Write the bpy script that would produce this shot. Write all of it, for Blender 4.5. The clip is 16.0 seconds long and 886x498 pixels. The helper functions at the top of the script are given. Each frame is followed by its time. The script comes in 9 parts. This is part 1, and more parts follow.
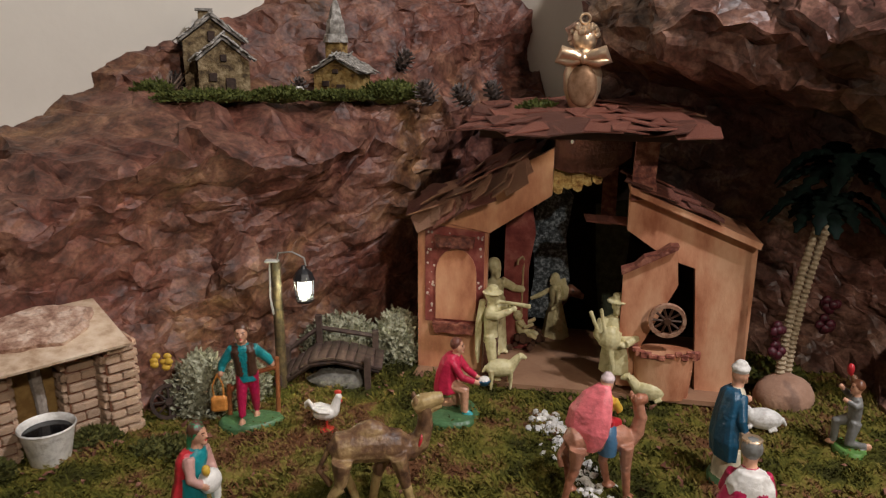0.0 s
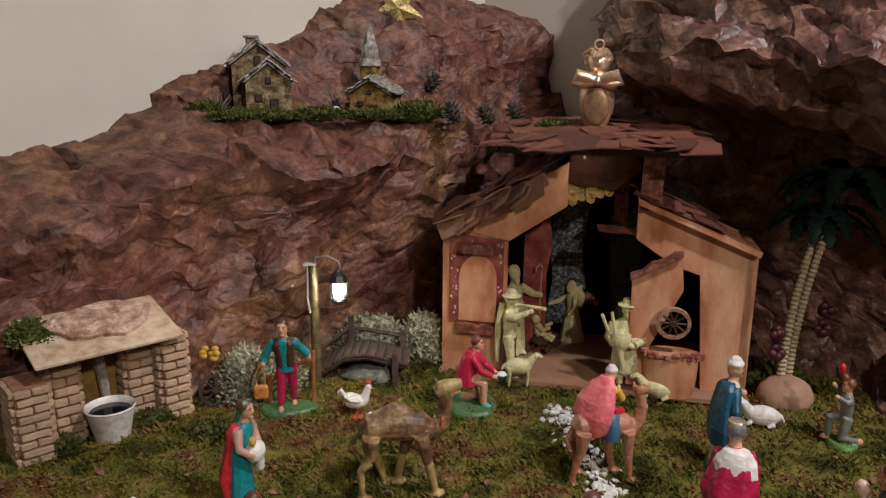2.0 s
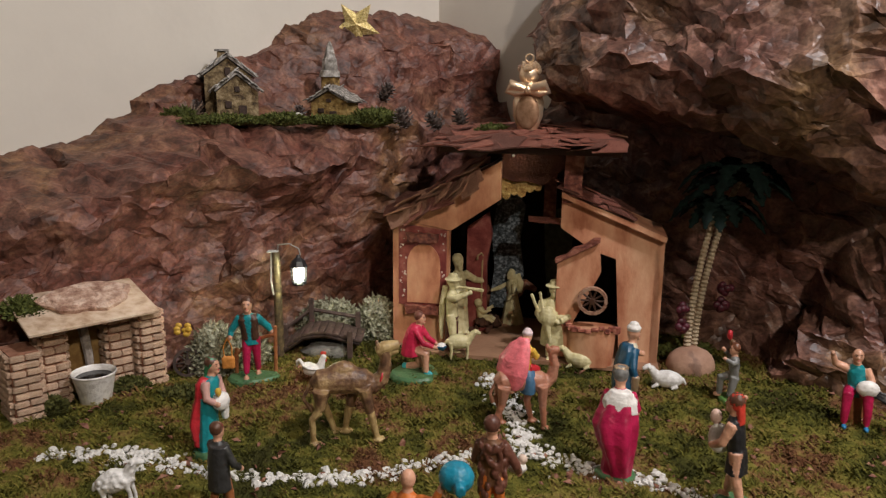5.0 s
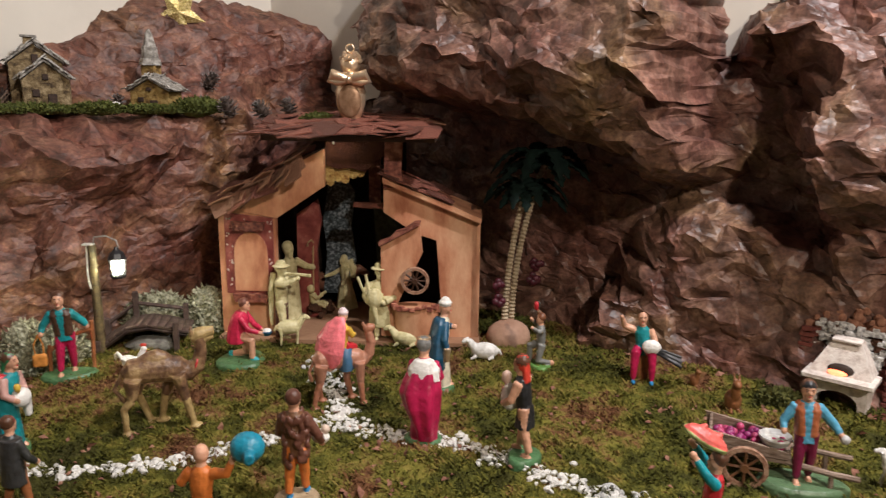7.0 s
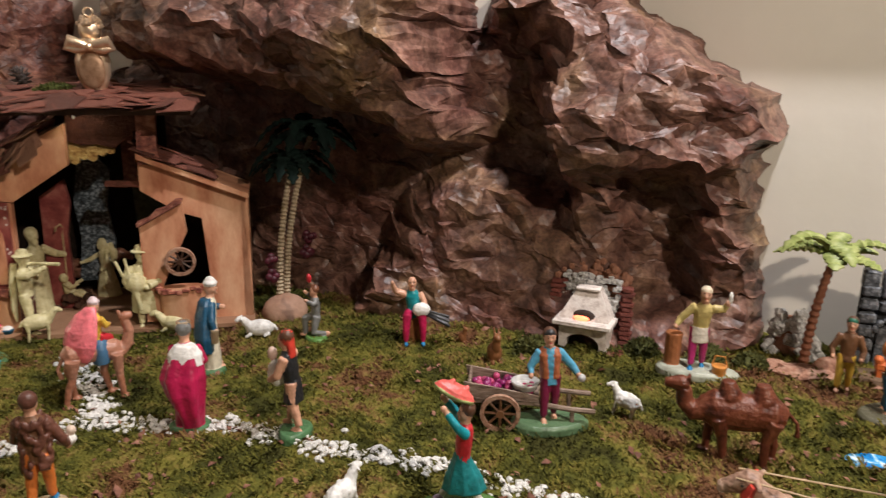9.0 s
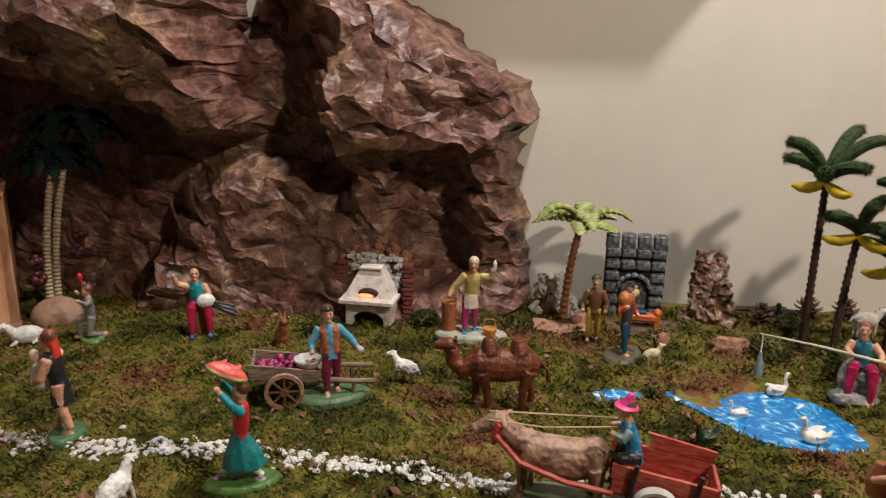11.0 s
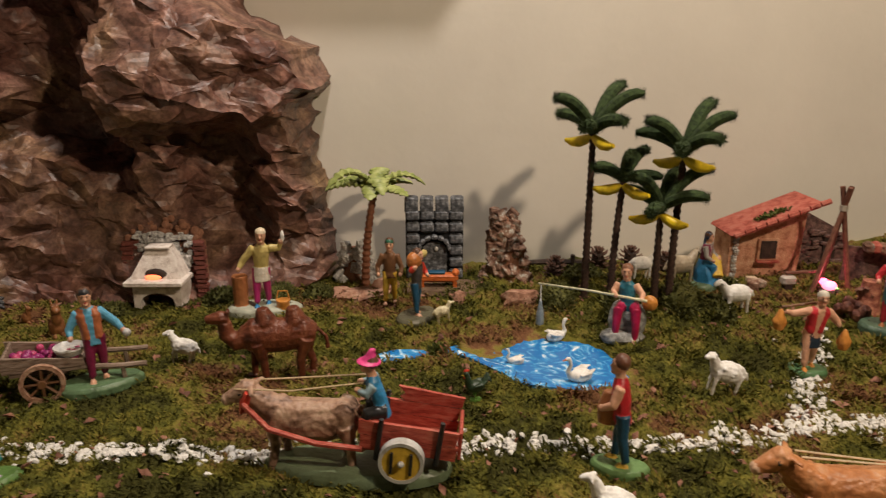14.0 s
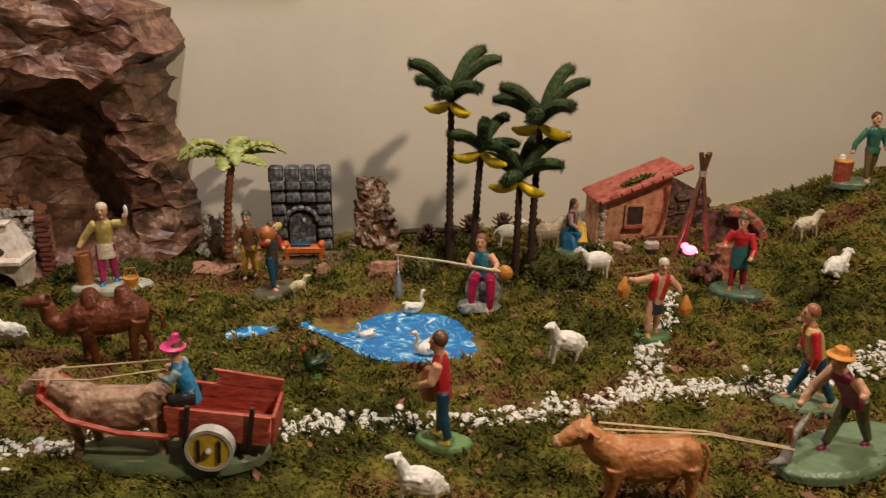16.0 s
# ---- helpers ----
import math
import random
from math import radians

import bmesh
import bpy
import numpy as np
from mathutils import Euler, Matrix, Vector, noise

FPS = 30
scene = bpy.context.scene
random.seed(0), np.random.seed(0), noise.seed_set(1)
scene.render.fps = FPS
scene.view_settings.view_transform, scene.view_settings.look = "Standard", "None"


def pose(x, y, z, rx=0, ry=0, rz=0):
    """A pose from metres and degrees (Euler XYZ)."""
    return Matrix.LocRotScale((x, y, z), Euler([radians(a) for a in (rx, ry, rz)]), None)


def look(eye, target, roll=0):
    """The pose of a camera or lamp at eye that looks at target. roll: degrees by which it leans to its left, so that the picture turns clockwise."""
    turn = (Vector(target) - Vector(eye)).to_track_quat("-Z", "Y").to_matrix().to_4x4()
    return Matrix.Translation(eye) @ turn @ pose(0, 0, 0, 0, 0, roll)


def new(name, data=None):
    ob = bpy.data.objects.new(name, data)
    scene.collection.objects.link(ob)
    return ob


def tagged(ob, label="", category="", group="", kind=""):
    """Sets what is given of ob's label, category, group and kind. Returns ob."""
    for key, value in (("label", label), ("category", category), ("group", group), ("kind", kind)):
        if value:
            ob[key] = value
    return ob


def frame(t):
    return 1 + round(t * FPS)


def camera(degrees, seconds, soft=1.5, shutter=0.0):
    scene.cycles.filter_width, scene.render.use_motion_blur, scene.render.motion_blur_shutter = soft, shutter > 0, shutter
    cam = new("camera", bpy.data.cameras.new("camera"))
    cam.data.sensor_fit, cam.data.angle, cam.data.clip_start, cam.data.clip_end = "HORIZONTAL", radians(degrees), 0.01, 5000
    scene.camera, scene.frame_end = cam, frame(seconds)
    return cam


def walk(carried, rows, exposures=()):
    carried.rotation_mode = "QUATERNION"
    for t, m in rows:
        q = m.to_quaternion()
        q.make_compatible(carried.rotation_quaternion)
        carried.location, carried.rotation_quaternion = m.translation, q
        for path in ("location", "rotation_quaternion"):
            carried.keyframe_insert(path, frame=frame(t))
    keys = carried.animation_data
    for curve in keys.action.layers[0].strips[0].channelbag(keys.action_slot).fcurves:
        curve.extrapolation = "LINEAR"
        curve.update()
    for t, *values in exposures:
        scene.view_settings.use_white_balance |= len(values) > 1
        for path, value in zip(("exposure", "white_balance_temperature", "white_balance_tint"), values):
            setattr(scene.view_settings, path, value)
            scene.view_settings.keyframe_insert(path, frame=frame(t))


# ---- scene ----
cam = camera(63.2, 16.0, soft=1.2, shutter=0.5)
PATH = [
    (0, (0.039, 0.05, 0.438), (-0.047, 1.984, -0.062), 0.4),
    (0.5, (0.045, 0.024, 0.435), (-0.08, 1.962, -0.044), 0.4),
    (1, (0.049, 0.008, 0.438), (-0.101, 1.947, -0.028), 0.4),
    (1.5, (0.053, -0.011, 0.44), (-0.115, 1.928, -0.019), 0.3),
    (2, (0.052, -0.027, 0.441), (-0.118, 1.914, -0.009), 0.4),
    (2.5, (0.056, -0.044, 0.44), (-0.114, 1.899, -0.001), 0.5),
    (3, (0.061, -0.07, 0.439), (-0.109, 1.875, 0.006), 0.6),
    (5.3, (0.113, -0.154, 0.431), (0.028, 1.802, 0.022), 0.5),
    (5.5, (0.116, -0.155, 0.431), (0.069, 1.802, 0.021), 0.8),
    (6, (0.137, -0.165, 0.428), (0.181, 1.792, 0.016), 0.8),
    (6.5, (0.16, -0.177, 0.428), (0.321, 1.771, 0.007), 0.8),
    (7, (0.179, -0.189, 0.426), (0.414, 1.752, 0.002), 0.7),
    (7.5, (0.202, -0.197, 0.431), (0.517, 1.73, 0.001), 0.6),
    (8, (0.213, -0.202, 0.43), (0.676, 1.689, -0.027), 0.6),
    (8.5, (0.222, -0.202, 0.43), (0.842, 1.639, -0.046), 0.6),
    (9, (0.22, -0.202, 0.431), (0.979, 1.579, -0.07), 1.0),
    (9.5, (0.219, -0.212, 0.432), (1.094, 1.511, -0.083), 1.0),
    (10, (0.224, -0.234, 0.433), (1.229, 1.417, -0.083), 1.3),
    (10.2, (0.228, -0.241, 0.432), (1.288, 1.376, -0.081), 1.4),
    (12.3, (0.262, -0.274, 0.422), (1.555, 1.153, -0.117), 0.4),
    (12.5, (0.268, -0.278, 0.419), (1.582, 1.13, -0.122), 0.4),
    (13, (0.293, -0.291, 0.418), (1.651, 1.07, -0.134), 0.2),
    (13.5, (0.311, -0.311, 0.416), (1.704, 1.01, -0.145), 0.1),
    (14, (0.329, -0.337, 0.415), (1.756, 0.942, -0.157), -0.0),
    (14.5, (0.348, -0.354, 0.414), (1.798, 0.887, -0.182), 0.0),
    (15, (0.372, -0.369, 0.416), (1.841, 0.828, -0.223), 0.1),
    (15.5, (0.394, -0.387, 0.418), (1.887, 0.773, -0.232), 0.3),
    (16, (0.411, -0.401, 0.42), (1.924, 0.723, -0.25), 0.6),
]
walk(cam, [(t, look(eye, target, roll)) for t, eye, target, roll in PATH], [(0.0, 0.02, 5750, 10), (3.0, -0.02, 5750, 10), (5.5, 0.18, 5780, 10), (7.0, 0.44, 5800, 10), (8.5, 0.42, 5800, 10), (10.2, 0.14, 5850, 10), (12.5, -0.08, 6400, 10), (16.0, -0.20, 6850, 11)])

# ---- light ----
world = bpy.data.worlds.new("room_air")
scene.world = world
world.use_nodes = True
world.node_tree.nodes["Background"].inputs[0].default_value = (1.0, 0.9, 0.8, 1)
world.node_tree.nodes["Background"].inputs[1].default_value = 0.004


def lamp(name, eye, target, size, power, tone):
    """A square ceiling lamp that faces its target."""
    data = bpy.data.lights.new(name, "AREA")
    data.shape, data.size, data.energy, data.color = "DISK", size, power, tone
    ob = new(name, data)
    ob.matrix_world = look(eye, target)
    return ob


lamp("room_lamp", (0.86, -1.13, 1.40), (1.2, 0.3, 0.25), 0.09, 20.5, (1.0, 0.81, 0.61))
lamp("room_lamp", (0.92, 0.08, 1.70), (0.4, 0.7, 0.1), 0.11, 22.5, (1.0, 0.90, 0.82))


# ---- materials ----
def material(name, tones, rough=0.6, size=0.02, bump=0.0, bump_size=None, metal=0.0, coat=0.0, spread=(0.35, 0.65), detail=6.0, stretch=(1, 1, 1), per_object=0.0, spec=0.4):
    """A surface whose tones run into each other in patches of that size (metres), with a fine relief."""
    mat = bpy.data.materials.new(name)
    mat.use_nodes = True
    nt = mat.node_tree
    n, ln = nt.nodes, nt.links
    bs = n["Principled BSDF"]
    bs.inputs["Roughness"].default_value = rough
    bs.inputs["Metallic"].default_value = metal
    bs.inputs["Coat Weight"].default_value = coat
    bs.inputs["Coat Roughness"].default_value = 0.25
    bs.inputs["Specular IOR Level"].default_value = spec
    co = n.new("ShaderNodeTexCoord")
    mp = n.new("ShaderNodeMapping")
    mp.inputs["Scale"].default_value = stretch
    ln.new(co.outputs["Object"], mp.inputs["Vector"])
    no = n.new("ShaderNodeTexNoise")
    no.inputs["Scale"].default_value = 1.0 / size
    no.inputs["Detail"].default_value = detail
    no.inputs["Roughness"].default_value = 0.62
    ln.new(mp.outputs[0], no.inputs["Vector"])
    ramp = n.new("ShaderNodeValToRGB")
    els = ramp.color_ramp.elements
    k = len(tones)
    for i, c in enumerate(tones):
        p = spread[0] + (spread[1] - spread[0]) * (i / max(1, k - 1))
        e = els[i] if i < 2 else els.new(p)
        e.position = p
        e.color = (*c, 1)
    ln.new(no.outputs["Fac"], ramp.inputs[0])
    colour = ramp.outputs[0]
    if per_object:
        oi = n.new("ShaderNodeObjectInfo")
        hs = n.new("ShaderNodeHueSaturation")
        mr = n.new("ShaderNodeMapRange")
        mr.inputs[3].default_value = 1 - per_object
        mr.inputs[4].default_value = 1 + per_object
        ln.new(oi.outputs["Random"], mr.inputs[0])
        ln.new(mr.outputs[0], hs.inputs["Value"])
        ln.new(colour, hs.inputs["Color"])
        colour = hs.outputs[0]
    ln.new(colour, bs.inputs["Base Color"])
    if bump:
        b = n.new("ShaderNodeBump")
        b.inputs["Strength"].default_value = 1.0
        b.inputs["Distance"].default_value = bump
        n2 = n.new("ShaderNodeTexNoise")
        n2.inputs["Scale"].default_value = 1.0 / (bump_size or size * 0.3)
        n2.inputs["Detail"].default_value = 5.0
        ln.new(mp.outputs[0], n2.inputs["Vector"])
        ln.new(n2.outputs["Fac"], b.inputs["Height"])
        ln.new(b.outputs[0], bs.inputs["Normal"])
    return mat


def lit(name, tone, strength):
    mat = bpy.data.materials.new(name)
    mat.use_nodes = True
    bs = mat.node_tree.nodes["Principled BSDF"]
    bs.inputs["Base Color"].default_value = (*tone, 1)
    bs.inputs["Emission Color"].default_value = (*tone, 1)
    bs.inputs["Emission Strength"].default_value = strength
    return mat


PAINTS = {}


def paint(r, g, b, rough=0.38):
    """Hand-painted plastic in that colour, with slight wear and gloss."""
    key = (r, g, b, rough)
    if key not in PAINTS:
        PAINTS[key] = material("paint", [(r * 0.72, g * 0.7, b * 0.68), (r, g, b), (min(1, r * 1.12), min(1, g * 1.12), min(1, b * 1.12))], rough, 0.012, 0.0006, 0.004, spec=0.45)
    return PAINTS[key]


SKIN = paint(0.62, 0.34, 0.22)
CREAM = material("cream_plastic", [(0.44, 0.39, 0.19), (0.62, 0.56, 0.31), (0.68, 0.63, 0.38)], 0.42, 0.01, 0.0005, 0.004)
WHITE = paint(0.78, 0.76, 0.72)
HAIR = paint(0.10, 0.045, 0.025)
BLACK = paint(0.02, 0.02, 0.022)
RED = paint(0.50, 0.025, 0.035)
CRIMSON = paint(0.42, 0.012, 0.07)
TEAL = paint(0.02, 0.24, 0.27)
BLUE = paint(0.03, 0.20, 0.42)
NAVY = paint(0.015, 0.075, 0.14)
GREENB = paint(0.075, 0.165, 0.07)
YELLOW = paint(0.62, 0.40, 0.05)
ORANGE = paint(0.62, 0.18, 0.035)
BROWN = paint(0.16, 0.075, 0.035)
DARKBROWN = paint(0.07, 0.035, 0.022)
GREY = paint(0.2, 0.2, 0.19)
GOLD = material("gold_foil", [(0.74, 0.54, 0.34), (0.90, 0.72, 0.52)], 0.30, 0.01, 0.0006, 0.003, metal=0.8)



def rock_paper(name, dark, middle, light, rough):
    """Printed rock paper: three tones in patches, speckled, paler along its creases."""
    paper = bpy.data.materials.new(name)
    paper.use_nodes = True
    nt = paper.node_tree
    n, ln = nt.nodes, nt.links
    bs = n["Principled BSDF"]
    co = n.new("ShaderNodeTexCoord")

    def noise(scale, detail, rough, warp):
        x = n.new("ShaderNodeTexNoise")
        x.inputs["Scale"].default_value, x.inputs["Detail"].default_value = scale, detail
        x.inputs["Roughness"].default_value, x.inputs["Distortion"].default_value = rough, warp
        ln.new(co.outputs["Object"], x.inputs["Vector"])
        return x

    def ramp(fac, *stops):
        r = n.new("ShaderNodeValToRGB")
        e = r.color_ramp.elements
        for i, (p, c) in enumerate(stops):
            x = e[i] if i < 2 else e.new(p)
            x.position, x.color = p, (*c, 1)
        ln.new(fac, r.inputs[0])
        return r.outputs[0]

    def times(a, b, f, mode="MULTIPLY"):
        x = n.new("ShaderNodeMix")
        x.data_type, x.blend_type = "RGBA", mode
        x.inputs[0].default_value = f
        ln.new(a, x.inputs[6])
        ln.new(b, x.inputs[7])
        return x.outputs[2]

    big, mid, fine = noise(7.0, 3.0, 0.5, 0.4), noise(34.0, 6.0, 0.62, 0.35), noise(210.0, 4.0, 0.6, 0.0)
    tone = ramp(mid.outputs["Fac"], (0.34, dark), (0.66, light), (0.50, middle))
    tint = ramp(big.outputs["Fac"], (0.36, (0.86, 0.64, 0.62)), (0.68, (1.0, 1.0, 0.66)), (0.52, (1.0, 0.90, 0.84)))
    speck = ramp(fine.outputs["Fac"], (0.38, (0.55, 0.52, 0.50)), (0.58, (1.08, 1.06, 1.04)))
    colour = times(times(tone, tint, 1.0), speck, 0.8)
    # Convex edges come out paler than the rest of the sheet
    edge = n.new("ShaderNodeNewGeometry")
    paled = ramp(edge.outputs["Pointiness"], (0.505, (1.0, 1.0, 1.0)), (0.60, (2.1, 2.0, 1.9)))
    colour = times(colour, paled, 0.6)
    warp = n.new("ShaderNodeMix")
    warp.data_type = "VECTOR"
    warp.inputs[0].default_value = 0.035
    ln.new(co.outputs["Object"], warp.inputs[4])
    ln.new(noise(9.0, 1.0, 0.5, 0.0).outputs["Color"], warp.inputs[5])
    tilt = None
    for scale, amount in ((70.0, 0.16), (190.0, 0.10)):
        v = n.new("ShaderNodeTexVoronoi")
        v.feature = "F1"
        v.inputs["Scale"].default_value = scale
        ln.new(warp.outputs[1], v.inputs["Vector"])
        d = n.new("ShaderNodeVectorMath")
        d.operation = "SUBTRACT"
        d.inputs[1].default_value = (0.5, 0.5, 0.5)
        ln.new(v.outputs["Color"], d.inputs[0])
        m = n.new("ShaderNodeVectorMath")
        m.operation = "MULTIPLY_ADD"
        m.inputs[1].default_value = (amount, amount, amount)
        ln.new(d.outputs[0], m.inputs[0])
        if tilt:
            ln.new(tilt, m.inputs[2])
        else:
            ge = n.new("ShaderNodeNewGeometry")
            ln.new(ge.outputs["Normal"], m.inputs[2])
        tilt = m.outputs[0]
    un = n.new("ShaderNodeVectorMath")
    un.operation = "NORMALIZE"
    ln.new(tilt, un.inputs[0])
    last = un.outputs[0]
    for scale, detail, depth, stretch in ((22.0, 3.0, 0.0030, (1, 1, 1)), (62.0, 3.0, 0.0014, (1.0, 1.0, 1.7))):
        st = n.new("ShaderNodeMapping")
        st.inputs["Scale"].default_value = stretch
        st.inputs["Rotation"].default_value = (0.5, 0.6, 0.2)
        ln.new(co.outputs["Object"], st.inputs["Vector"])
        x = n.new("ShaderNodeTexNoise")
        x.noise_type = "RIDGED_MULTIFRACTAL"
        x.inputs["Scale"].default_value, x.inputs["Detail"].default_value = scale, detail
        x.inputs["Roughness"].default_value = 0.45
        ln.new(st.outputs[0], x.inputs["Vector"])
        b = n.new("ShaderNodeBump")
        b.inputs["Distance"].default_value = depth
        b.inputs["Strength"].default_value = 0.75
        ln.new(x.outputs["Fac"], b.inputs["Height"])
        ln.new(last, b.inputs["Normal"])
        last = b.outputs[0]
    ln.new(b.outputs[0], bs.inputs["Normal"])
    ln.new(colour, bs.inputs["Base Color"])
    bs.inputs["Roughness"].default_value = rough
    bs.inputs["Specular IOR Level"].default_value = 0.5
    return paper


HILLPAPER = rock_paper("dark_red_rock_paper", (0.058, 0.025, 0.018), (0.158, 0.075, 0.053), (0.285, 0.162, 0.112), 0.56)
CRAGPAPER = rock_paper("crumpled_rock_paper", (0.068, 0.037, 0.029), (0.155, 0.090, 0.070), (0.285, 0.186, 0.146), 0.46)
PLASTER = material("painted_wall_plaster", [(0.62, 0.58, 0.51), (0.69, 0.65, 0.57)], 0.8, 0.35, 0.0004, 0.02)
mossmat = bpy.data.materials.new("dried_moss")
mossmat.use_nodes = True


def moss_shades():
    """Dried moss: green, olive and brown patches a few centimetres wide, each blade a little different."""
    n, ln = mossmat.node_tree.nodes, mossmat.node_tree.links
    geo, co = n.new("ShaderNodeNewGeometry"), n.new("ShaderNodeTexCoord")
    total = None
    for scale, detail, gain, off in ((9.0, 4.0, 3.0, -1.25), (42.0, 5.0, 1.7, -0.85)):
        x = n.new("ShaderNodeTexNoise")
        x.inputs["Scale"].default_value, x.inputs["Detail"].default_value = scale, detail
        ln.new(co.outputs["Object"], x.inputs["Vector"])
        a = n.new("ShaderNodeMath")
        a.operation = "MULTIPLY_ADD"
        a.inputs[1].default_value, a.inputs[2].default_value = gain, off
        ln.new(x.outputs["Fac"], a.inputs[0])
        if total:
            s = n.new("ShaderNodeMath")
            ln.new(total, s.inputs[0])
            ln.new(a.outputs[0], s.inputs[1])
            total = s.outputs[0]
        else:
            total = a.outputs[0]
    r = n.new("ShaderNodeMath")
    r.operation = "MULTIPLY_ADD"
    r.inputs[1].default_value = 0.42
    ln.new(geo.outputs["Random Per Island"], r.inputs[0])
    ln.new(total, r.inputs[2])
    ramp = n.new("ShaderNodeValToRGB")
    e = ramp.color_ramp.elements
    for i, (p, c) in enumerate(((0.0, (0.043, 0.042, 0.007)), (1.0, (0.136, 0.060, 0.026)), (0.26, (0.082, 0.083, 0.012)), (0.50, (0.144, 0.130, 0.020)), (0.70, (0.200, 0.160, 0.036)), (0.84, (0.186, 0.104, 0.038)))):
        x = e[i] if i < 2 else e.new(p)
        x.position, x.color = p, (*c, 1)
    ln.new(r.outputs[0], ramp.inputs[0])
    bs = n["Principled BSDF"]
    ln.new(ramp.outputs[0], bs.inputs["Base Color"])
    bs.inputs["Roughness"].default_value = 0.85
    bs.inputs["Specular IOR Level"].default_value = 0.2
    h = n.new("ShaderNodeTexNoise")
    h.inputs["Scale"].default_value, h.inputs["Detail"].default_value = 260.0, 6.0
    ln.new(co.outputs["Object"], h.inputs["Vector"])
    b = n.new("ShaderNodeBump")
    b.inputs["Distance"].default_value = 0.003
    ln.new(h.outputs["Fac"], b.inputs["Height"])
    ln.new(b.outputs[0], bs.inputs["Normal"])


moss_shades()
MOSSBED = mossmat
HUTWOOD = material("hut_board", [(0.36, 0.13, 0.065), (0.56, 0.27, 0.15), (0.68, 0.40, 0.24)], 0.38, 0.07, 0.0004, 0.006, stretch=(1.6, 1.6, 0.7), spec=0.5)
BARK = material("red_bark", [(0.085, 0.022, 0.016), (0.22, 0.070, 0.046), (0.38, 0.17, 0.105)], 0.6, 0.010, 0.0015, 0.004, per_object=0.45)
HUTRED = material("hut_red_paint", [(0.15, 0.028, 0.026), (0.25, 0.060, 0.050), (0.36, 0.13, 0.10)], 0.5, 0.022, 0.0006, 0.004)
from mathutils.bvhtree import BVHTree



# ---- mesh kit ----
class Kit:
    """Collects simple solids into one mesh with a material for each."""

    def __init__(self):
        self.v, self.f, self.m, self.mats = [], [], [], []

    def slot(self, mat):
        if mat not in self.mats:
            self.mats.append(mat)
        return self.mats.index(mat)

    def add(self, verts, faces, mat, m=None):
        o, s = len(self.v), self.slot(mat)
        for p in verts:
            self.v.append(tuple(m @ Vector(p)) if m else tuple(p))
        for f in faces:
            self.f.append(tuple(i + o for i in f))
            self.m.append(s)
        return self

    def rings(self, rings, mat, m=None, cap=True):
        """Skin over rings of points, each with as many points."""
        k = len(rings[0])
        verts = [p for r in rings for p in r]
        faces = []
        for i in range(len(rings) - 1):
            for j in range(k):
                a, b = i * k + j, i * k + (j + 1) % k
                faces.append((a, b, b + k, a + k))
        if cap:
            faces.append(tuple(reversed(range(k))))
            faces.append(tuple(range((len(rings) - 1) * k, len(rings) * k)))
        return self.add(verts, faces, mat, m)

    def loft(self, spec, mat, m=None, seg=14, wave=0.0, folds=7):
        """Stacked ellipses: (z, rx, ry, cx, cy)."""
        rs = []
        for z, rx, ry, cx, cy in spec:
            r = []
            for j in range(seg):
                a = 2 * math.pi * j / seg
                w = 1 + wave * math.cos(folds * a)
                r.append((cx + rx * w * math.cos(a), cy + ry * w * math.sin(a), z))
            rs.append(r)
        return self.rings(rs, mat, m)

    def ball(self, c, r, mat, m=None, seg=12, rows=8, jitter=0.0, rnd=None):
        if not hasattr(r, "__len__"):
            r = (r, r, r)
        rs = []
        for i in range(rows + 1):
            t = math.pi * (0.02 + 0.96 * i / rows)
            ring = []
            for j in range(seg):
                a = 2 * math.pi * j / seg
                q = 1 + (rnd.uniform(-jitter, jitter) if jitter else 0)
                ring.append((c[0] + r[0] * q * math.sin(t) * math.cos(a), c[1] + r[1] * q * math.sin(t) * math.sin(a), c[2] - r[2] * q * math.cos(t)))
            rs.append(ring)
        return self.rings(rs, mat, m)

    def tube(self, pts, radii, mat, m=None, seg=9, flat=1.0):
        """A limb through the points, with a radius at each."""
        pts = [Vector(p) for p in pts]
        if not hasattr(radii, "__len__"):
            radii = [radii] * len(pts)
        rs, x = [], None
        for i, p in enumerate(pts):
            d = (pts[min(i + 1, len(pts) - 1)] - pts[max(i - 1, 0)]).normalized()
            if x is None:
                x = d.cross(Vector((0, 0, 1)) if abs(d.z) < 0.9 else Vector((0, 1, 0)))
            x = (x - d * x.dot(d)).normalized()
            y = x.cross(d).normalized()
            rs.append([tuple(p + radii[i] * (math.cos(2 * math.pi * j / seg) * x + flat * math.sin(2 * math.pi * j / seg) * y)) for j in range(seg)])
        return self.rings(rs, mat, m)

    def box(self, c, size, mat, m=None, b=0.0):
        """A box with small chamfers along its upright and top edges."""
        x, y, z = size[0] / 2, size[1] / 2, size[2] / 2
        b = min(b, x * 0.9, y * 0.9, z * 0.9)

        def ring(h, s):
            X, Y = x - s, y - s
            q = b * 0.8
            return [(c[0] + p, c[1] + w, c[2] + h) for p, w in ((-X + q, -Y), (X - q, -Y), (X, -Y + q), (X, Y - q), (X - q, Y), (-X + q, Y), (-X, Y - q), (-X, -Y + q))]
        if b <= 0:
            vs = [(c[0] + sx * x, c[1] + sy * y, c[2] + sz * z) for sz in (-1, 1) for sx, sy in ((-1, -1), (1, -1), (1, 1), (-1, 1))]
            return self.add(vs, [(3, 2, 1, 0), (4, 5, 6, 7), (0, 1, 5, 4), (1, 2, 6, 5), (2, 3, 7, 6), (3, 0, 4, 7)], mat, m)
        return self.rings([ring(-z, b), ring(-z + b, 0), ring(z - b, 0), ring(z, b)], mat, m)

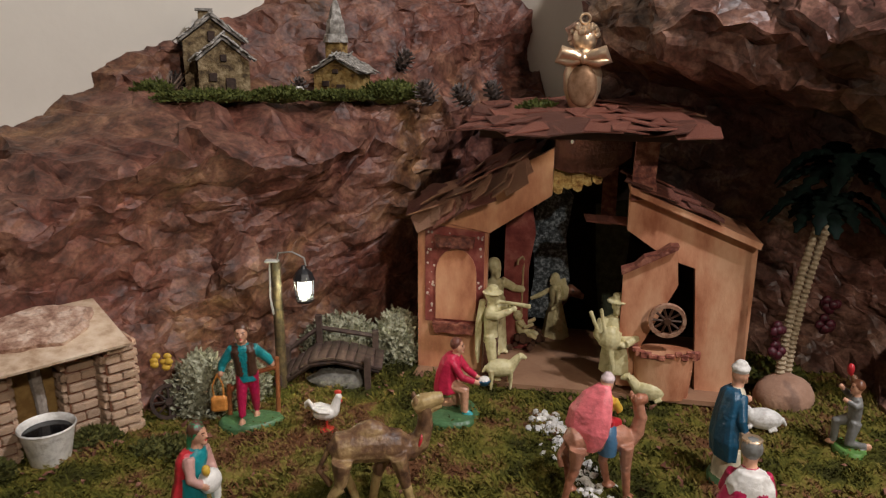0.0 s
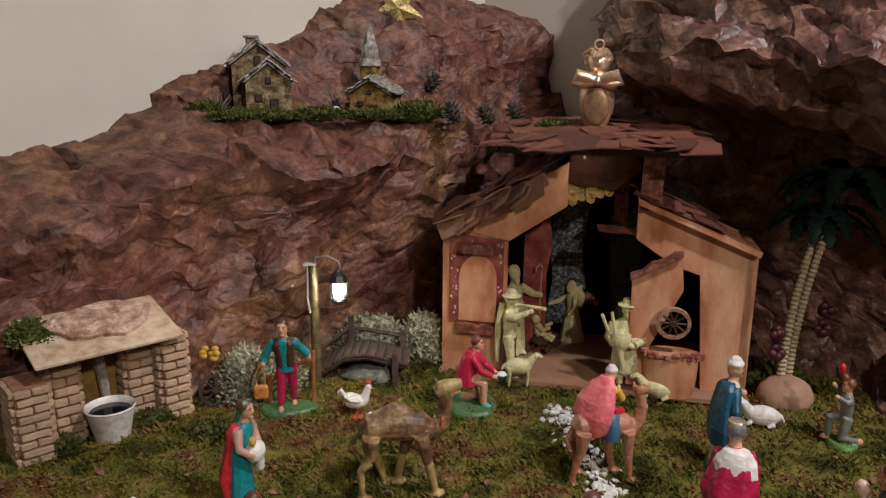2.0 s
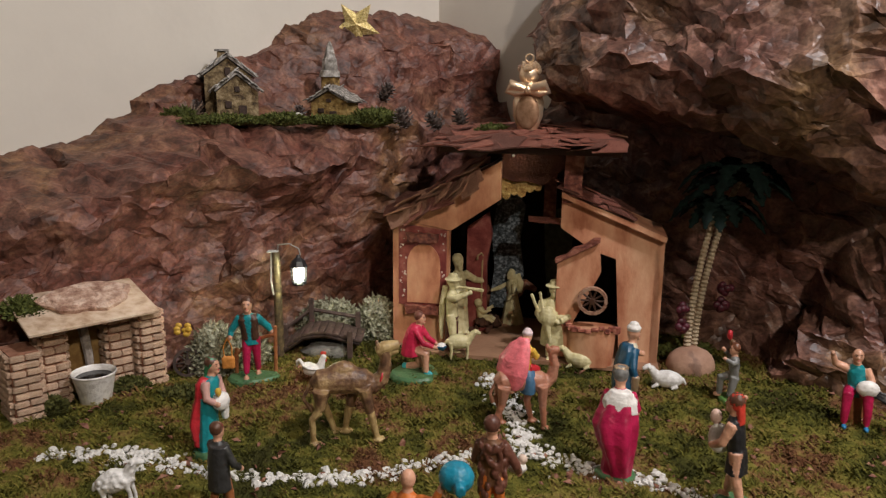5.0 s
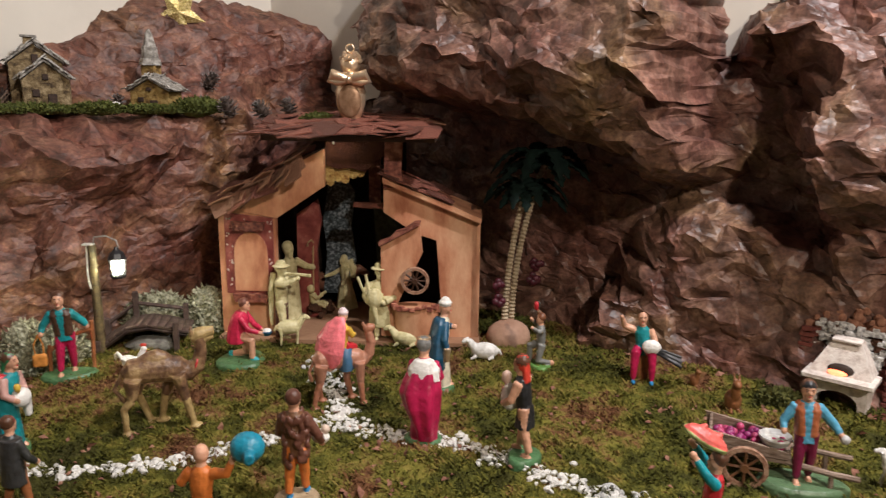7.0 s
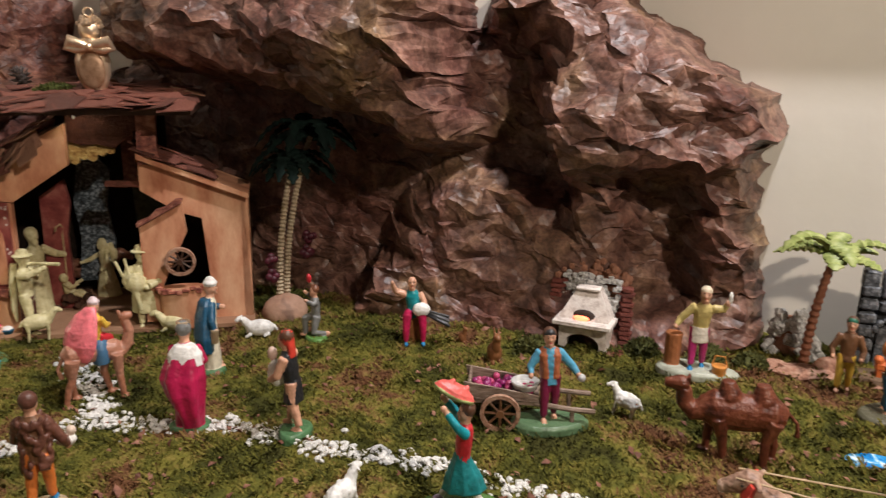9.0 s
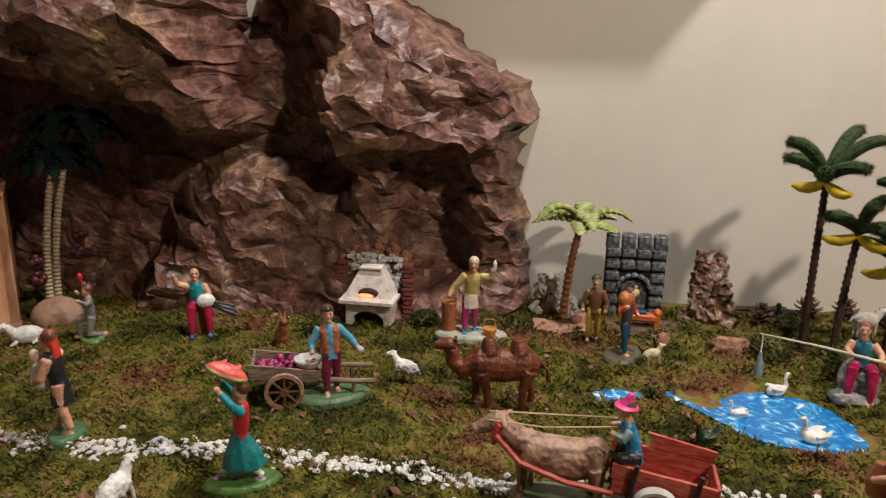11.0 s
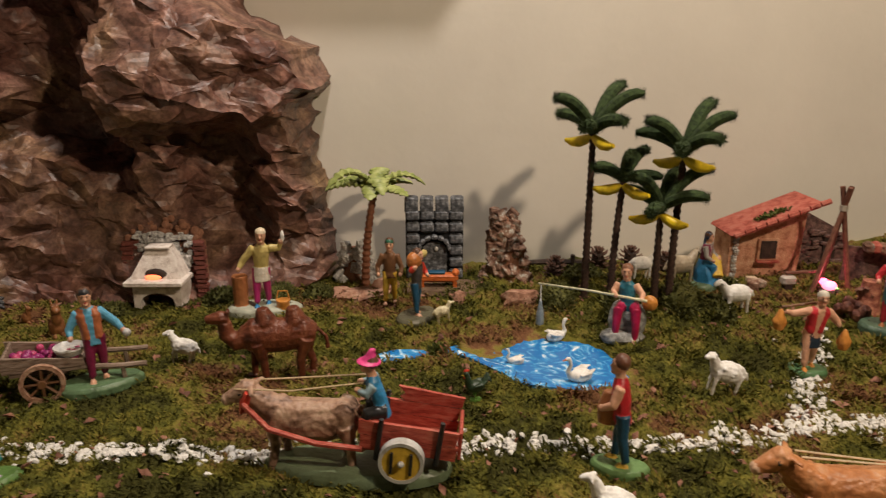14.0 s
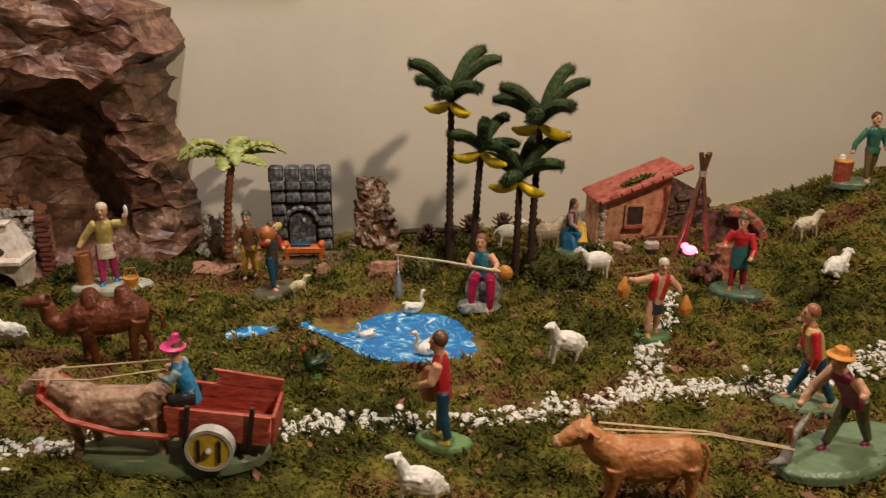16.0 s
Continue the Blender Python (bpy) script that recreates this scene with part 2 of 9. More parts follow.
    def slab(self, outline, y0, y1, mat, m=None):
        """An upright board: an outline in x and z, from depth y0 to y1."""
        k = len(outline)
        vs = [(x, y0, z) for x, z in outline] + [(x, y1, z) for x, z in outline]
        fs = [tuple(range(k)), tuple(reversed(range(k, 2 * k)))]
        fs += [(i, i + k, (i + 1) % k + k, (i + 1) % k) for i in range(k)]
        return self.add(vs, fs, mat, m)

    def done(self, name, at=None, parent=None, smooth=True, angle=40):
        me = bpy.data.meshes.new(name)
        me.from_pydata(self.v, [], self.f)
        for x in self.mats:
            me.materials.append(x)
        me.polygons.foreach_set("material_index", self.m)
        if smooth:
            me.polygons.foreach_set("use_smooth", [True] * len(self.f))
        bm = bmesh.new()
        bm.from_mesh(me)
        bmesh.ops.recalc_face_normals(bm, faces=bm.faces)
        if smooth:
            for e in bm.edges:
                if len(e.link_faces) == 2 and e.calc_face_angle(0) > radians(angle):
                    e.smooth = False
        bm.to_mesh(me)
        bm.free()
        ob = new(name, me)
        if parent:
            ob.parent = parent
        if at is not None:
            ob.matrix_basis = at
        return ob


def melt(kit, voxel=0.0012, lump=0.0004, smooth=3):
    """The solids of a kit run together into one moulded skin; each spot keeps the paint of its solid."""
    me = bpy.data.meshes.new("mould")
    me.from_pydata(kit.v, [], kit.f)
    bm = bmesh.new()
    bm.from_mesh(me)
    bmesh.ops.recalc_face_normals(bm, faces=bm.faces)
    bm.to_mesh(me)
    bm.free()
    tree = BVHTree.FromPolygons(kit.v, kit.f)
    ob = bpy.data.objects.new("mould", me)
    scene.collection.objects.link(ob)
    mod = ob.modifiers.new("Remesh", "REMESH")
    mod.mode, mod.voxel_size = "VOXEL", voxel
    sm = ob.modifiers.new("Smooth", "SMOOTH")
    sm.factor, sm.iterations = 0.5, smooth
    ev = ob.evaluated_get(bpy.context.evaluated_depsgraph_get())
    got = ev.to_mesh()
    out = Kit()
    out.mats = list(kit.mats)
    for v in got.vertices:
        q = v.co * 230
        out.v.append(tuple(v.co + v.normal * (lump * noise.noise(q) + 0.5 * lump * noise.noise(q * 2.3))))
    for p in got.polygons:
        out.f.append(tuple(p.vertices))
        out.m.append(kit.m[tree.find_nearest(p.center)[2]])
    ev.to_mesh_clear()
    bpy.data.objects.remove(ob)
    bpy.data.meshes.remove(me)
    return out


def holder(name, m, label, category, group="", kind=""):
    ob = new(name)
    ob.empty_display_size = 0.02
    ob.matrix_basis = m
    return tagged(ob, label, category, group, kind)


# ---- the lie of the land ----
def bump2(x, y, cx, cy, rx, ry, h):
    return h * np.exp(-(((x - cx) / rx) ** 2 + ((y - cy) / ry) ** 2))


def land(x, y):
    """Height of the mossy ground."""
    x, y = np.asarray(x, float), np.asarray(y, float)
    z = 0.05 + 0.003 * np.sin(11 * x + 2) * np.sin(9 * y) + 0.002 * np.sin(31 * x + 17 * y)
    z = z + bump2(x, y, 1.70, -0.36, 0.27, 0.21, 0.126) + bump2(x, y, 1.24, 0.10, 0.10, 0.09, 0.026)
    z = z + bump2(x, y, 1.50, 0.02, 0.14, 0.10, 0.012)
    for cx, cy, r, h in LUMPS + HUMMOCKS:
        z = z + bump2(x, y, cx, cy, r, r, h)
    pond = np.clip(1.6 - 1.6 * (((x - 1.0) / 0.085) ** 2 + ((y - 0.075) / 0.10) ** 2), 0, 1)
    return z * (1 - pond) + 0.043 * pond


LUMPS = [(-0.32, 0.66, 0.05, 0.012), (-0.10, 0.67, 0.05, 0.010), (0.43, 0.53, 0.03, 0.008), (0.64, 0.53, 0.05, 0.010), (0.88, 0.40, 0.05, 0.012), (0.72, 0.20, 0.05, 0.007), (0.56, 0.55, 0.05, 0.008), (1.16, -0.06, 0.06, 0.014)]


hum = random.Random(23)
HUMMOCKS = [(hum.uniform(-0.5, 1.6), hum.uniform(-0.45, 0.8), hum.uniform(0.009, 0.026), hum.uniform(0.002, 0.0085)) for _ in range(420)]


def on(x, y, rz=0, dz=0.0):
    return pose(x, y, float(land(x, y)) + dz, 0, 0, rz)


# ---- room ----
CORNER = Vector((0.0, 1.47))
LEFT = Vector((-0.70, -0.714))
RIGHT = Vector((0.745, -0.667))


def wall(name, a, b, z0, z1, thick, mat):
    """An upright wall from a to b; its room side faces left of that way."""
    a, b = Vector(a), Vector(b)
    d = (b - a).normalized()
    ang = math.degrees(math.atan2(d.y, d.x))
    k = Kit().box(((b - a).length / 2, -thick / 2, (z1 - z0) / 2), ((b - a).length, thick, z1 - z0), mat)
    ob = k.done(name, pose(a.x, a.y, z0, 0, 0, ang), smooth=False)
    return tagged(ob, kind="structure")


FLOORZ, CEILZ = -0.75, 1.75
w_left = CORNER + LEFT * 3.4
w_right = CORNER + RIGHT * 3.4
tagged(wall("wall_left", CORNER, w_left, FLOORZ, CEILZ, 0.12, PLASTER), "off-white painted plaster wall behind the hill", "wall")
tagged(wall("wall_right", w_right, CORNER, FLOORZ, CEILZ, 0.12, PLASTER), "off-white painted plaster wall behind the village", "wall")
w_front = w_left + RIGHT * 3.4
# Unseen walls and ceiling get a dark tone to limit bounced light
FARWALL = material("unseen_far_wall", [(0.16, 0.14, 0.12), (0.22, 0.20, 0.17)], 0.85, 0.3)
tagged(wall("wall_back_left", w_left, w_front, FLOORZ, CEILZ, 0.12, FARWALL), "unseen wall, dim beige to hold down bounced light", "wall")
tagged(wall("wall_back_right", w_front, w_right, FLOORZ, CEILZ, 0.12, FARWALL), "unseen wall, dim beige to hold down bounced light", "wall")
mid = (CORNER + w_front) / 2
turn = math.degrees(math.atan2(RIGHT.y, RIGHT.x))
tagged(Kit().box((0, 0, 0), (3.6, 3.6, 0.1), material("floor_tile", [(0.16, 0.10, 0.07), (0.24, 0.16, 0.11)], 0.4, 0.2)).done("floor", pose(mid.x, mid.y, FLOORZ - 0.05, 0, 0, turn), smooth=False), "brown tiled room floor", "floor", kind="structure")
tagged(Kit().box((0, 0, 0), (3.6, 3.6, 0.1), FARWALL).done("ceiling", pose(mid.x, mid.y, CEILZ + 0.05, 0, 0, turn), smooth=False), "unseen ceiling, dim beige to hold down bounced light", "ceiling", kind="structure")


# Unseen shelf, slant-ended so that its shadow edge falls on the wall below
shelf = Kit()
shelf.rings([[(1.05, 0.0, z), (1.05, -0.062, z), (1.566, -0.062, z), (1.70, 0.0, z)] for z in (0.60, 0.625)], PLASTER)
tagged(shelf.done("wall_shelf", pose(CORNER.x, CORNER.y, 0, 0, 0, turn), smooth=False), "unseen off-white shelf added to cast a shadow on the wall", "shelf", kind="structure")

# ---- ground ----
TABLE = [(-0.78, 0.72), (-0.60, 0.30), (-0.10, 0.16), (0.20, 0.10), (0.46, -0.10), (0.62, -0.42), (0.90, -0.66), (1.95, -0.52), (1.80, -0.12), (0.02, 1.45), (-0.02, 1.45)]


def inside(px, py, poly):
    c = np.zeros(np.shape(px), bool)
    for i in range(len(poly)):
        (x0, y0), (x1, y1) = poly[i - 1], poly[i]
        hit = ((y0 > py) != (y1 > py)) & (px < (x1 - x0) * (py - y0) / (y1 - y0 + 1e-12) + x0)
        c ^= hit
    return c


def ground_sheet():
    step = 0.0085
    xs, ys = np.arange(-0.82, 2.0, step), np.arange(-0.70, 1.46, step)
    X, Y = np.meshgrid(xs, ys)
    keep = inside(X, Y, TABLE)
    Z = land(X, Y)
    rng = np.random.default_rng(3)
    Z = Z + rng.normal(0, 0.0013, Z.shape) * (Z > 0.0445)
    idx = -np.ones(X.shape, int)
    idx[keep] = np.arange(keep.sum())
    a, b, c, d = idx[:-1, :-1], idx[:-1, 1:], idx[1:, 1:], idx[1:, :-1]
    ok = (a >= 0) & (b >= 0) & (c >= 0) & (d >= 0)
    faces = np.stack([a[ok], b[ok], c[ok], d[ok]], 1)
    me = bpy.data.meshes.new("ground")
    me.from_pydata(np.stack([X[keep], Y[keep], Z[keep]], 1).tolist(), [], faces.tolist())
    me.materials.append(MOSSBED)
    me.polygons.foreach_set("use_smooth", [True] * len(faces))
    return tagged(new("ground", me), "uneven bed of green and brown dried moss", "moss ground", kind="structure")


ground_sheet()
tt = Kit()
tt.rings([[(x, y, z) for x, y in TABLE] for z in (0.0, 0.03)], material("table_board", [(0.10, 0.05, 0.03), (0.16, 0.09, 0.05)], 0.5, 0.1))
for x, y in ((-0.52, 0.66), (-0.10, 0.30), (0.60, -0.10), (0.98, -0.56), (1.72, -0.44), (1.40, 0.10), (0.05, 1.20)):
    tagged(Kit().box((x, y, FLOORZ / 2), (0.05, 0.05, -FLOORZ), material("table_leg_wood", [(0.10, 0.05, 0.03), (0.16, 0.09, 0.05)], 0.5, 0.1), None, 0.003).done("table_leg"), "plain brown wooden leg under the board", "table leg", kind="structure")
tagged(tt.done("tabletop", smooth=False), "brown wooden board that carries the landscape", "table board", kind="structure")


# ---- paper mountains ----
def creased(x, y, step, value):
    """Flat triangles between every step-th node of a lattice: value(i, j) gives each corner, and between corners it runs straight."""
    i, j = x // step, y // step
    fx, fy = ((x % step) / step)[..., None], ((y % step) / step)[..., None]
    a, b, d, e = value(i, j), value(i + 1, j), value(i, j + 1), value(i + 1, j + 1)
    return np.where(fx > fy, a + (b - a) * fx + (e - b) * fy, a + (d - a) * fy + (e - d) * fx)


def shaken(seed, flat, deep):
    """A table of corner shifts: along the sheet, up it, and out of it."""
    t = np.random.default_rng(seed).uniform(-1, 1, (97, 89, 3)) * (flat, flat, deep)
    return lambda p, q: t[p % 97, q % 89]


class Rock:
    """A sheet of crumpled paper hung along a wall. Sections give its depth from the wall at the levels."""

    def __init__(self, origin, along, out, levels):
        self.o, self.a, self.n, self.levels = origin, along, out, levels
        self.s, self.d = [], []

    def section(self, s, *depth):
        self.s.append(s)
        self.d.append(depth)

    def depth(self, s, z):
        s, z = np.asarray(s, float), np.asarray(z, float)
        rows = [np.interp(z, self.levels, d) for d in self.d]
        i = np.clip(np.searchsorted(self.s, s) - 1, 0, len(self.s) - 2)
        S = np.array(self.s)
        f = np.clip((s - S[i]) / (S[i + 1] - S[i]), 0, 1)
        f = 0.5 * f + 0.5 * f * f * (3 - 2 * f)
        R = np.array(rows)
        lo = np.take_along_axis(R, i[None], 0)[0]
        hi = np.take_along_axis(R, i[None] + 1, 0)[0]
        return lo * (1 - f) + hi * f

    def build(self, name, label, step, seed, rough, sheet):
        turn = 0.42 + 0.3 * (seed % 3)
        c, sn = math.cos(turn), math.sin(turn)
        n = int(2.2 / step)
        I, J = np.meshgrid(np.arange(-n, n), np.arange(-n, n))
        S, Z = (c * I + sn * J) * step, (-sn * I + c * J) * step
        keep = (S > self.s[0]) & (S < self.s[-1]) & (Z > self.levels[0] - 0.03) & (Z < self.levels[-1])
        first, broad = shaken(seed, 0.010, 0.011 * rough), shaken(seed + 5, 0.016, 0.034 * rough)
        second, third, fourth = shaken(seed + 1, 0.0052, 0.0042 * rough), shaken(seed + 2, 0.0026, 0.0019 * rough), shaken(seed + 3, 0.0010, 0.0007 * rough)

        def large(p, q):
            u, v = (c * p + sn * q) * 6 * step, (-sn * p + c * q) * 6 * step
            d = sum(self.depth(u + a, v + b) for a, b in ((0, 0), (0.006, 0), (-0.006, 0), (0, 0.005), (0, -0.005))) / 5
            o = first(p, q)
            return np.stack([u + o[..., 0], v + o[..., 1], d + o[..., 2] * np.clip(d * 14, 0.15, 1)], -1)
        x, y = I[keep], J[keep]
        P = creased(x, y, 6, large) + creased(x, y, 3, second) + creased(x, y, 2, third) + fourth(x, y)
        P = P + creased(x, y, 22, broad) * np.clip(P[..., 2:] * 10, 0, 1)
        Su, Zu, D = P[..., 0], P[..., 1], P[..., 2]
        X = self.o.x + self.a.x * Su + self.n.x * D
        Y = self.o.y + self.a.y * Su + self.n.y * D
        idx = -np.ones(keep.shape, int)
        idx[keep] = np.arange(keep.sum())
        a, b, d, e = idx[:-1, :-1], idx[:-1, 1:], idx[1:, :-1], idx[1:, 1:]
        ok = (a >= 0) & (b >= 0) & (d >= 0) & (e >= 0)
        faces = np.concatenate([np.stack([a[ok], b[ok], e[ok]], 1), np.stack([a[ok], e[ok], d[ok]], 1)])
        me = bpy.data.meshes.new(name)
        me.from_pydata(np.stack([X, Y, Zu], -1).reshape(-1, 3).tolist(), [], faces.tolist())
        me.materials.append(sheet)
        return tagged(new(name, me), label, "paper mountain")


def within(s, z, outline):
    """How far inside an outline a spot lies; below nought outside."""
    far = np.full(np.shape(s), 9.0)
    for (x0, y0), (x1, y1) in zip(outline, outline[1:] + outline[:1]):
        ex, ey = x1 - x0, y1 - y0
        t = np.clip(((s - x0) * ex + (z - y0) * ey) / (ex * ex + ey * ey), 0, 1)
        far = np.minimum(far, np.hypot(s - x0 - t * ex, z - y0 - t * ey))
    return np.where(inside(s, z, outline), far, -far)


def ease(v, lo, hi):
    t = np.clip((v - lo) / (hi - lo), 0, 1)
    return t * t * (3 - 2 * t)


class Hill(Rock):
    """The hillside: its sections, cut off along the crest where it meets the wall."""
    crest = ((-0.25, 0.50), (-0.186, 0.545), (-0.1, 0.58), (0.0, 0.592), (0.13, 0.600), (0.33, 0.590), (0.373, 0.546), (0.404, 0.523), (0.455, 0.491), (0.556, 0.466), (0.64, 0.44), (0.695, 0.402), (0.733, 0.377), (0.786, 0.352), (0.85, 0.344), (0.95, 0.32), (1.3, 0.20))

    def depth(self, s, z):
        s, z = np.asarray(s, float), np.asarray(z, float)
        top = np.interp(s, [p[0] for p in self.crest], [p[1] for p in self.crest])
        d = Rock.depth(self, s, z)
        ridge = within(s, z, [(0.30, 0.27), (0.39, 0.17), (0.47, 0.245), (0.60, 0.30), (0.74, 0.30), (0.90, 0.24), (0.90, 0.34), (0.62, 0.36), (0.32, 0.36)])
        d = d + 0.022 * ease(ridge, -0.006, 0.022)
        out = np.minimum(d, 3.0 * (top - z) + 0.004)
        return np.maximum(out, -0.05)


class Crag(Rock):
    """The cliff: a brow over a dark recess, a boulder below, a hollow, and a broad mass that turns back to the wall."""
    brow = [(0.352, 0.75), (0.350, 0.47), (0.38, 0.432), (0.48, 0.413), (0.60, 0.398), (0.67, 0.382), (0.77, 0.362), (0.845, 0.345), (0.895, 0.300), (0.968, 0.303), (0.988, 0.345), (0.962, 0.40), (0.946, 0.45), (0.938, 0.50), (0.925, 0.75)]
    boulder = [(0.760, -0.05), (0.785, 0.08), (0.822, 0.150), (0.860, 0.222), (0.910, 0.268), (0.978, 0.282), (1.060, 0.262), (1.115, 0.225), (1.168, 0.150), (1.18, -0.05)]
    mass = [(0.942, 0.478), (0.985, 0.452), (1.045, 0.450), (1.070, 0.39), (1.088, 0.335), (1.118, 0.25), (1.105, 0.19), (1.066, 0.13), (1.062, -0.05), (1.412, -0.05), (1.408, 0.107), (1.399, 0.202), (1.376, 0.273), (1.400, 0.345), (1.393, 0.384), (1.318, 0.452), (1.220, 0.520), (1.14, 0.60), (1.07, 0.66), (0.985, 0.552)]

    def depth(self, s, z):
        s, z = np.asarray(s, float), np.asarray(z, float)
        top = np.interp(s, [0.30, 0.36, 0.93, 0.945, 1.05], [0.42, 0.55, 0.50, 0.475, 0.52])
        back = 0.035 - 0.02 * ease(s, 0.95, 1.0) + 0.05 * ease(0.10 - z, 0.0, 0.08) - 0.10 * ease(z, top - 0.03, top + 0.01) - 0.12 * ease(s, 1.10, 1.14)
        back = np.where(s < 0.40, back + 0.10 * ease(0.40 - s, 0, 0.12) * ease(0.42 - z, 0, 0.04), back)
        edge = within(s, z, self.brow)
        lift = np.minimum(0.175 + 0.60 * (z - 0.365), 0.238 - 0.45 * (z - 0.475))
        lift = lift - 0.035 * ease(0.58 - s, 0, 0.10) - 0.02 * np.abs(np.sin(9 * s + 5 * z)) * ease(z, 0.36, 0.44) + 0.012
        out = np.maximum(back, -0.02 + (lift + 0.02) * ease(edge, -0.012, 0.026) - 0.5 * (edge < -0.012))
        edge = within(s, z, self.boulder)
        lift = 0.140 - 0.20 * (z - 0.06) - 0.10 * np.clip(s - 0.90, 0, 1)
        out = np.maximum(out, (lift + 0.01) * ease(edge, -0.010, 0.030) - 0.01 - 0.5 * (edge < -0.010))
        edge = within(s, z, self.mass)
        low = 0.124 - 0.09 * np.clip(s - 1.17, 0, 1) - 0.070 * ease(s, 1.205, 1.235) * ease(1.318 - s, 0, 0.022) * ease(z, 0.07, 0.11) + 0.03 * ease(0.10 - z, 0, 0.1)
        high = 0.176 - 0.22 * np.clip(s - 1.17, 0, 1) - 0.60 * np.clip(z - 0.385, 0, 1)
        band = 0.312 + 0.010 * np.sin(14 * s)
        up = ease(z, band - 0.016, band + 0.010) * ease(s, 1.10, 1.16) + ease(z, 0.22, 0.30) * (1 - ease(s, 1.10, 1.16))
        lift = low * (1 - up) + high * up
        side = 0.030 + 0.030 * ease(z, 0.40, 0.48)
        return np.maximum(out, -0.03 + (lift + 0.03) * ease(edge, -0.008, side) - 0.5 * (edge < -0.008))


hill = Hill(CORNER, LEFT, Vector((0.714, -0.70)), [0.03, 0.12, 0.20, 0.28, 0.34, 0.385, 0.40, 0.46, 0.54, 0.61])
hill.section(-0.22, 0.32, 0.32, 0.32, 0.32, 0.32, 0.31, 0.30, 0.28, 0.25, 0.18)
hill.section(0.00, 0.20, 0.20, 0.20, 0.22, 0.22, 0.21, 0.18, 0.17, 0.16, 0.10)
hill.section(0.15, 0.22, 0.22, 0.22, 0.23, 0.23, 0.22, 0.17, 0.14, 0.10, 0.02)
hill.section(0.30, 0.23, 0.22, 0.21, 0.23, 0.24, 0.23, 0.16, 0.10, 0.06, 0.01)
hill.section(0.42, 0.24, 0.22, 0.22, 0.23, 0.24, 0.215, 0.09, 0.05, 0.03, -0.02)
hill.section(0.55, 0.26, 0.23, 0.23, 0.225, 0.23, 0.17, 0.035, 0.02, 0.01, -0.02)
hill.section(0.66, 0.25, 0.21, 0.21, 0.20, 0.225, 0.11, 0.03, 0.02, 0.0, -0.02)
hill.section(0.80, 0.23, 0.20, 0.195, 0.205, 0.20, 0.12, 0.08, 0.03, 0.0, -0.02)
hill.section(0.95, 0.21, 0.19, 0.19, 0.20, 0.16, 0.08, 0.05, 0.03, 0.0, -0.02)
hill.section(1.20, 0.16, 0.14, 0.14, 0.10, 0.06, 0.04, 0.03, 0.02, 0.0, -0.02)
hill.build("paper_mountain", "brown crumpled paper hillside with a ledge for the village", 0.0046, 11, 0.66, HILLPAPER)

crag = Crag(CORNER, RIGHT, Vector((-0.667, -0.745)), [0.03, 0.68])
crag.section(0.30)
crag.section(1.425)
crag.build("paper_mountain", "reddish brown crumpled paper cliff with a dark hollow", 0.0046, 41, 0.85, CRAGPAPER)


HILL_BUCKET = on(1.643, -0.280, -52, -0.001)
HILL_SHEEP_A = on(1.492, -0.238, -50, -0.001)
HILL_SHEEP_B = on(1.397, -0.291, -20, -0.001)


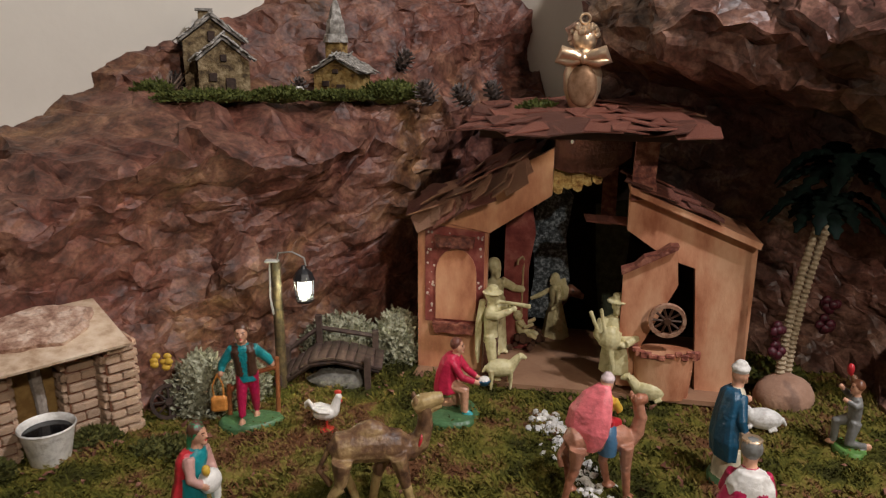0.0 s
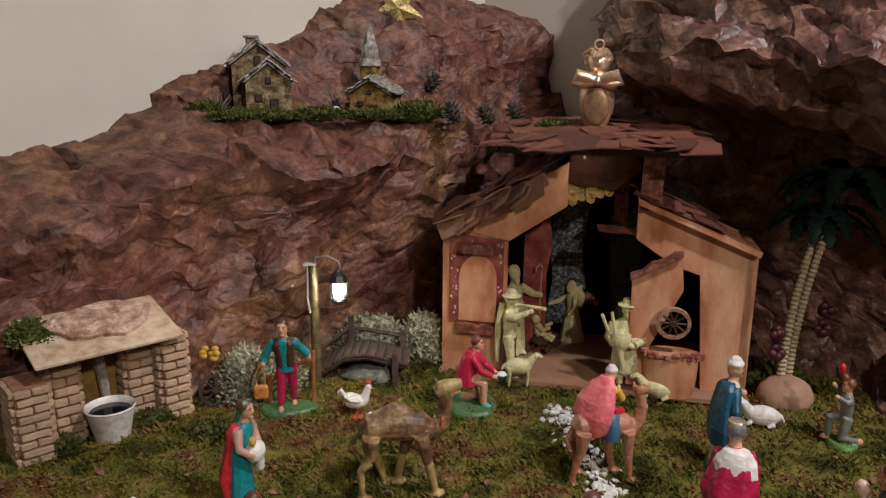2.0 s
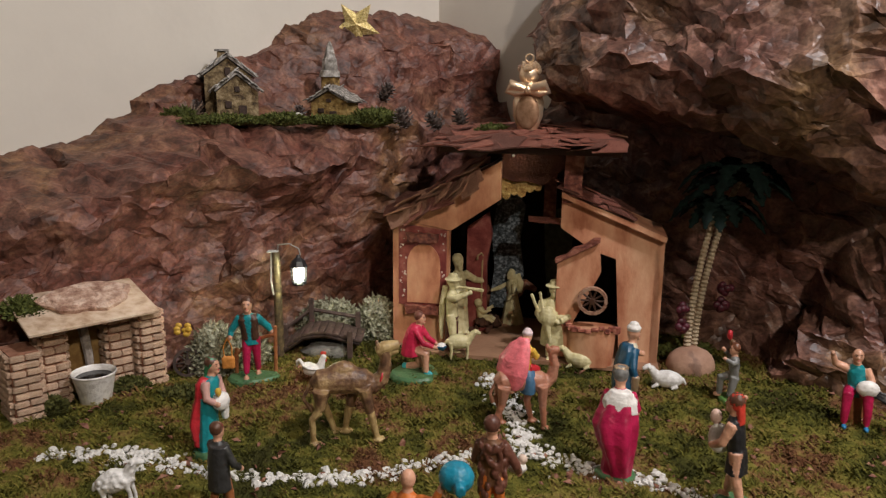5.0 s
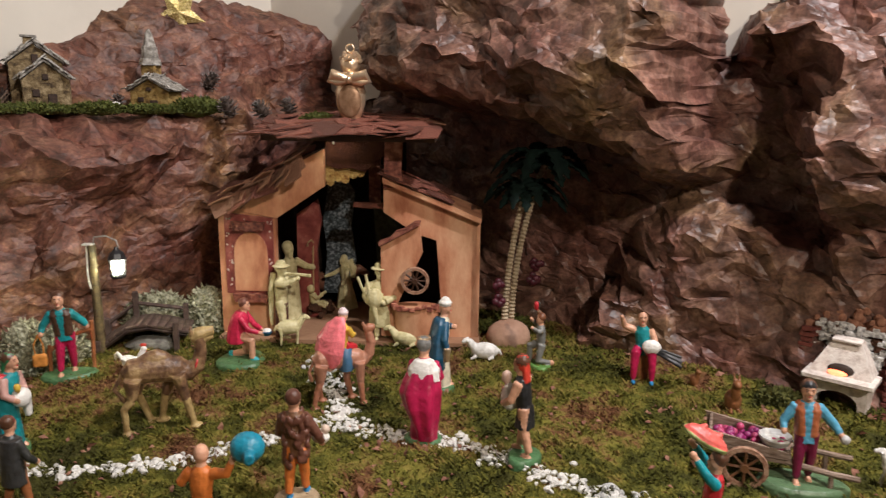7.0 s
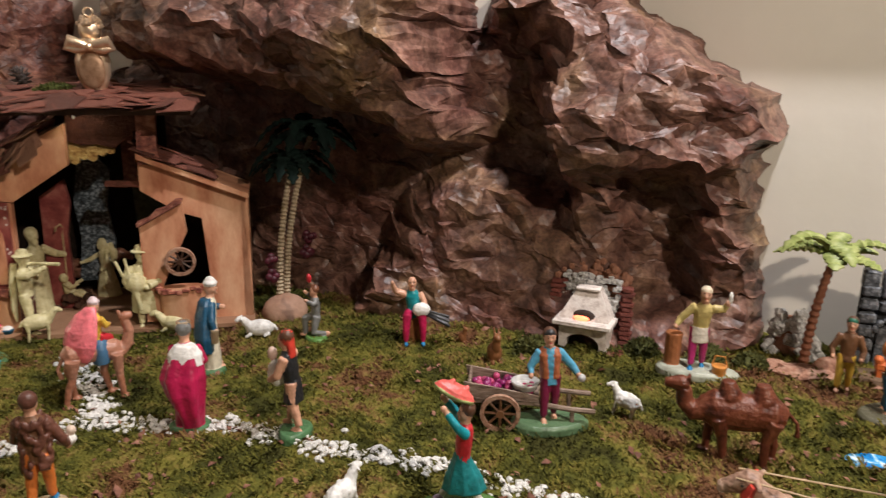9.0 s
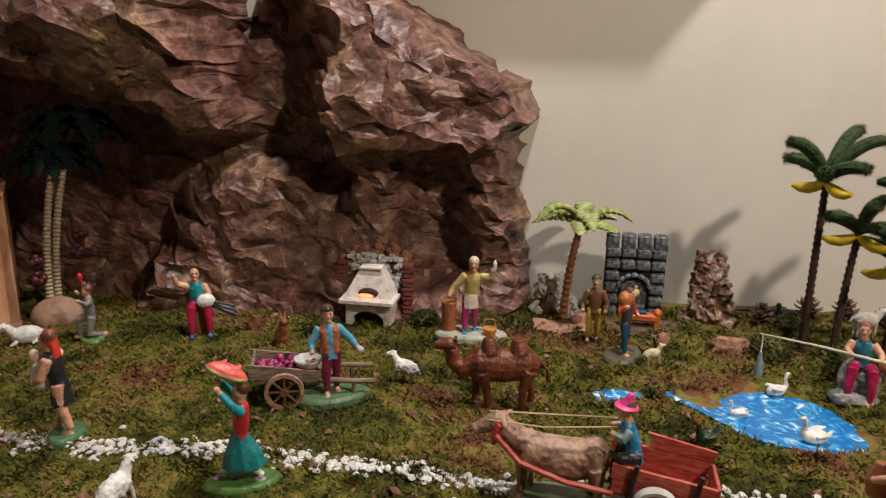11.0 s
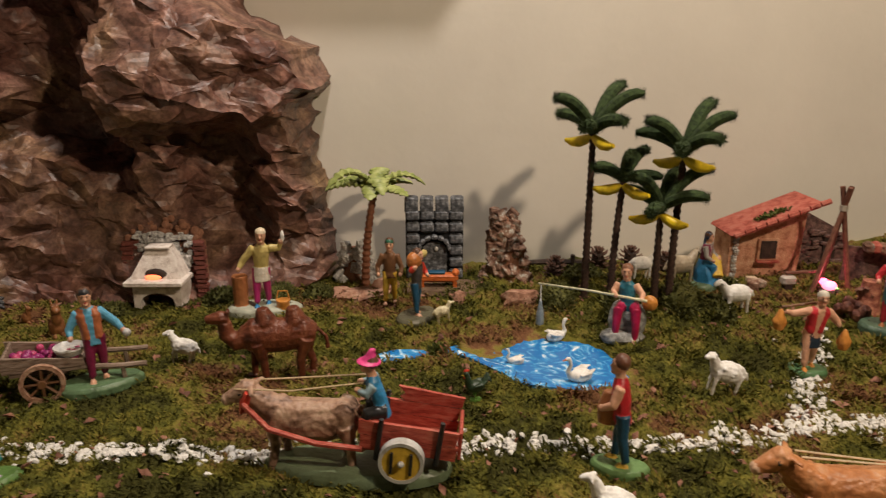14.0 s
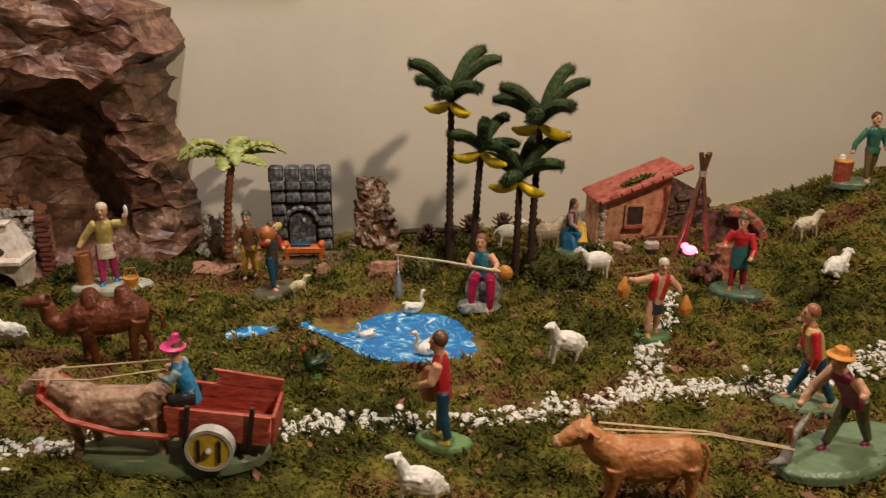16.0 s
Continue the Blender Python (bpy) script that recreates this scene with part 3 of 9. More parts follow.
# ---- figurines ----
def person_like(k, H, skin=SKIN, hair=HAIR, hat=None, hatmat=None, top=TEAL, bottom=RED, style="trousers", grips=((-0.2, -0.12, 0.5), (0.2, -0.12, 0.5)), sleeve=None, vest=None, cloak=None, shoes=None, lean=(0.0, 0.0), beard=None, plain=None, stride=0.05):
    """A standing, seated or kneeling figure into k, in units of its height, facing -y. grips: the one on -x, the one on +x."""
    if plain:
        skin = hair = top = bottom = sleeve = plain
        vest, cloak, shoes, hatmat, beard = vest and plain, cloak and plain, plain, plain, beard and plain
    sleeve, shoes = sleeve or top, shoes or skin
    S = Matrix.Diagonal((0.84 * H, 0.84 * H, 0.96 * H, 1))
    lx, ly = lean
    hip = {"sit": 0.40, "kneel": 0.34}.get(style, 0.47)
    dz = hip - 0.47
    sh = 0.77 + dz
    if style in ("trousers", "bare"):
        for s in (-1, 1):
            y = stride * s
            k.tube([(0.055 * s, 0, 0.50), (0.065 * s, y * 0.4 - 0.015, 0.28), (0.07 * s, y, 0.07)], [0.072, 0.056, 0.04], bottom if style == "trousers" else skin, S)
            k.ball((0.072 * s, y - 0.035, 0.03), (0.035, 0.065, 0.03), shoes, S, 8, 5)
        if style == "bare":
            k.loft([(0.30, 0.13, 0.105, 0, 0), (0.42, 0.115, 0.095, 0, 0), (0.52, 0.10, 0.08, 0, 0)], bottom, S, wave=0.05)
    elif style == "skirt":
        for s in (-1, 1):
            k.tube([(0.05 * s, 0, 0.3), (0.06 * s, stride * s * 1.6, 0.06)], [0.05, 0.036], WHITE, S)
            k.ball((0.06 * s, stride * s * 1.6 - 0.03, 0.028), (0.032, 0.06, 0.028), shoes, S, 8, 5)
        k.loft([(0.16, 0.17, 0.235, 0, 0.03), (0.30, 0.15, 0.19, 0, 0.02), (0.44, 0.115, 0.11, 0, 0), (0.53, 0.09, 0.075, 0, 0)], bottom, S, 26, 0.05, 9)
    elif style == "robe":
        k.loft([(0.02, 0.15, 0.13, 0, 0.0), (0.12, 0.145, 0.125, 0, 0), (0.3, 0.13, 0.11, 0, 0), (0.48, 0.12, 0.1, 0, 0), (0.6, 0.115, 0.09, 0, 0)], bottom, S, 20, 0.045, 8)
        for s in (-1, 1):
            k.ball((0.06 * s, -0.11, 0.025), (0.035, 0.06, 0.025), shoes, S, 8, 5)
    elif style == "sit":
        for s in (-1, 1):
            k.tube([(0.07 * s, 0.02, 0.42), (0.12 * s, -0.18, 0.40), (0.13 * s, -0.2, 0.20), (0.13 * s, -0.2, 0.07)], [0.075, 0.07, 0.055, 0.04], bottom, S)
            k.ball((0.13 * s, -0.24, 0.03), (0.036, 0.07, 0.03), shoes, S, 8, 5)
    elif style == "kneel":
        k.tube([(-0.06, 0, 0.36), (-0.08, -0.2, 0.30), (-0.08, -0.2, 0.05)], [0.085, 0.07, 0.05], bottom, S)
        k.tube([(0.06, 0, 0.36), (0.08, -0.06, 0.09), (0.08, 0.16, 0.05)], [0.085, 0.07, 0.045], bottom, S)
        k.ball((-0.08, -0.24, 0.03), (0.04, 0.075, 0.035), shoes, S, 8, 5)
        k.ball((0.08, 0.2, 0.05), (0.04, 0.05, 0.05), shoes, S, 8, 5)
    k.loft([(hip - 0.05, 0.112, 0.088, lx * 0.1, ly * 0.1), (hip + 0.05, 0.098, 0.080, lx * 0.3, ly * 0.3), (hip + 0.16, 0.110, 0.088, lx * 0.6, ly * 0.6), (sh - 0.05, 0.118, 0.086, lx * 0.9, ly * 0.9), (sh + 0.005, 0.098, 0.074, lx, ly), (sh + 0.045, 0.055, 0.050, lx, ly)], top, S)
    if vest:
        for q in (-1, 1):
            k.loft([(hip + 0.02, 0.066, 0.092, lx * 0.25 + 0.052 * q, ly * 0.25 + 0.004), (hip + 0.16, 0.068, 0.094, lx * 0.6 + 0.054 * q, ly * 0.6 + 0.004), (sh - 0.03, 0.074, 0.092, lx * 0.9 + 0.070 * q, ly * 0.9 + 0.004), (sh + 0.03, 0.045, 0.06, lx + 0.055 * q, ly + 0.006)], vest, S, 12)
    hx, hy, hz = lx * 1.25, ly * 1.25 - 0.01, sh + 0.145
    k.tube([(lx, ly, sh + 0.02), (hx, hy, hz - 0.04)], [0.054, 0.050], skin, S)
    k.ball((hx, hy, hz), (0.072, 0.078, 0.084), skin, S, 14, 9)
    k.ball((hx, hy - 0.080, hz - 0.012), (0.014, 0.016, 0.016), skin, S, 6, 4)
    k.ball((hx, hy - 0.060, hz - 0.062), (0.030, 0.024, 0.022), skin, S, 8, 5)
    if hair:
        k.ball((hx, hy + 0.022, hz + 0.032), (0.083, 0.080, 0.076), hair, S, 14, 8)
    if beard:
        k.ball((hx, hy - 0.045, hz - 0.06), (0.045, 0.04, 0.055), beard, S, 8, 6)
    if hat == "turban":
        k.ball((hx, hy, hz + 0.055), (0.088, 0.088, 0.05), hatmat, S, 14, 6)
        k.ball((hx, hy, hz + 0.09), (0.06, 0.06, 0.04), hatmat, S, 12, 6)
    elif hat == "brim":
        k.loft([(hz + 0.035, 0.13, 0.13, hx, hy), (hz + 0.05, 0.125, 0.125, hx, hy), (hz + 0.055, 0.075, 0.075, hx, hy), (hz + 0.11, 0.06, 0.06, hx, hy), (hz + 0.12, 0.03, 0.03, hx, hy)], hatmat, S, 16)
    elif hat == "scarf":
        k.ball((hx, hy + 0.02, hz + 0.02), (0.08, 0.082, 0.09), hatmat, S, 12, 8)
        k.tube([(hx, hy + 0.06, hz), (hx, hy + 0.085, hz - 0.16)], [0.07, 0.06], hatmat, S, 10, 0.5)
    elif hat == "cap":
        k.ball((hx, hy + 0.01, hz + 0.04), (0.075, 0.08, 0.06), hatmat, S, 12, 6)
    elif hat == "crown":
        k.loft([(hz + 0.035, 0.066, 0.066, hx, hy), (hz + 0.07, 0.07, 0.07, hx, hy), (hz + 0.095, 0.082, 0.082, hx, hy), (hz + 0.10, 0.03, 0.03, hx, hy)], hatmat, S, 12, 0.06, 6)
    elif hat == "cone":
        k.loft([(hz + 0.02, 0.14, 0.14, hx, hy), (hz + 0.035, 0.13, 0.13, hx, hy), (hz + 0.05, 0.075, 0.075, hx, hy), (hz + 0.16, 0.03, 0.03, hx, hy + 0.03)], hatmat, S, 14)
    for s, h in zip((-1, 1), grips):
        a = Vector((s * 0.120 + lx * 0.9, ly * 0.9, sh - 0.02))
        b = Vector((h[0], h[1], h[2]))
        e = (a + b) / 2 + Vector((s * 0.05, 0.03, -0.04))
        k.tube([a.lerp(e, -0.12), a, e, e.lerp(b, 0.75)], [0.046, 0.054, 0.046, 0.037], sleeve, S)
        k.tube([e.lerp(b, 0.6), b], [0.032, 0.026], skin, S, 7)
        k.ball(b, (0.034, 0.038, 0.034), skin, S, 8, 5)
    if cloak:
        k.loft([(0.14, 0.16, 0.08, 0, 0.10), (0.3, 0.19, 0.09, 0, 0.11), (0.5, 0.18, 0.085, lx * 0.4, 0.09 + ly * 0.4), (0.68, 0.155, 0.08, lx * 0.8, 0.05 + ly * 0.8), (0.80, 0.09, 0.06, lx, 0.02 + ly)], cloak, S, 18, 0.05, 6)


def base_disc(k, rx, ry, mat, cx=0.0, cy=0.0, h=0.007):
    k.loft([(-0.004, rx, ry, cx, cy), (h * 0.5, rx * 0.99, ry * 0.99, cx, cy), (h, rx * 0.9, ry * 0.88, cx, cy)], mat, None, 20, 0.05, 3)


def figurine(m, label, H, base=GREENB, disc=(0.022, 0.017), extra=None, lift=0.005, **spec):
    up = Kit()
    r = random.Random(label)
    spec.setdefault("lean", (r.uniform(-0.05, 0.05), r.uniform(-0.05, 0.01)))
    spec.setdefault("stride", r.uniform(0.05, 0.10))
    person_like(up, H, **spec)
    if extra:
        extra(up, H)
    if base:
        low = Kit()
        base_disc(low, disc[0], disc[1], base)
        up.add([(x, y, z - lift) for x, y, z in low.v], low.f, base)
    up = melt(up, 0.0010, 0.0003, 2)
    if not spec.get("plain"):
        hip = {"sit": 0.40, "kneel": 0.34}.get(spec.get("style"), 0.47)
        hx, hy, hz = spec["lean"][0] * 1.25, spec["lean"][1] * 1.25 - 0.01, hip + 0.30 + 0.145
        S = Matrix.Diagonal((0.84 * H, 0.84 * H, 0.96 * H, 1))
        for s in (-1, 1):
            up.ball((hx + 0.028 * s, hy - 0.0675, hz + 0.010), (0.009, 0.008, 0.006), HAIR, S, 6, 4)
            up.tube([(hx + 0.014 * s, hy - 0.073, hz + 0.026), (hx + 0.042 * s, hy - 0.062, hz + 0.027)], 0.005, HAIR, S, 5)
        up.ball((hx, hy - 0.074, hz - 0.040), (0.015, 0.010, 0.005), RED, S, 6, 4)
    if base:
        up.v = [(x, y, z + lift) for x, y, z in up.v]
    return tagged(up.done("figurine", m), label, "figurine", "nativity figurines")


# ---- toy animals, facing +x ----
def wool(k, c, r, mat, rnd, n=26, size=0.30):
    for _ in range(n):
        d = Vector((rnd.gauss(0, 1), rnd.gauss(0, 1), rnd.gauss(0, 1))).normalized()
        p = (c[0] + d.x * r[0] * 0.86, c[1] + d.y * r[1] * 0.86, c[2] + d.z * r[2] * 0.86)
        q = size * min(r) * rnd.uniform(0.8, 1.15)
        k.ball(p, (q, q, q * 0.9), mat, None, 6, 4)


def sheep(m, label, L, mat, lying=False, head=0.0, seed=1, woolly=True, name="toy_sheep", face=None, category="toy sheep"):
    """L: its length. head: degrees by which it turns its head."""
    k, rnd = Kit(), random.Random(seed)
    if woolly and not lying:
        m, L = m @ pose(0, 0, 0.001, 0, -13, 0), L * 0.9
    face = face or mat
    z = 0.24 * L if lying else 0.50 * L
    k.ball((0, 0, z), (0.37 * L, 0.20 * L, 0.22 * L), mat)
    if woolly:
        wool(k, (0, 0, z), (0.38 * L, 0.21 * L, 0.225 * L), mat, rnd, 40, 0.26)
    a = radians(head)
    hx, hy, hz = 0.36 * L + 0.10 * L * math.cos(a), 0.10 * L * math.sin(a), z + 0.27 * L
    k.tube([(0.25 * L, 0, z + 0.05 * L), (hx - 0.03 * L, hy, hz)], [0.13 * L, 0.085 * L], mat)
    k.tube([(hx - 0.05 * L, hy * 0.7, hz + 0.02 * L), (hx + 0.06 * L * math.cos(a), hy + 0.06 * L * math.sin(a), hz - 0.005 * L), (hx + 0.15 * L * math.cos(a), hy + 0.15 * L * math.sin(a), hz - 0.05 * L)], [0.085 * L, 0.075 * L, 0.04 * L], face)
    if woolly:
        wool(k, (hx - 0.04 * L, hy, hz + 0.05 * L), (0.07 * L, 0.07 * L, 0.06 * L), mat, rnd, 8, 0.5)
    for s in (-1, 1):
        k.tube([(hx, hy + 0.05 * L * s, hz + 0.03 * L), (hx - 0.03 * L, hy + 0.15 * L * s, hz)], [0.03 * L, 0.018 * L], face, None, 6)
    for x in (-0.24, 0.22):
        for s in (-1, 1):
            if lying:
                k.tube([(x * L, 0.13 * L * s, 0.12 * L), ((x + 0.14) * L, 0.17 * L * s, 0.05 * L)], [0.06 * L, 0.035 * L], mat, None, 6)
            else:
                k.tube([(x * L, 0.10 * L * s, z), ((x + 0.02) * L, 0.11 * L * s, 0.24 * L), (x * L, 0.11 * L * s, -0.01 * L)], [0.075 * L, 0.04 * L, 0.035 * L], face, None, 7)
    k.tube([(-0.34 * L, 0, z + 0.05 * L), (-0.43 * L, 0, z - 0.10 * L)], [0.05 * L, 0.03 * L], mat, None, 6)
    k = melt(k, 0.0010, 0.0007 if woolly else 0.0002, 2)
    return tagged(k.done(name, m), label, category, "toy animals")


def camel(m, label, H, mat, legs, humps=1, rug=None, collar=None, name="toy_camel"):
    k = Kit()
    S = Matrix.Diagonal((H * (1.0 if humps == 2 else 0.82 if humps else 0.9), H, H, 1))
    if humps == 2:
        k.tube([(-0.46, 0, 0.62), (-0.34, 0, 0.64), (0.0, 0, 0.61), (0.32, 0, 0.62), (0.46, 0, 0.60)], [0.10, 0.185, 0.195, 0.20, 0.12], mat, S, 14, 1.15)
        for x in (-0.20, 0.17):
            k.tube([(x - 0.09, 0, 0.72), (x, 0, 0.80), (x + 0.02, 0, 0.98)], [0.13, 0.150, 0.075], mat, S, 10)
        k.tube([(0.36, 0, 0.62), (0.54, 0, 0.56), (0.64, 0, 0.66), (0.66, 0, 0.82)], [0.16, 0.125, 0.105, 0.09], mat, S, 12)
        k.tube([(0.60, 0, 0.87), (0.69, 0, 0.88), (0.79, 0, 0.87), (0.88, 0, 0.86)], [0.07, 0.095, 0.072, 0.052], mat, S, 10)
        ear = (0.61, 0.95)
        feet = [[(-0.36, 0.62), (-0.34, 0.34), (-0.40, 0.18), (-0.38, 0.02)], [(-0.34, 0.60), (-0.26, 0.34), (-0.26, 0.02)], [(0.34, 0.58), (0.33, 0.32), (0.35, 0.02)], [(0.26, 0.56), (0.20, 0.32), (0.17, 0.02)]]
        thick, tail = 1.75, [(-0.47, 0.68), (-0.58, 0.56), (-0.60, 0.40)]
    else:
        k.tube([(-0.40, 0, 0.56), (-0.34, 0, 0.60), (-0.16, 0, 0.61), (0.06, 0, 0.60), (0.20, 0, 0.58), (0.28, 0, 0.56)], [0.07, 0.115, 0.118, 0.120, 0.115, 0.08], mat, S, 14, 1.12)
        if humps:
            k.tube([(-0.28, 0, 0.66), (-0.14, 0, 0.705), (-0.05, 0, 0.725), (0.03, 0, 0.70), (0.14, 0, 0.64)], [0.05, 0.072, 0.076, 0.070, 0.05], mat, S, 10, 1.15)
            k.tube([(0.18, 0, 0.58), (0.31, 0, 0.545), (0.41, 0, 0.61), (0.45, 0, 0.73), (0.44, 0, 0.89)], [0.110, 0.098, 0.088, 0.074, 0.064], mat, S, 12)
            k.tube([(0.34, 0, 0.875), (0.42, 0, 0.915), (0.53, 0, 0.935), (0.61, 0, 0.945)], [0.050, 0.072, 0.056, 0.046], legs, S, 10)
            k.tube([(0.47, 0, 0.86), (0.60, 0, 0.885)], [0.045, 0.030], legs, S, 8)
            ear = (0.35, 0.95)
            feet = [[(-0.32, 0.56), (-0.34, 0.36), (-0.43, 0.27), (-0.42, 0.02)], [(-0.27, 0.56), (-0.30, 0.34), (-0.23, 0.20), (-0.16, 0.02)], [(0.18, 0.56), (0.25, 0.31), (0.33, 0.02)], [(0.12, 0.54), (0.02, 0.30), (-0.04, 0.02)]]
            thick, tail = 1.50, [(-0.43, 0.60), (-0.53, 0.44), (-0.42, 0.31)]
        else:
            k.tube([(0.16, 0, 0.60), (0.29, 0, 0.56), (0.36, 0, 0.64), (0.39, 0, 0.78), (0.35, 0, 0.92)], [0.105, 0.090, 0.076, 0.064, 0.056], mat, S, 12)
            k.tube([(0.29, 0, 0.93), (0.36, 0, 0.965), (0.44, 0, 0.965)], [0.048, 0.062, 0.044], legs, S, 10)
            ear = (0.29, 1.0)
            feet = [[(-0.32, 0.57), (-0.34, 0.36), (-0.40, 0.22), (-0.44, 0.02)], [(-0.27, 0.57), (-0.36, 0.40), (-0.32, 0.22), (-0.30, 0.02)], [(0.20, 0.57), (0.21, 0.30), (0.24, 0.02)], [(0.10, 0.55), (0.06, 0.30), (0.13, 0.02)]]
            thick, tail = 1.45, [(-0.40, 0.60), (-0.48, 0.46), (-0.44, 0.34)]
    for i, leg in enumerate(feet):
        y = (0.075 if i % 2 else -0.075) * thick
        r = [0.066, 0.036, 0.028, 0.024] if len(leg) == 4 else [0.056, 0.034, 0.024]
        r = [q * thick for q in r]
        k.tube([(leg[0][0], y, leg[0][1]), (leg[1][0], y, leg[1][1])], r[:2], mat, S, 9)
        k.tube([(x, y * 1.05, z) for x, z in leg[1:]], r[1:], legs, S, 9)
        k.ball((leg[-1][0] + 0.018, y * 1.05, 0.024), (0.055 * thick, 0.045 * thick, 0.028), legs, S, 8, 5)
    k.tube([(x, 0, z) for x, z in tail], [0.026, 0.024, 0.034], mat, S, 7)
    for s in (-1, 1):
        k.ball((ear[0], 0.045 * s, ear[1]), (0.025, 0.018, 0.04), mat, S, 7, 5)
    k = melt(k, 0.0010, 0.0004, 3)
    if rug:
        k.loft([(0.46, 0.105, 0.135, 0.03, 0), (0.60, 0.115, 0.150, 0.03, 0), (0.72, 0.10, 0.11, 0.02, 0), (0.76, 0.07, 0.06, 0.02, 0)], rug, S, 16)
    if collar:
        ring = [(0.385 + 0.03 * math.cos(a), 0.082 * math.sin(a), 0.63 + 0.075 * math.cos(a)) for a in np.linspace(0, 2 * math.pi, 17)]
        k.tube(ring, 0.014, collar, S, 6)
    return tagged(k.done(name, m), label, "toy camel", "toy animals")


def ox(m, label, B, mat, pale, horns=False, base=None, name="toy_ox"):
    """Cattle whose back stands at height B."""
    k = Kit()
    S = Matrix.Diagonal((B * 0.94, B, B, 1))
    k.tube([(-0.74, 0, 0.80), (-0.64, 0, 0.76), (-0.30, 0, 0.69), (0.10, 0, 0.69), (0.42, 0, 0.74), (0.55, 0, 0.76)], [0.11, 0.215, 0.265, 0.27, 0.235, 0.13], mat, S, 14, 1.1)
    k.ball((-0.10, 0, 0.52), (0.34, 0.19, 0.17), pale, S)
    for s in (-1, 1):
        k.ball((-0.56, 0.13 * s, 0.80), (0.17, 0.12, 0.20), mat, S)
        k.ball((0.38, 0.15 * s, 0.72), (0.15, 0.12, 0.26), mat, S)
    k.ball((0.34, 0, 0.93), (0.16, 0.09, 0.10), mat, S)
    k.tube([(0.36, 0, 0.78), (0.60, 0, 0.90), (0.76, 0, 1.04)], [0.22, 0.19, 0.15], mat, S, 12)
    k.tube([(0.40, 0, 0.66), (0.62, 0, 0.70), (0.74, 0, 0.82)], [0.12, 0.07, 0.05], mat, S, 9)
    k.tube([(0.70, 0, 1.12), (0.82, 0, 1.11), (1.00, 0, 1.02), (1.13, 0, 0.96)], [0.10, 0.150, 0.115, 0.085], mat, S, 11)
    k.ball((1.14, 0, 0.96), (0.07, 0.10, 0.085), pale, S, 9, 6)
    for s in (-1, 1):
        k.tube([(0.74, 0.10 * s, 1.16), (0.68, 0.27 * s, 1.15)], [0.055, 0.032], mat, S, 7, 0.7)
        k.ball((0.90, 0.125 * s, 1.10), (0.026, 0.024, 0.026), BLACK, S, 6, 4)
        if horns:
            k.tube([(0.74, 0.07 * s, 1.14), (0.78, 0.12 * s, 1.22)], [0.032, 0.018], pale, S, 6)
    for x, d in ((-0.58, -0.05), (0.42, 0.05)):
        for s in (-1, 1):
            q = d * s * 1.5
            k.tube([(x, 0.15 * s, 0.70), (x + q * 0.4 - 0.02, 0.16 * s, 0.36), (x + q, 0.16 * s, 0.06)], [0.15, 0.075, 0.058], mat, S, 9)
            k.loft([(-0.004, 0.078, 0.07, x + q + 0.01, 0.16 * s), (0.09, 0.06, 0.058, x + q, 0.16 * s)], DARKBROWN, S, 9)
    k.tube([(-0.76, 0, 0.90), (-0.86, 0.03, 0.78), (-0.84, 0.06, 0.52), (-0.80, 0.08, 0.36)], [0.045, 0.034, 0.030, 0.050], mat, S, 7)
    k = melt(k, 0.0011, 0.0007, 4)
    if base:
        base_disc(k, base[0], base[1], base[2], base[3], 0, 0.008)
    return tagged(k.done(name, m), label, "toy cattle", "toy animals")


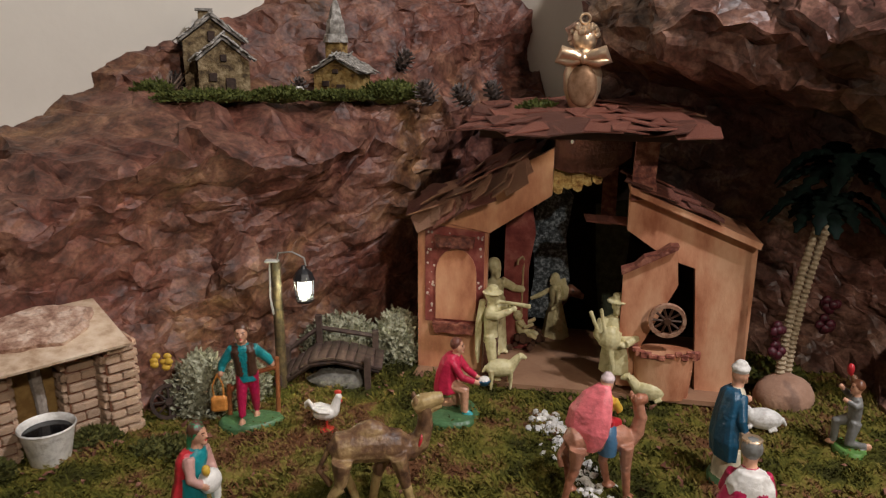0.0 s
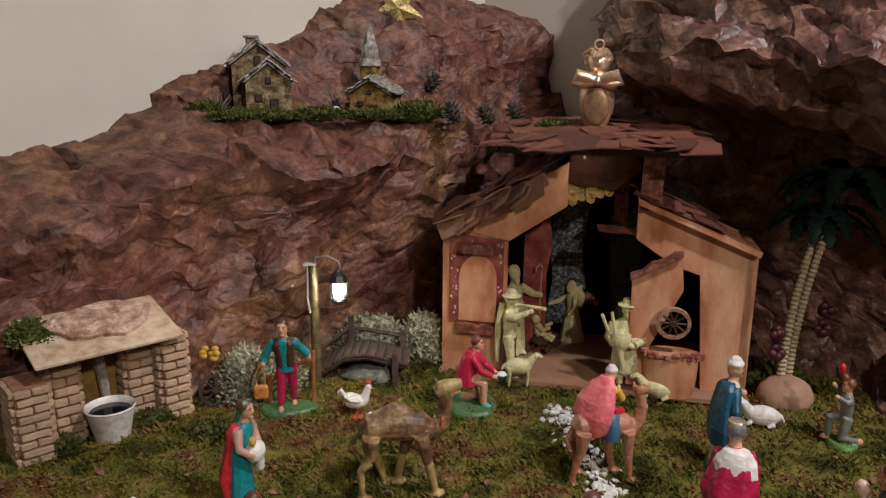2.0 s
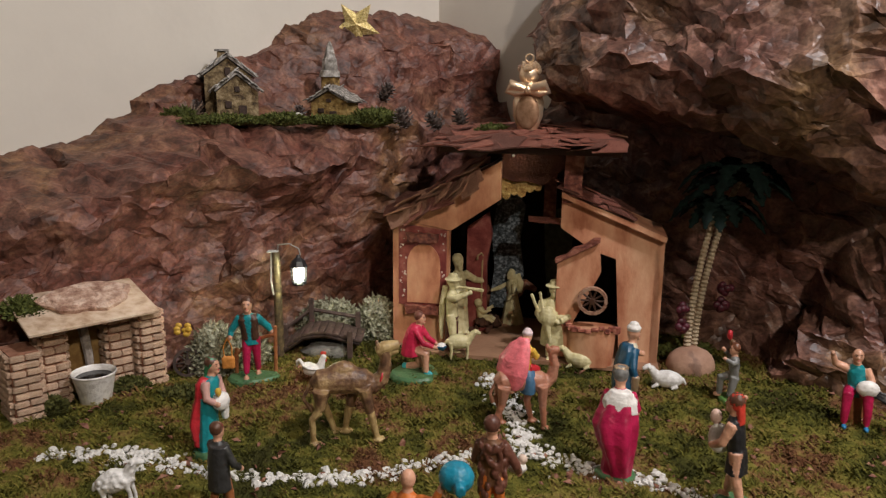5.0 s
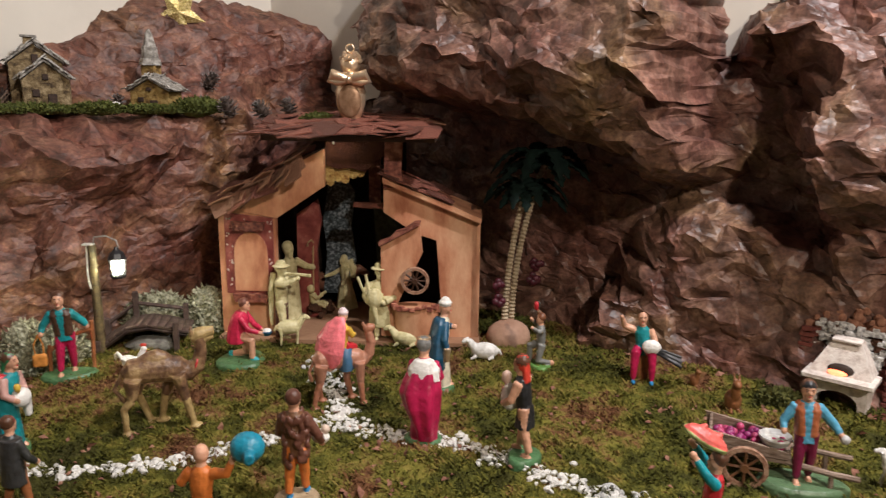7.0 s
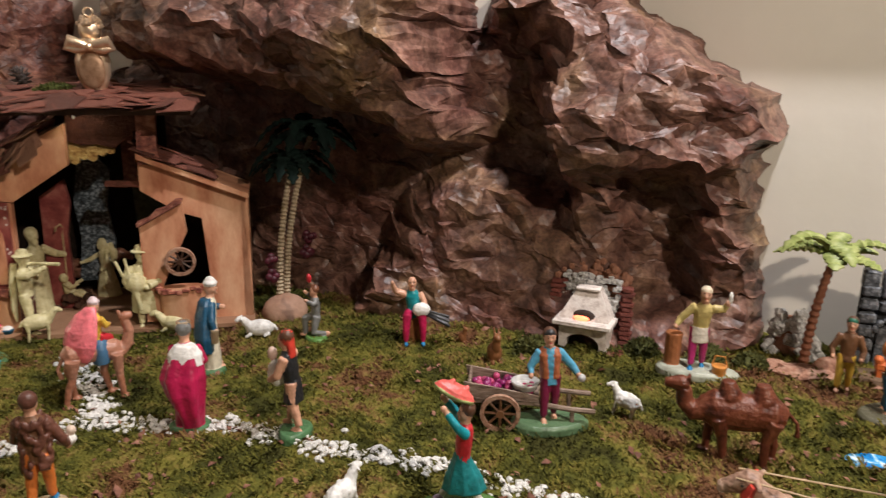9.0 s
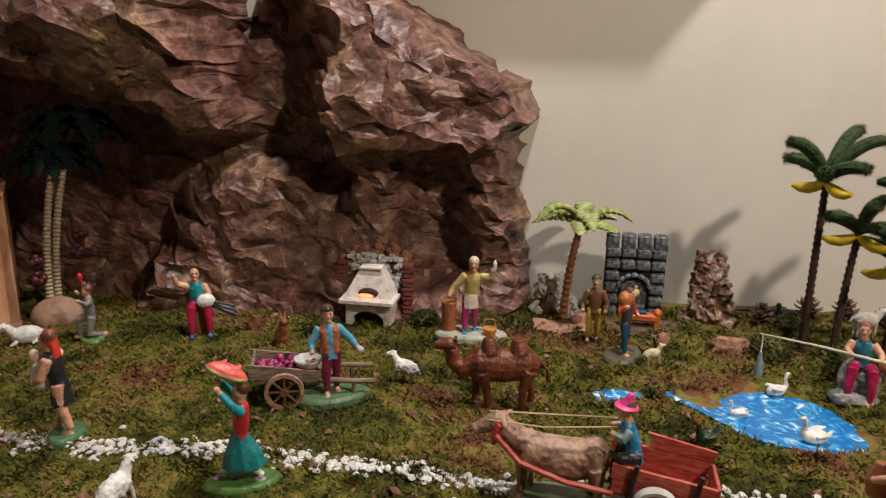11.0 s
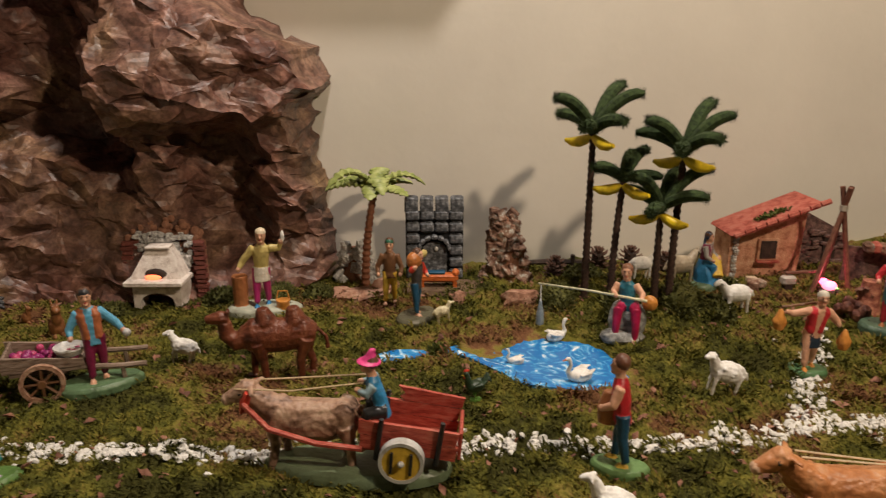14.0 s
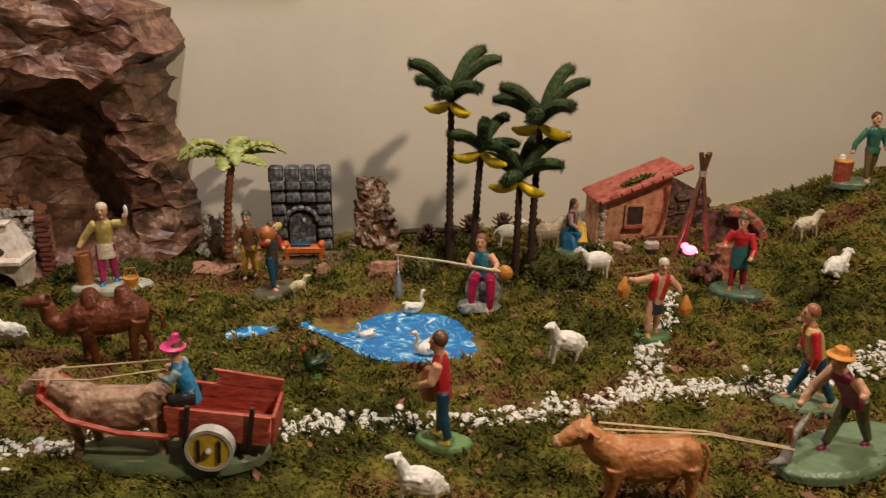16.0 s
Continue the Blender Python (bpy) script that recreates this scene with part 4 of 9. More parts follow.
def bird(m, label, L, mat, comb, foot, neck=0.5, name="toy_hen", category="toy bird", swan=False):
    k = Kit()
    z = 0.16 * L if swan else 0.52 * L
    k.ball((0, 0, z), (0.36 * L, 0.22 * L, 0.20 * L), mat)
    for s in (-1, 1):
        k.tube([(0.10 * L, 0.19 * L * s, z + 0.08 * L), (-0.16 * L, 0.2 * L * s, z + 0.14 * L), (-0.36 * L, 0.13 * L * s, z + 0.20 * L)], [0.07 * L, 0.11 * L, 0.03 * L], mat, None, 8, 0.6)
    if swan:
        k.tube([(0.28 * L, 0, z), (0.40 * L, 0, z + 0.16 * L), (0.32 * L, 0, z + 0.36 * L), (0.37 * L, 0, z + 0.52 * L)], [0.12 * L, 0.075 * L, 0.055 * L, 0.06 * L], mat, None, 8)
        k.ball((0.41 * L, 0, z + 0.55 * L), (0.09 * L, 0.06 * L, 0.065 * L), mat, None, 8, 5)
        k.tube([(0.48 * L, 0, z + 0.54 * L), (0.60 * L, 0, z + 0.50 * L)], [0.035 * L, 0.015 * L], comb, None, 6)
    else:
        k.tube([(0.22 * L, 0, z + 0.05 * L), (0.33 * L, 0, z + neck * L)], [0.16 * L, 0.09 * L], mat, None, 8)
        k.ball((0.35 * L, 0, z + (neck + 0.03) * L), 0.10 * L, mat, None, 8, 6)
        k.tube([(0.42 * L, 0, z + neck * L), (0.53 * L, 0, z + (neck - 0.03) * L)], [0.035 * L, 0.01 * L], YELLOW, None, 6)
        k.ball((0.34 * L, 0, z + (neck + 0.15) * L), (0.11 * L, 0.03 * L, 0.08 * L), comb, None, 8, 5)
        k.ball((0.43 * L, 0, z + (neck - 0.10) * L), (0.03 * L, 0.03 * L, 0.06 * L), comb, None, 6, 4)
        for i in range(4):
            k.tube([(-0.26 * L, 0.03 * L * (i - 1.5), z + 0.08 * L), (-0.46 * L, 0.05 * L * (i - 1.5), z + (0.42 - 0.05 * i) * L), (-0.56 * L, 0.06 * L * (i - 1.5), z + (0.34 - 0.08 * i) * L)], [0.08 * L, 0.06 * L, 0.02 * L], mat, None, 6)
        for s in (-1, 1):
            k.tube([(0.02 * L, 0.08 * L * s, z - 0.1 * L), (0.03 * L, 0.08 * L * s, 0.05 * L)], 0.03 * L, foot, None, 6)
        k.loft([(-0.003, 0.26 * L, 0.2 * L, 0, 0), (0.07 * L, 0.22 * L, 0.17 * L, 0, 0)], foot, None, 14)
    k = melt(k, 0.0007, 0.0002, 1)
    return tagged(k.done(name, m), label, category, "toy animals")


# ---- people-shaped figurines along the way ----
GREENHAT = paint(0.03, 0.22, 0.09)
MAROON = paint(0.17, 0.012, 0.05)
PALEBLUE = paint(0.10, 0.33, 0.50)
LEATHER = paint(0.32, 0.12, 0.045)
OLIVE = paint(0.07, 0.075, 0.03)
MAGENTA = paint(0.42, 0.03, 0.16)
BUTTER = paint(0.55, 0.44, 0.16)
HONEY = paint(0.58, 0.24, 0.05)
REDHAT = paint(0.55, 0.05, 0.03)


def bag_extra(k, H):
    S = Matrix.Diagonal((0.86 * H, 0.86 * H, 0.96 * H, 1))
    k.tube([(-0.30, -0.06, 0.52), (-0.36, -0.06, 0.40), (-0.35, -0.06, 0.28)], 0.012, HONEY, S, 6)
    k.tube([(-0.30, -0.06, 0.52), (-0.25, -0.06, 0.40), (-0.25, -0.06, 0.28)], 0.012, HONEY, S, 6)
    k.box((-0.30, -0.06, 0.21), (0.17, 0.07, 0.16), HONEY, S, 0.02)
    for x, z0 in ((-0.22, 0.34), (0.30, 0.60)):
        k.tube([(x, 0.1, 0), (x + 0.01, 0.1, z0)], 0.028, LEATHER, S, 6)
    k.tube([(-0.24, 0.1, 0.24), (0.0, 0.12, 0.42), (0.32, 0.1, 0.50)], 0.026, LEATHER, S, 6)


figurine(on(-0.205, 0.764, 12), "painted boy figurine in teal shirt and red trousers with a bag", 0.118, disc=(0.036, 0.022), vest=DARKBROWN, top=TEAL, bottom=CRIMSON, grips=((-0.27, -0.06, 0.52), (0.27, 0.02, 0.56)), extra=bag_extra)


def goose_extra(k, H):
    S = Matrix.Diagonal((0.86 * H, 0.86 * H, 0.96 * H, 1))
    k.ball((0.02, -0.17, 0.55), (0.12, 0.09, 0.10), WHITE, S)
    k.tube([(0.08, -0.16, 0.58), (0.15, -0.12, 0.45), (0.17, -0.12, 0.30)], [0.05, 0.06, 0.04], WHITE, S, 7)
    k.ball((-0.06, -0.19, 0.68), (0.04, 0.04, 0.05), YELLOW, S, 8, 5)
    k.loft([(0.06, 0.15, 0.07, 0, 0.09), (0.4, 0.13, 0.07, 0, 0.08), (0.74, 0.14, 0.07, 0, 0.03), (0.8, 0.08, 0.05, 0, 0.01)], RED, S, 14)


figurine(on(-0.185, 0.556, 78), "woman figurine in green headscarf, teal dress and red shawl with goose", 0.108, style="robe", top=TEAL, bottom=TEAL, sleeve=paint(0.52, 0.30, 0.26), cloak=RED, hat="scarf", hatmat=GREENHAT, grips=((-0.08, -0.19, 0.55), (0.1, -0.19, 0.53)), extra=goose_extra)


def staff_extra(k, H):
    S = Matrix.Diagonal((0.86 * H, 0.86 * H, 0.96 * H, 1))
    k.tube([(0.16, -0.2, 0.0), (0.13, -0.18, 0.5)], [0.05, 0.05], BROWN, S, 7)
    k.loft([(0.3, 0.15, 0.12, 0, 0.02), (0.6, 0.13, 0.11, 0, 0.02), (0.78, 0.14, 0.1, 0, 0.0)], paint(0.035, 0.035, 0.035), S)


figurine(on(-0.128, 0.438, 150), "bearded figurine in a dark grey hooded coat", 0.093, top=paint(0.035, 0.036, 0.034), bottom=LEATHER, hat="cap", hatmat=paint(0.22, 0.03, 0.035), grips=((-0.18, -0.16, 0.5), (0.16, -0.2, 0.5)), extra=staff_extra)


def bowl_extra(k, H):
    S = Matrix.Diagonal((0.86 * H, 0.86 * H, 0.96 * H, 1))
    k.loft([(0.36, 0.05, 0.05, 0, -0.42), (0.42, 0.09, 0.09, 0, -0.42)], NAVY, S, 12)
    k.ball((0, -0.42, 0.43), (0.07, 0.07, 0.035), WHITE, S, 8, 5)
    k.loft([(0.26, 0.19, 0.17, 0, 0.05), (0.45, 0.17, 0.14, 0, 0.05), (0.60, 0.165, 0.125, 0, 0.01), (0.64, 0.150, 0.115, 0, 0.0), (0.70, 0.10, 0.08, 0, -0.02)], paint(0.52, 0.022, 0.07), S, 16, 0.04)


figurine(on(0.016, 0.790, 78), "kneeling figurine in a red cape with a blue bowl", 0.104, style="kneel", top=paint(0.52, 0.022, 0.07), bottom=SKIN, shoes=paint(0.06, 0.42, 0.48), disc=(0.036, 0.034), hair=paint(0.16, 0.06, 0.04), grips=((-0.06, -0.36, 0.40), (0.06, -0.36, 0.40)), extra=bowl_extra, lean=(0, -0.06))


def pipes_extra(k, H):
    S = Matrix.Diagonal((0.86 * H, 0.86 * H, 0.96 * H, 1))
    k.ball((-0.09, -0.17, 0.60), (0.115, 0.10, 0.13), CREAM, S)
    for dx in (0.0, 0.075):
        k.tube([(-0.16 - dx, -0.16, 0.68), (-0.21 - dx * 1.5, -0.14, 0.90 - dx * 0.4)], 0.022, CREAM, S, 7)
    k.tube([(-0.10, -0.20, 0.52), (-0.06, -0.22, 0.36), (-0.05, -0.21, 0.28)], [0.05, 0.028, 0.024], CREAM, S, 7)
    k.loft([(0.20, 0.20, 0.15, 0.02, 0.01), (0.36, 0.19, 0.145, 0.02, 0.01), (0.54, 0.165, 0.125, 0.01, 0), (0.70, 0.185, 0.115, 0, 0), (0.79, 0.12, 0.09, 0, 0)], CREAM, S, 18, 0.05, 6)
    for s in (-1, 1):
        k.tube([(0.17 * s, 0, 0.74), (0.22 * s, -0.06, 0.60), (0.12 * s - 0.05, -0.20, 0.56)], [0.062, 0.058, 0.042], CREAM, S, 9)


figurine(on(0.214, 0.874, -6, 0.003), "cream plastic shepherd figurine in a brimmed hat with bagpipes", 0.125, base=None, plain=CREAM, hat="brim", beard=True, grips=((-0.12, -0.18, 0.56), (0.04, -0.19, 0.54)), extra=pipes_extra)


def flute_extra(k, H):
    S = Matrix.Diagonal((0.86 * H, 0.86 * H, 0.96 * H, 1))
    k.tube([(0.02, -0.06, 0.86), (0.02, -0.46, 0.85)], [0.016, 0.026], CREAM, S, 8)
    k.tube([(-0.02, 0.10, 0.86), (-0.03, 0.14, 0.62), (-0.04, 0.15, 0.30), (-0.04, 0.14, 0.16)], [0.06, 0.066, 0.048, 0.02], CREAM, S, 9, 0.6)
    k.loft([(0.0, 0.105, 0.10, 0.02, 0.02), (0.30, 0.10, 0.09, 0.01, 0.01), (0.47, 0.106, 0.088, 0, 0.0)], paint(0.09, 0.03, 0.022), S, 14, 0.05, 7)


figurine(on(0.062, 0.893, 68, 0.004), "cream plastic piper figurine with a long flute", 0.124, base=None, plain=CREAM, hat="brim", grips=((-0.05, -0.3, 0.82), (0.07, -0.22, 0.82)), extra=flute_extra)


def crook_extra(k, H):
    S = Matrix.Diagonal((0.86 * H, 0.86 * H, 0.96 * H, 1))
    k.tube([(0.30, -0.1, 0.12), (0.31, -0.1, 0.88), (0.33, -0.1, 0.96), (0.29, -0.1, 1.01), (0.23, -0.1, 0.98), (0.22, -0.1, 0.93)], 0.015, paint(0.42, 0.30, 0.16), S, 7)


figurine(on(0.070, 0.972, 38, 0.006), "cream plastic robed figurine leaning on a crook", 0.136, base=None, plain=CREAM, style="robe", beard=True, grips=((-0.1, -0.15, 0.5), (0.30, -0.12, 0.66)), extra=crook_extra)
def gown_extra(k, H):
    S = Matrix.Diagonal((0.86 * H, 0.86 * H, 0.96 * H, 1))
    k.loft([(0.0, 0.24, 0.22, 0, 0.02), (0.16, 0.215, 0.19, 0, 0.01), (0.36, 0.165, 0.145, 0, 0), (0.52, 0.125, 0.10, 0, 0)], CREAM, S, 24, 0.06, 8)
    k.tube([(0.0, 0.09, 0.92), (0.02, 0.15, 0.74), (0.03, 0.15, 0.56)], [0.075, 0.085, 0.05], CREAM, S, 9)


figurine(on(0.158, 1.040, -62, 0.006), "cream plastic woman figurine in a headscarf stretching out a hand", 0.098, base=None, plain=CREAM, style="robe", hat="scarf", grips=((-0.16, -0.40, 0.62), (0.14, -0.16, 0.50)), stride=0.05, lean=(0, -0.04), extra=gown_extra)


def rider_extra(k, H):
    S = Matrix.Diagonal((0.86 * H, 0.86 * H, 0.96 * H, 1))
    k.loft([(0.08, 0.09, 0.05, 0.05, 0.20), (0.16, 0.20, 0.09, 0.08, 0.20), (0.30, 0.28, 0.12, 0.10, 0.19), (0.48, 0.27, 0.11, 0.08, 0.15), (0.66, 0.19, 0.09, 0.04, 0.08), (0.78, 0.08, 0.06, 0, 0.02)], paint(0.84, 0.20, 0.23), S, 28, 0.04, 6)
    k.ball((0.1, -0.16, 0.75), (0.05, 0.05, 0.055), GOLD, S, 9, 6)
    k.ball((0.1, -0.16, 0.69), (0.035, 0.035, 0.06), GOLD, S, 9, 6)


camel(on(0.160, 0.648, 12), "pinkish brown toy camel with a blue saddle rug", 0.098, paint(0.40, 0.19, 0.12), paint(0.36, 0.15, 0.085), 0, rug=paint(0.06, 0.14, 0.24))
figurine(on(0.158, 0.648, 140, 0.044), "king figurine in a pink cape and turban riding the camel", 0.090, base=None, style="kneel", top=YELLOW, bottom=RED, hat="turban", hatmat=paint(0.68, 0.55, 0.56), hair=None, grips=((-0.1, -0.2, 0.5), (0.1, -0.18, 0.62)), extra=rider_extra)


def blue_extra(k, H):
    S = Matrix.Diagonal((0.86 * H, 0.86 * H, 0.96 * H, 1))
    k.loft([(0.24, 0.20, 0.10, -0.05, 0.07), (0.4, 0.21, 0.11, -0.05, 0.08), (0.6, 0.17, 0.10, -0.02, 0.06), (0.76, 0.15, 0.08, 0, 0.03), (0.81, 0.08, 0.06, 0, 0.02)], NAVY, S, 18, 0.06, 7)
    k.tube([(-0.24, -0.02, 0.36), (-0.25, -0.02, 0.52)], [0.035, 0.05], GOLD, S, 8)


figurine(on(0.283, 0.676, 96), "king figurine in white robe and dark blue cloak", 0.117, style="robe", top=paint(0.62, 0.56, 0.42), bottom=paint(0.62, 0.56, 0.42), hair=None, hat="turban", hatmat=WHITE, grips=((-0.25, -0.02, 0.50), (0.1, -0.2, 0.66)), sleeve=NAVY, extra=blue_extra)


def cape_extra(k, H):
    S = Matrix.Diagonal((0.86 * H, 0.86 * H, 0.96 * H, 1))
    k.loft([(0.03, 0.11, 0.11, -0.04, 0.05), (0.16, 0.13, 0.14, -0.03, 0.07), (0.36, 0.19, 0.16, 0.01, 0.07), (0.50, 0.215, 0.15, 0.03, 0.06), (0.60, 0.195, 0.13, 0.02, 0.04), (0.70, 0.16, 0.11, 0, 0.02)], CRIMSON, S, 40, 0.09, 6)
    k.loft([(0.62, 0.185, 0.125, 0, 0.02), (0.72, 0.17, 0.11, 0, 0.02), (0.81, 0.10, 0.08, 0, 0.01)], WHITE, S, 16, 0.03)


figurine(on(0.248, 0.536, 165), "king figurine in a crimson cape with white collar and crown", 0.117, style="robe", top=CRIMSON, bottom=CRIMSON, hair=GREY, hat="crown", hatmat=GOLD, grips=((-0.12, -0.2, 0.55), (0.12, -0.2, 0.55)), extra=cape_extra)


def hen_extra(k, H):
    S = Matrix.Diagonal((0.86 * H, 0.86 * H, 0.96 * H, 1))
    k.ball((-0.02, -0.19, 0.55), (0.09, 0.11, 0.14), WHITE, S)
    k.ball((-0.02, -0.24, 0.74), (0.05, 0.06, 0.07), paint(0.6, 0.42, 0.34), S, 8, 6)
    k.ball((-0.04, -0.26, 0.6), (0.03, 0.05, 0.04), RED, S, 8, 5)


figurine(on(0.347, 0.480, -128), "woman figurine in black dress and red scarf carrying a hen", 0.113, style="bare", top=BLACK, bottom=BLACK, sleeve=SKIN, hat="scarf", hatmat=REDHAT, grips=((-0.1, -0.22, 0.55), (0.1, -0.22, 0.52)), extra=hen_extra)


def shaggy_extra(k, H):
    S, r = Matrix.Diagonal((0.84 * H, 0.84 * H, 0.96 * H, 1)), random.Random(5)
    for i in range(110):
        a, z = r.uniform(0, 6.28), r.uniform(0.32, 0.80)
        k.ball((0.125 * math.cos(a), 0.10 * math.sin(a), z), (0.028, 0.026, 0.040), paint(0.13, 0.052, 0.034), S, 5, 4)
    k.ball((-0.22, -0.14, 0.52), (0.10, 0.06, 0.06), WHITE, S, 9, 6)
    k.ball((-0.27, -0.14, 0.60), (0.05, 0.045, 0.045), paint(0.66, 0.52, 0.42), S, 8, 5)


figurine(on(0.120, 0.434, 172), "shepherd figurine in shaggy brown fur and orange trousers with a lamb", 0.110, base=paint(0.42, 0.32, 0.2), top=BROWN, bottom=ORANGE, sleeve=paint(0.13, 0.052, 0.034), hair=paint(0.11, 0.045, 0.03), shoes=BLUE, grips=((-0.24, -0.12, 0.48), (0.14, -0.2, 0.5)), extra=shaggy_extra)


def jar_extra(k, H):
    S = Matrix.Diagonal((0.86 * H, 0.86 * H, 0.96 * H, 1))
    k.ball((-0.46, -0.04, 1.00), (0.16, 0.15, 0.13), paint(0.02, 0.22, 0.33), S, 16, 10)
    k.tube([(-0.52, 0.08, 0.99), (-0.56, 0.16, 0.98)], [0.06, 0.05], paint(0.02, 0.2, 0.3), S, 8)


figurine(on(0.052, 0.350, 165), "bald figurine in an orange shirt lifting a round blue jar", 0.100, top=ORANGE, bottom=BROWN, hair=None, grips=((-0.34, 0.0, 0.90), (0.2, -0.05, 0.62)), extra=jar_extra)


def boy_extra(k, H):
    S = Matrix.Diagonal((0.86 * H, 0.86 * H, 0.96 * H, 1))
    k.ball((-0.1, -0.1, 0.98), (0.06, 0.05, 0.08), RED, S, 8, 6)
    k.ball((-0.08, -0.05, 0.86), (0.05, 0.05, 0.06), BROWN, S, 8, 6)


figurine(on(0.430, 0.737, -95), "small boy figurine in grey clothes with a rooster", 0.088, style="kneel", top=GREY, bottom=GREY, base=paint(0.12, 0.25, 0.06), disc=(0.02, 0.016), hair=paint(0.2, 0.08, 0.04), grips=((-0.12, -0.18, 0.75), (0.1, -0.2, 0.66)), extra=boy_extra)


def zampogna(k, H):
    S = Matrix.Diagonal((0.86 * H, 0.86 * H, 0.96 * H, 1))
    k.ball((0.10, -0.16, 0.50), (0.14, 0.08, 0.10), WHITE, S)
    for i in range(3):
        k.tube([(0.16, -0.18, 0.50 - 0.03 * i), (0.52, -0.2 - 0.05 * i, 0.40 - 0.05 * i)], [0.018, 0.026], BLACK, S, 7)
    k.loft([(0.0, 0.13, 0.12, 0, 0.05), (0.36, 0.11, 0.1, 0, 0.05)], LEATHER, S, 10)


figurine(on(0.558, 0.690, -18), "seated bald piper figurine in teal tunic and red trousers", 0.107, style="sit", top=TEAL, bottom=CRIMSON, sleeve=SKIN, hair=None, shoes=BLUE, base=None, grips=((-0.34, -0.1, 0.86), (0.12, -0.2, 0.52)), extra=zampogna)


def cartman_extra(k, H):
    S = Matrix.Diagonal((0.86 * H, 0.86 * H, 0.96 * H, 1))
    k.ball((0.34, -0.08, 0.50), (0.05, 0.05, 0.045), paint(0.5, 0.5, 0.5), S, 9, 6)


figurine(on(0.604, 0.402, -20, 0.002), "fruit seller figurine in orange vest and maroon trousers", 0.108, base=paint(0.10, 0.17, 0.085), disc=(0.043, 0.024), top=PALEBLUE, bottom=MAROON, vest=paint(0.38, 0.12, 0.05), hat="cap", hatmat=BLACK, grips=((-0.24, -0.06, 0.52), (0.32, -0.06, 0.52)), extra=cartman_extra)


def melon_extra(k, H):
    S = Matrix.Diagonal((0.86 * H, 0.86 * H, 0.96 * H, 1)) @ pose(0.0, -0.10, 1.09, -24, 0, 0) @ Matrix.Scale(0.84, 4)
    k.loft([(-0.03, 0.10, 0.16, 0, 0), (0.0, 0.15, 0.25, 0, 0), (0.03, 0.16, 0.27, 0, 0)], paint(0.36, 0.42, 0.16), S, 20)
    k.loft([(0.032, 0.145, 0.25, 0, 0), (0.07, 0.13, 0.22, 0, 0), (0.12, 0.05, 0.10, 0, 0.02)], paint(0.66, 0.12, 0.10), S, 20, 0.06, 5)
    for q in (0.1, -0.08):
        k.tube([(0.0, q, 0.09), (0.0, q + 0.03, 0.155)], [0.055, 0.02], paint(0.66, 0.12, 0.10), S, 7)


figurine(on(0.456, 0.302, -112), "woman figurine in teal skirt with watermelon slices on her head", 0.100, style="skirt", base=paint(0.08, 0.16, 0.04), disc=(0.018, 0.036), top=RED, bottom=paint(0.02, 0.19, 0.2), sleeve=paint(0.02, 0.28, 0.34), shoes=paint(0.40, 0.30, 0.48), skin=SKIN, grips=((-0.13, -0.20, 1.0), (0.13, -0.20, 1.0)), extra=melon_extra, stride=0.13, lean=(0, 0.03))


def baker_extra(k, H):
    S = Matrix.Diagonal((0.86 * H, 0.86 * H, 0.96 * H, 1))
    k.ball((0.32, -0.06, 0.90), (0.03, 0.03, 0.08), WHITE, S, 8, 6)
    k.loft([(0.34, 0.12, 0.095, 0, -0.015), (0.52, 0.108, 0.09, 0, -0.01)], paint(0.66, 0.6, 0.5), S)
    k.loft([(0.0, 0.10, 0.10, -0.30, 0.02), (0.40, 0.11, 0.11, -0.30, 0.02)], LEATHER, S, 12)
    k.loft([(0.0, 0.08, 0.08, 0.28, -0.1), (0.11, 0.10, 0.10, 0.28, -0.1)], HONEY, S, 12)
    k.tube([(0.19, -0.1, 0.1), (0.22, -0.1, 0.22), (0.34, -0.1, 0.22), (0.37, -0.1, 0.1)], 0.014, HONEY, S, 6)


figurine(on(0.838, 0.440, -42, 0.006), "baker figurine in yellow shirt holding up a loaf", 0.112, base=paint(0.4, 0.42, 0.34), disc=(0.050, 0.024), top=BUTTER, bottom=MAGENTA, hair=None, hat="cap", hatmat=paint(0.66, 0.56, 0.4), shoes=BLUE, grips=((-0.30, -0.06, 0.50), (0.30, -0.06, 0.84)), extra=baker_extra)

figurine(on(0.985, 0.350, -50, 0.004), "figurine in brown jacket, yellow breeches and a green hat", 0.099, base=None, top=BROWN, bottom=YELLOW, hat="cap", hatmat=paint(0.02, 0.12, 0.07), grips=((-0.18, -0.1, 0.48), (0.18, -0.1, 0.48)))


def load_extra(k, H):
    S = Matrix.Diagonal((0.86 * H, 0.86 * H, 0.96 * H, 1))
    k.ball((-0.02, 0.02, 0.84), (0.15, 0.12, 0.13), paint(0.42, 0.15, 0.04), S)
    k.ball((0.12, -0.06, 0.92), (0.10, 0.06, 0.06), BUTTER, S, 8, 6)


figurine(on(0.968, 0.283, 10, 0.004), "figurine in dark clothes shouldering a sack", 0.094, base=paint(0.10, 0.095, 0.06), disc=(0.034, 0.022), top=paint(0.06, 0.05, 0.045), bottom=NAVY, sleeve=REDHAT, grips=((-0.16, -0.1, 0.78), (0.14, -0.14, 0.6)), extra=load_extra)


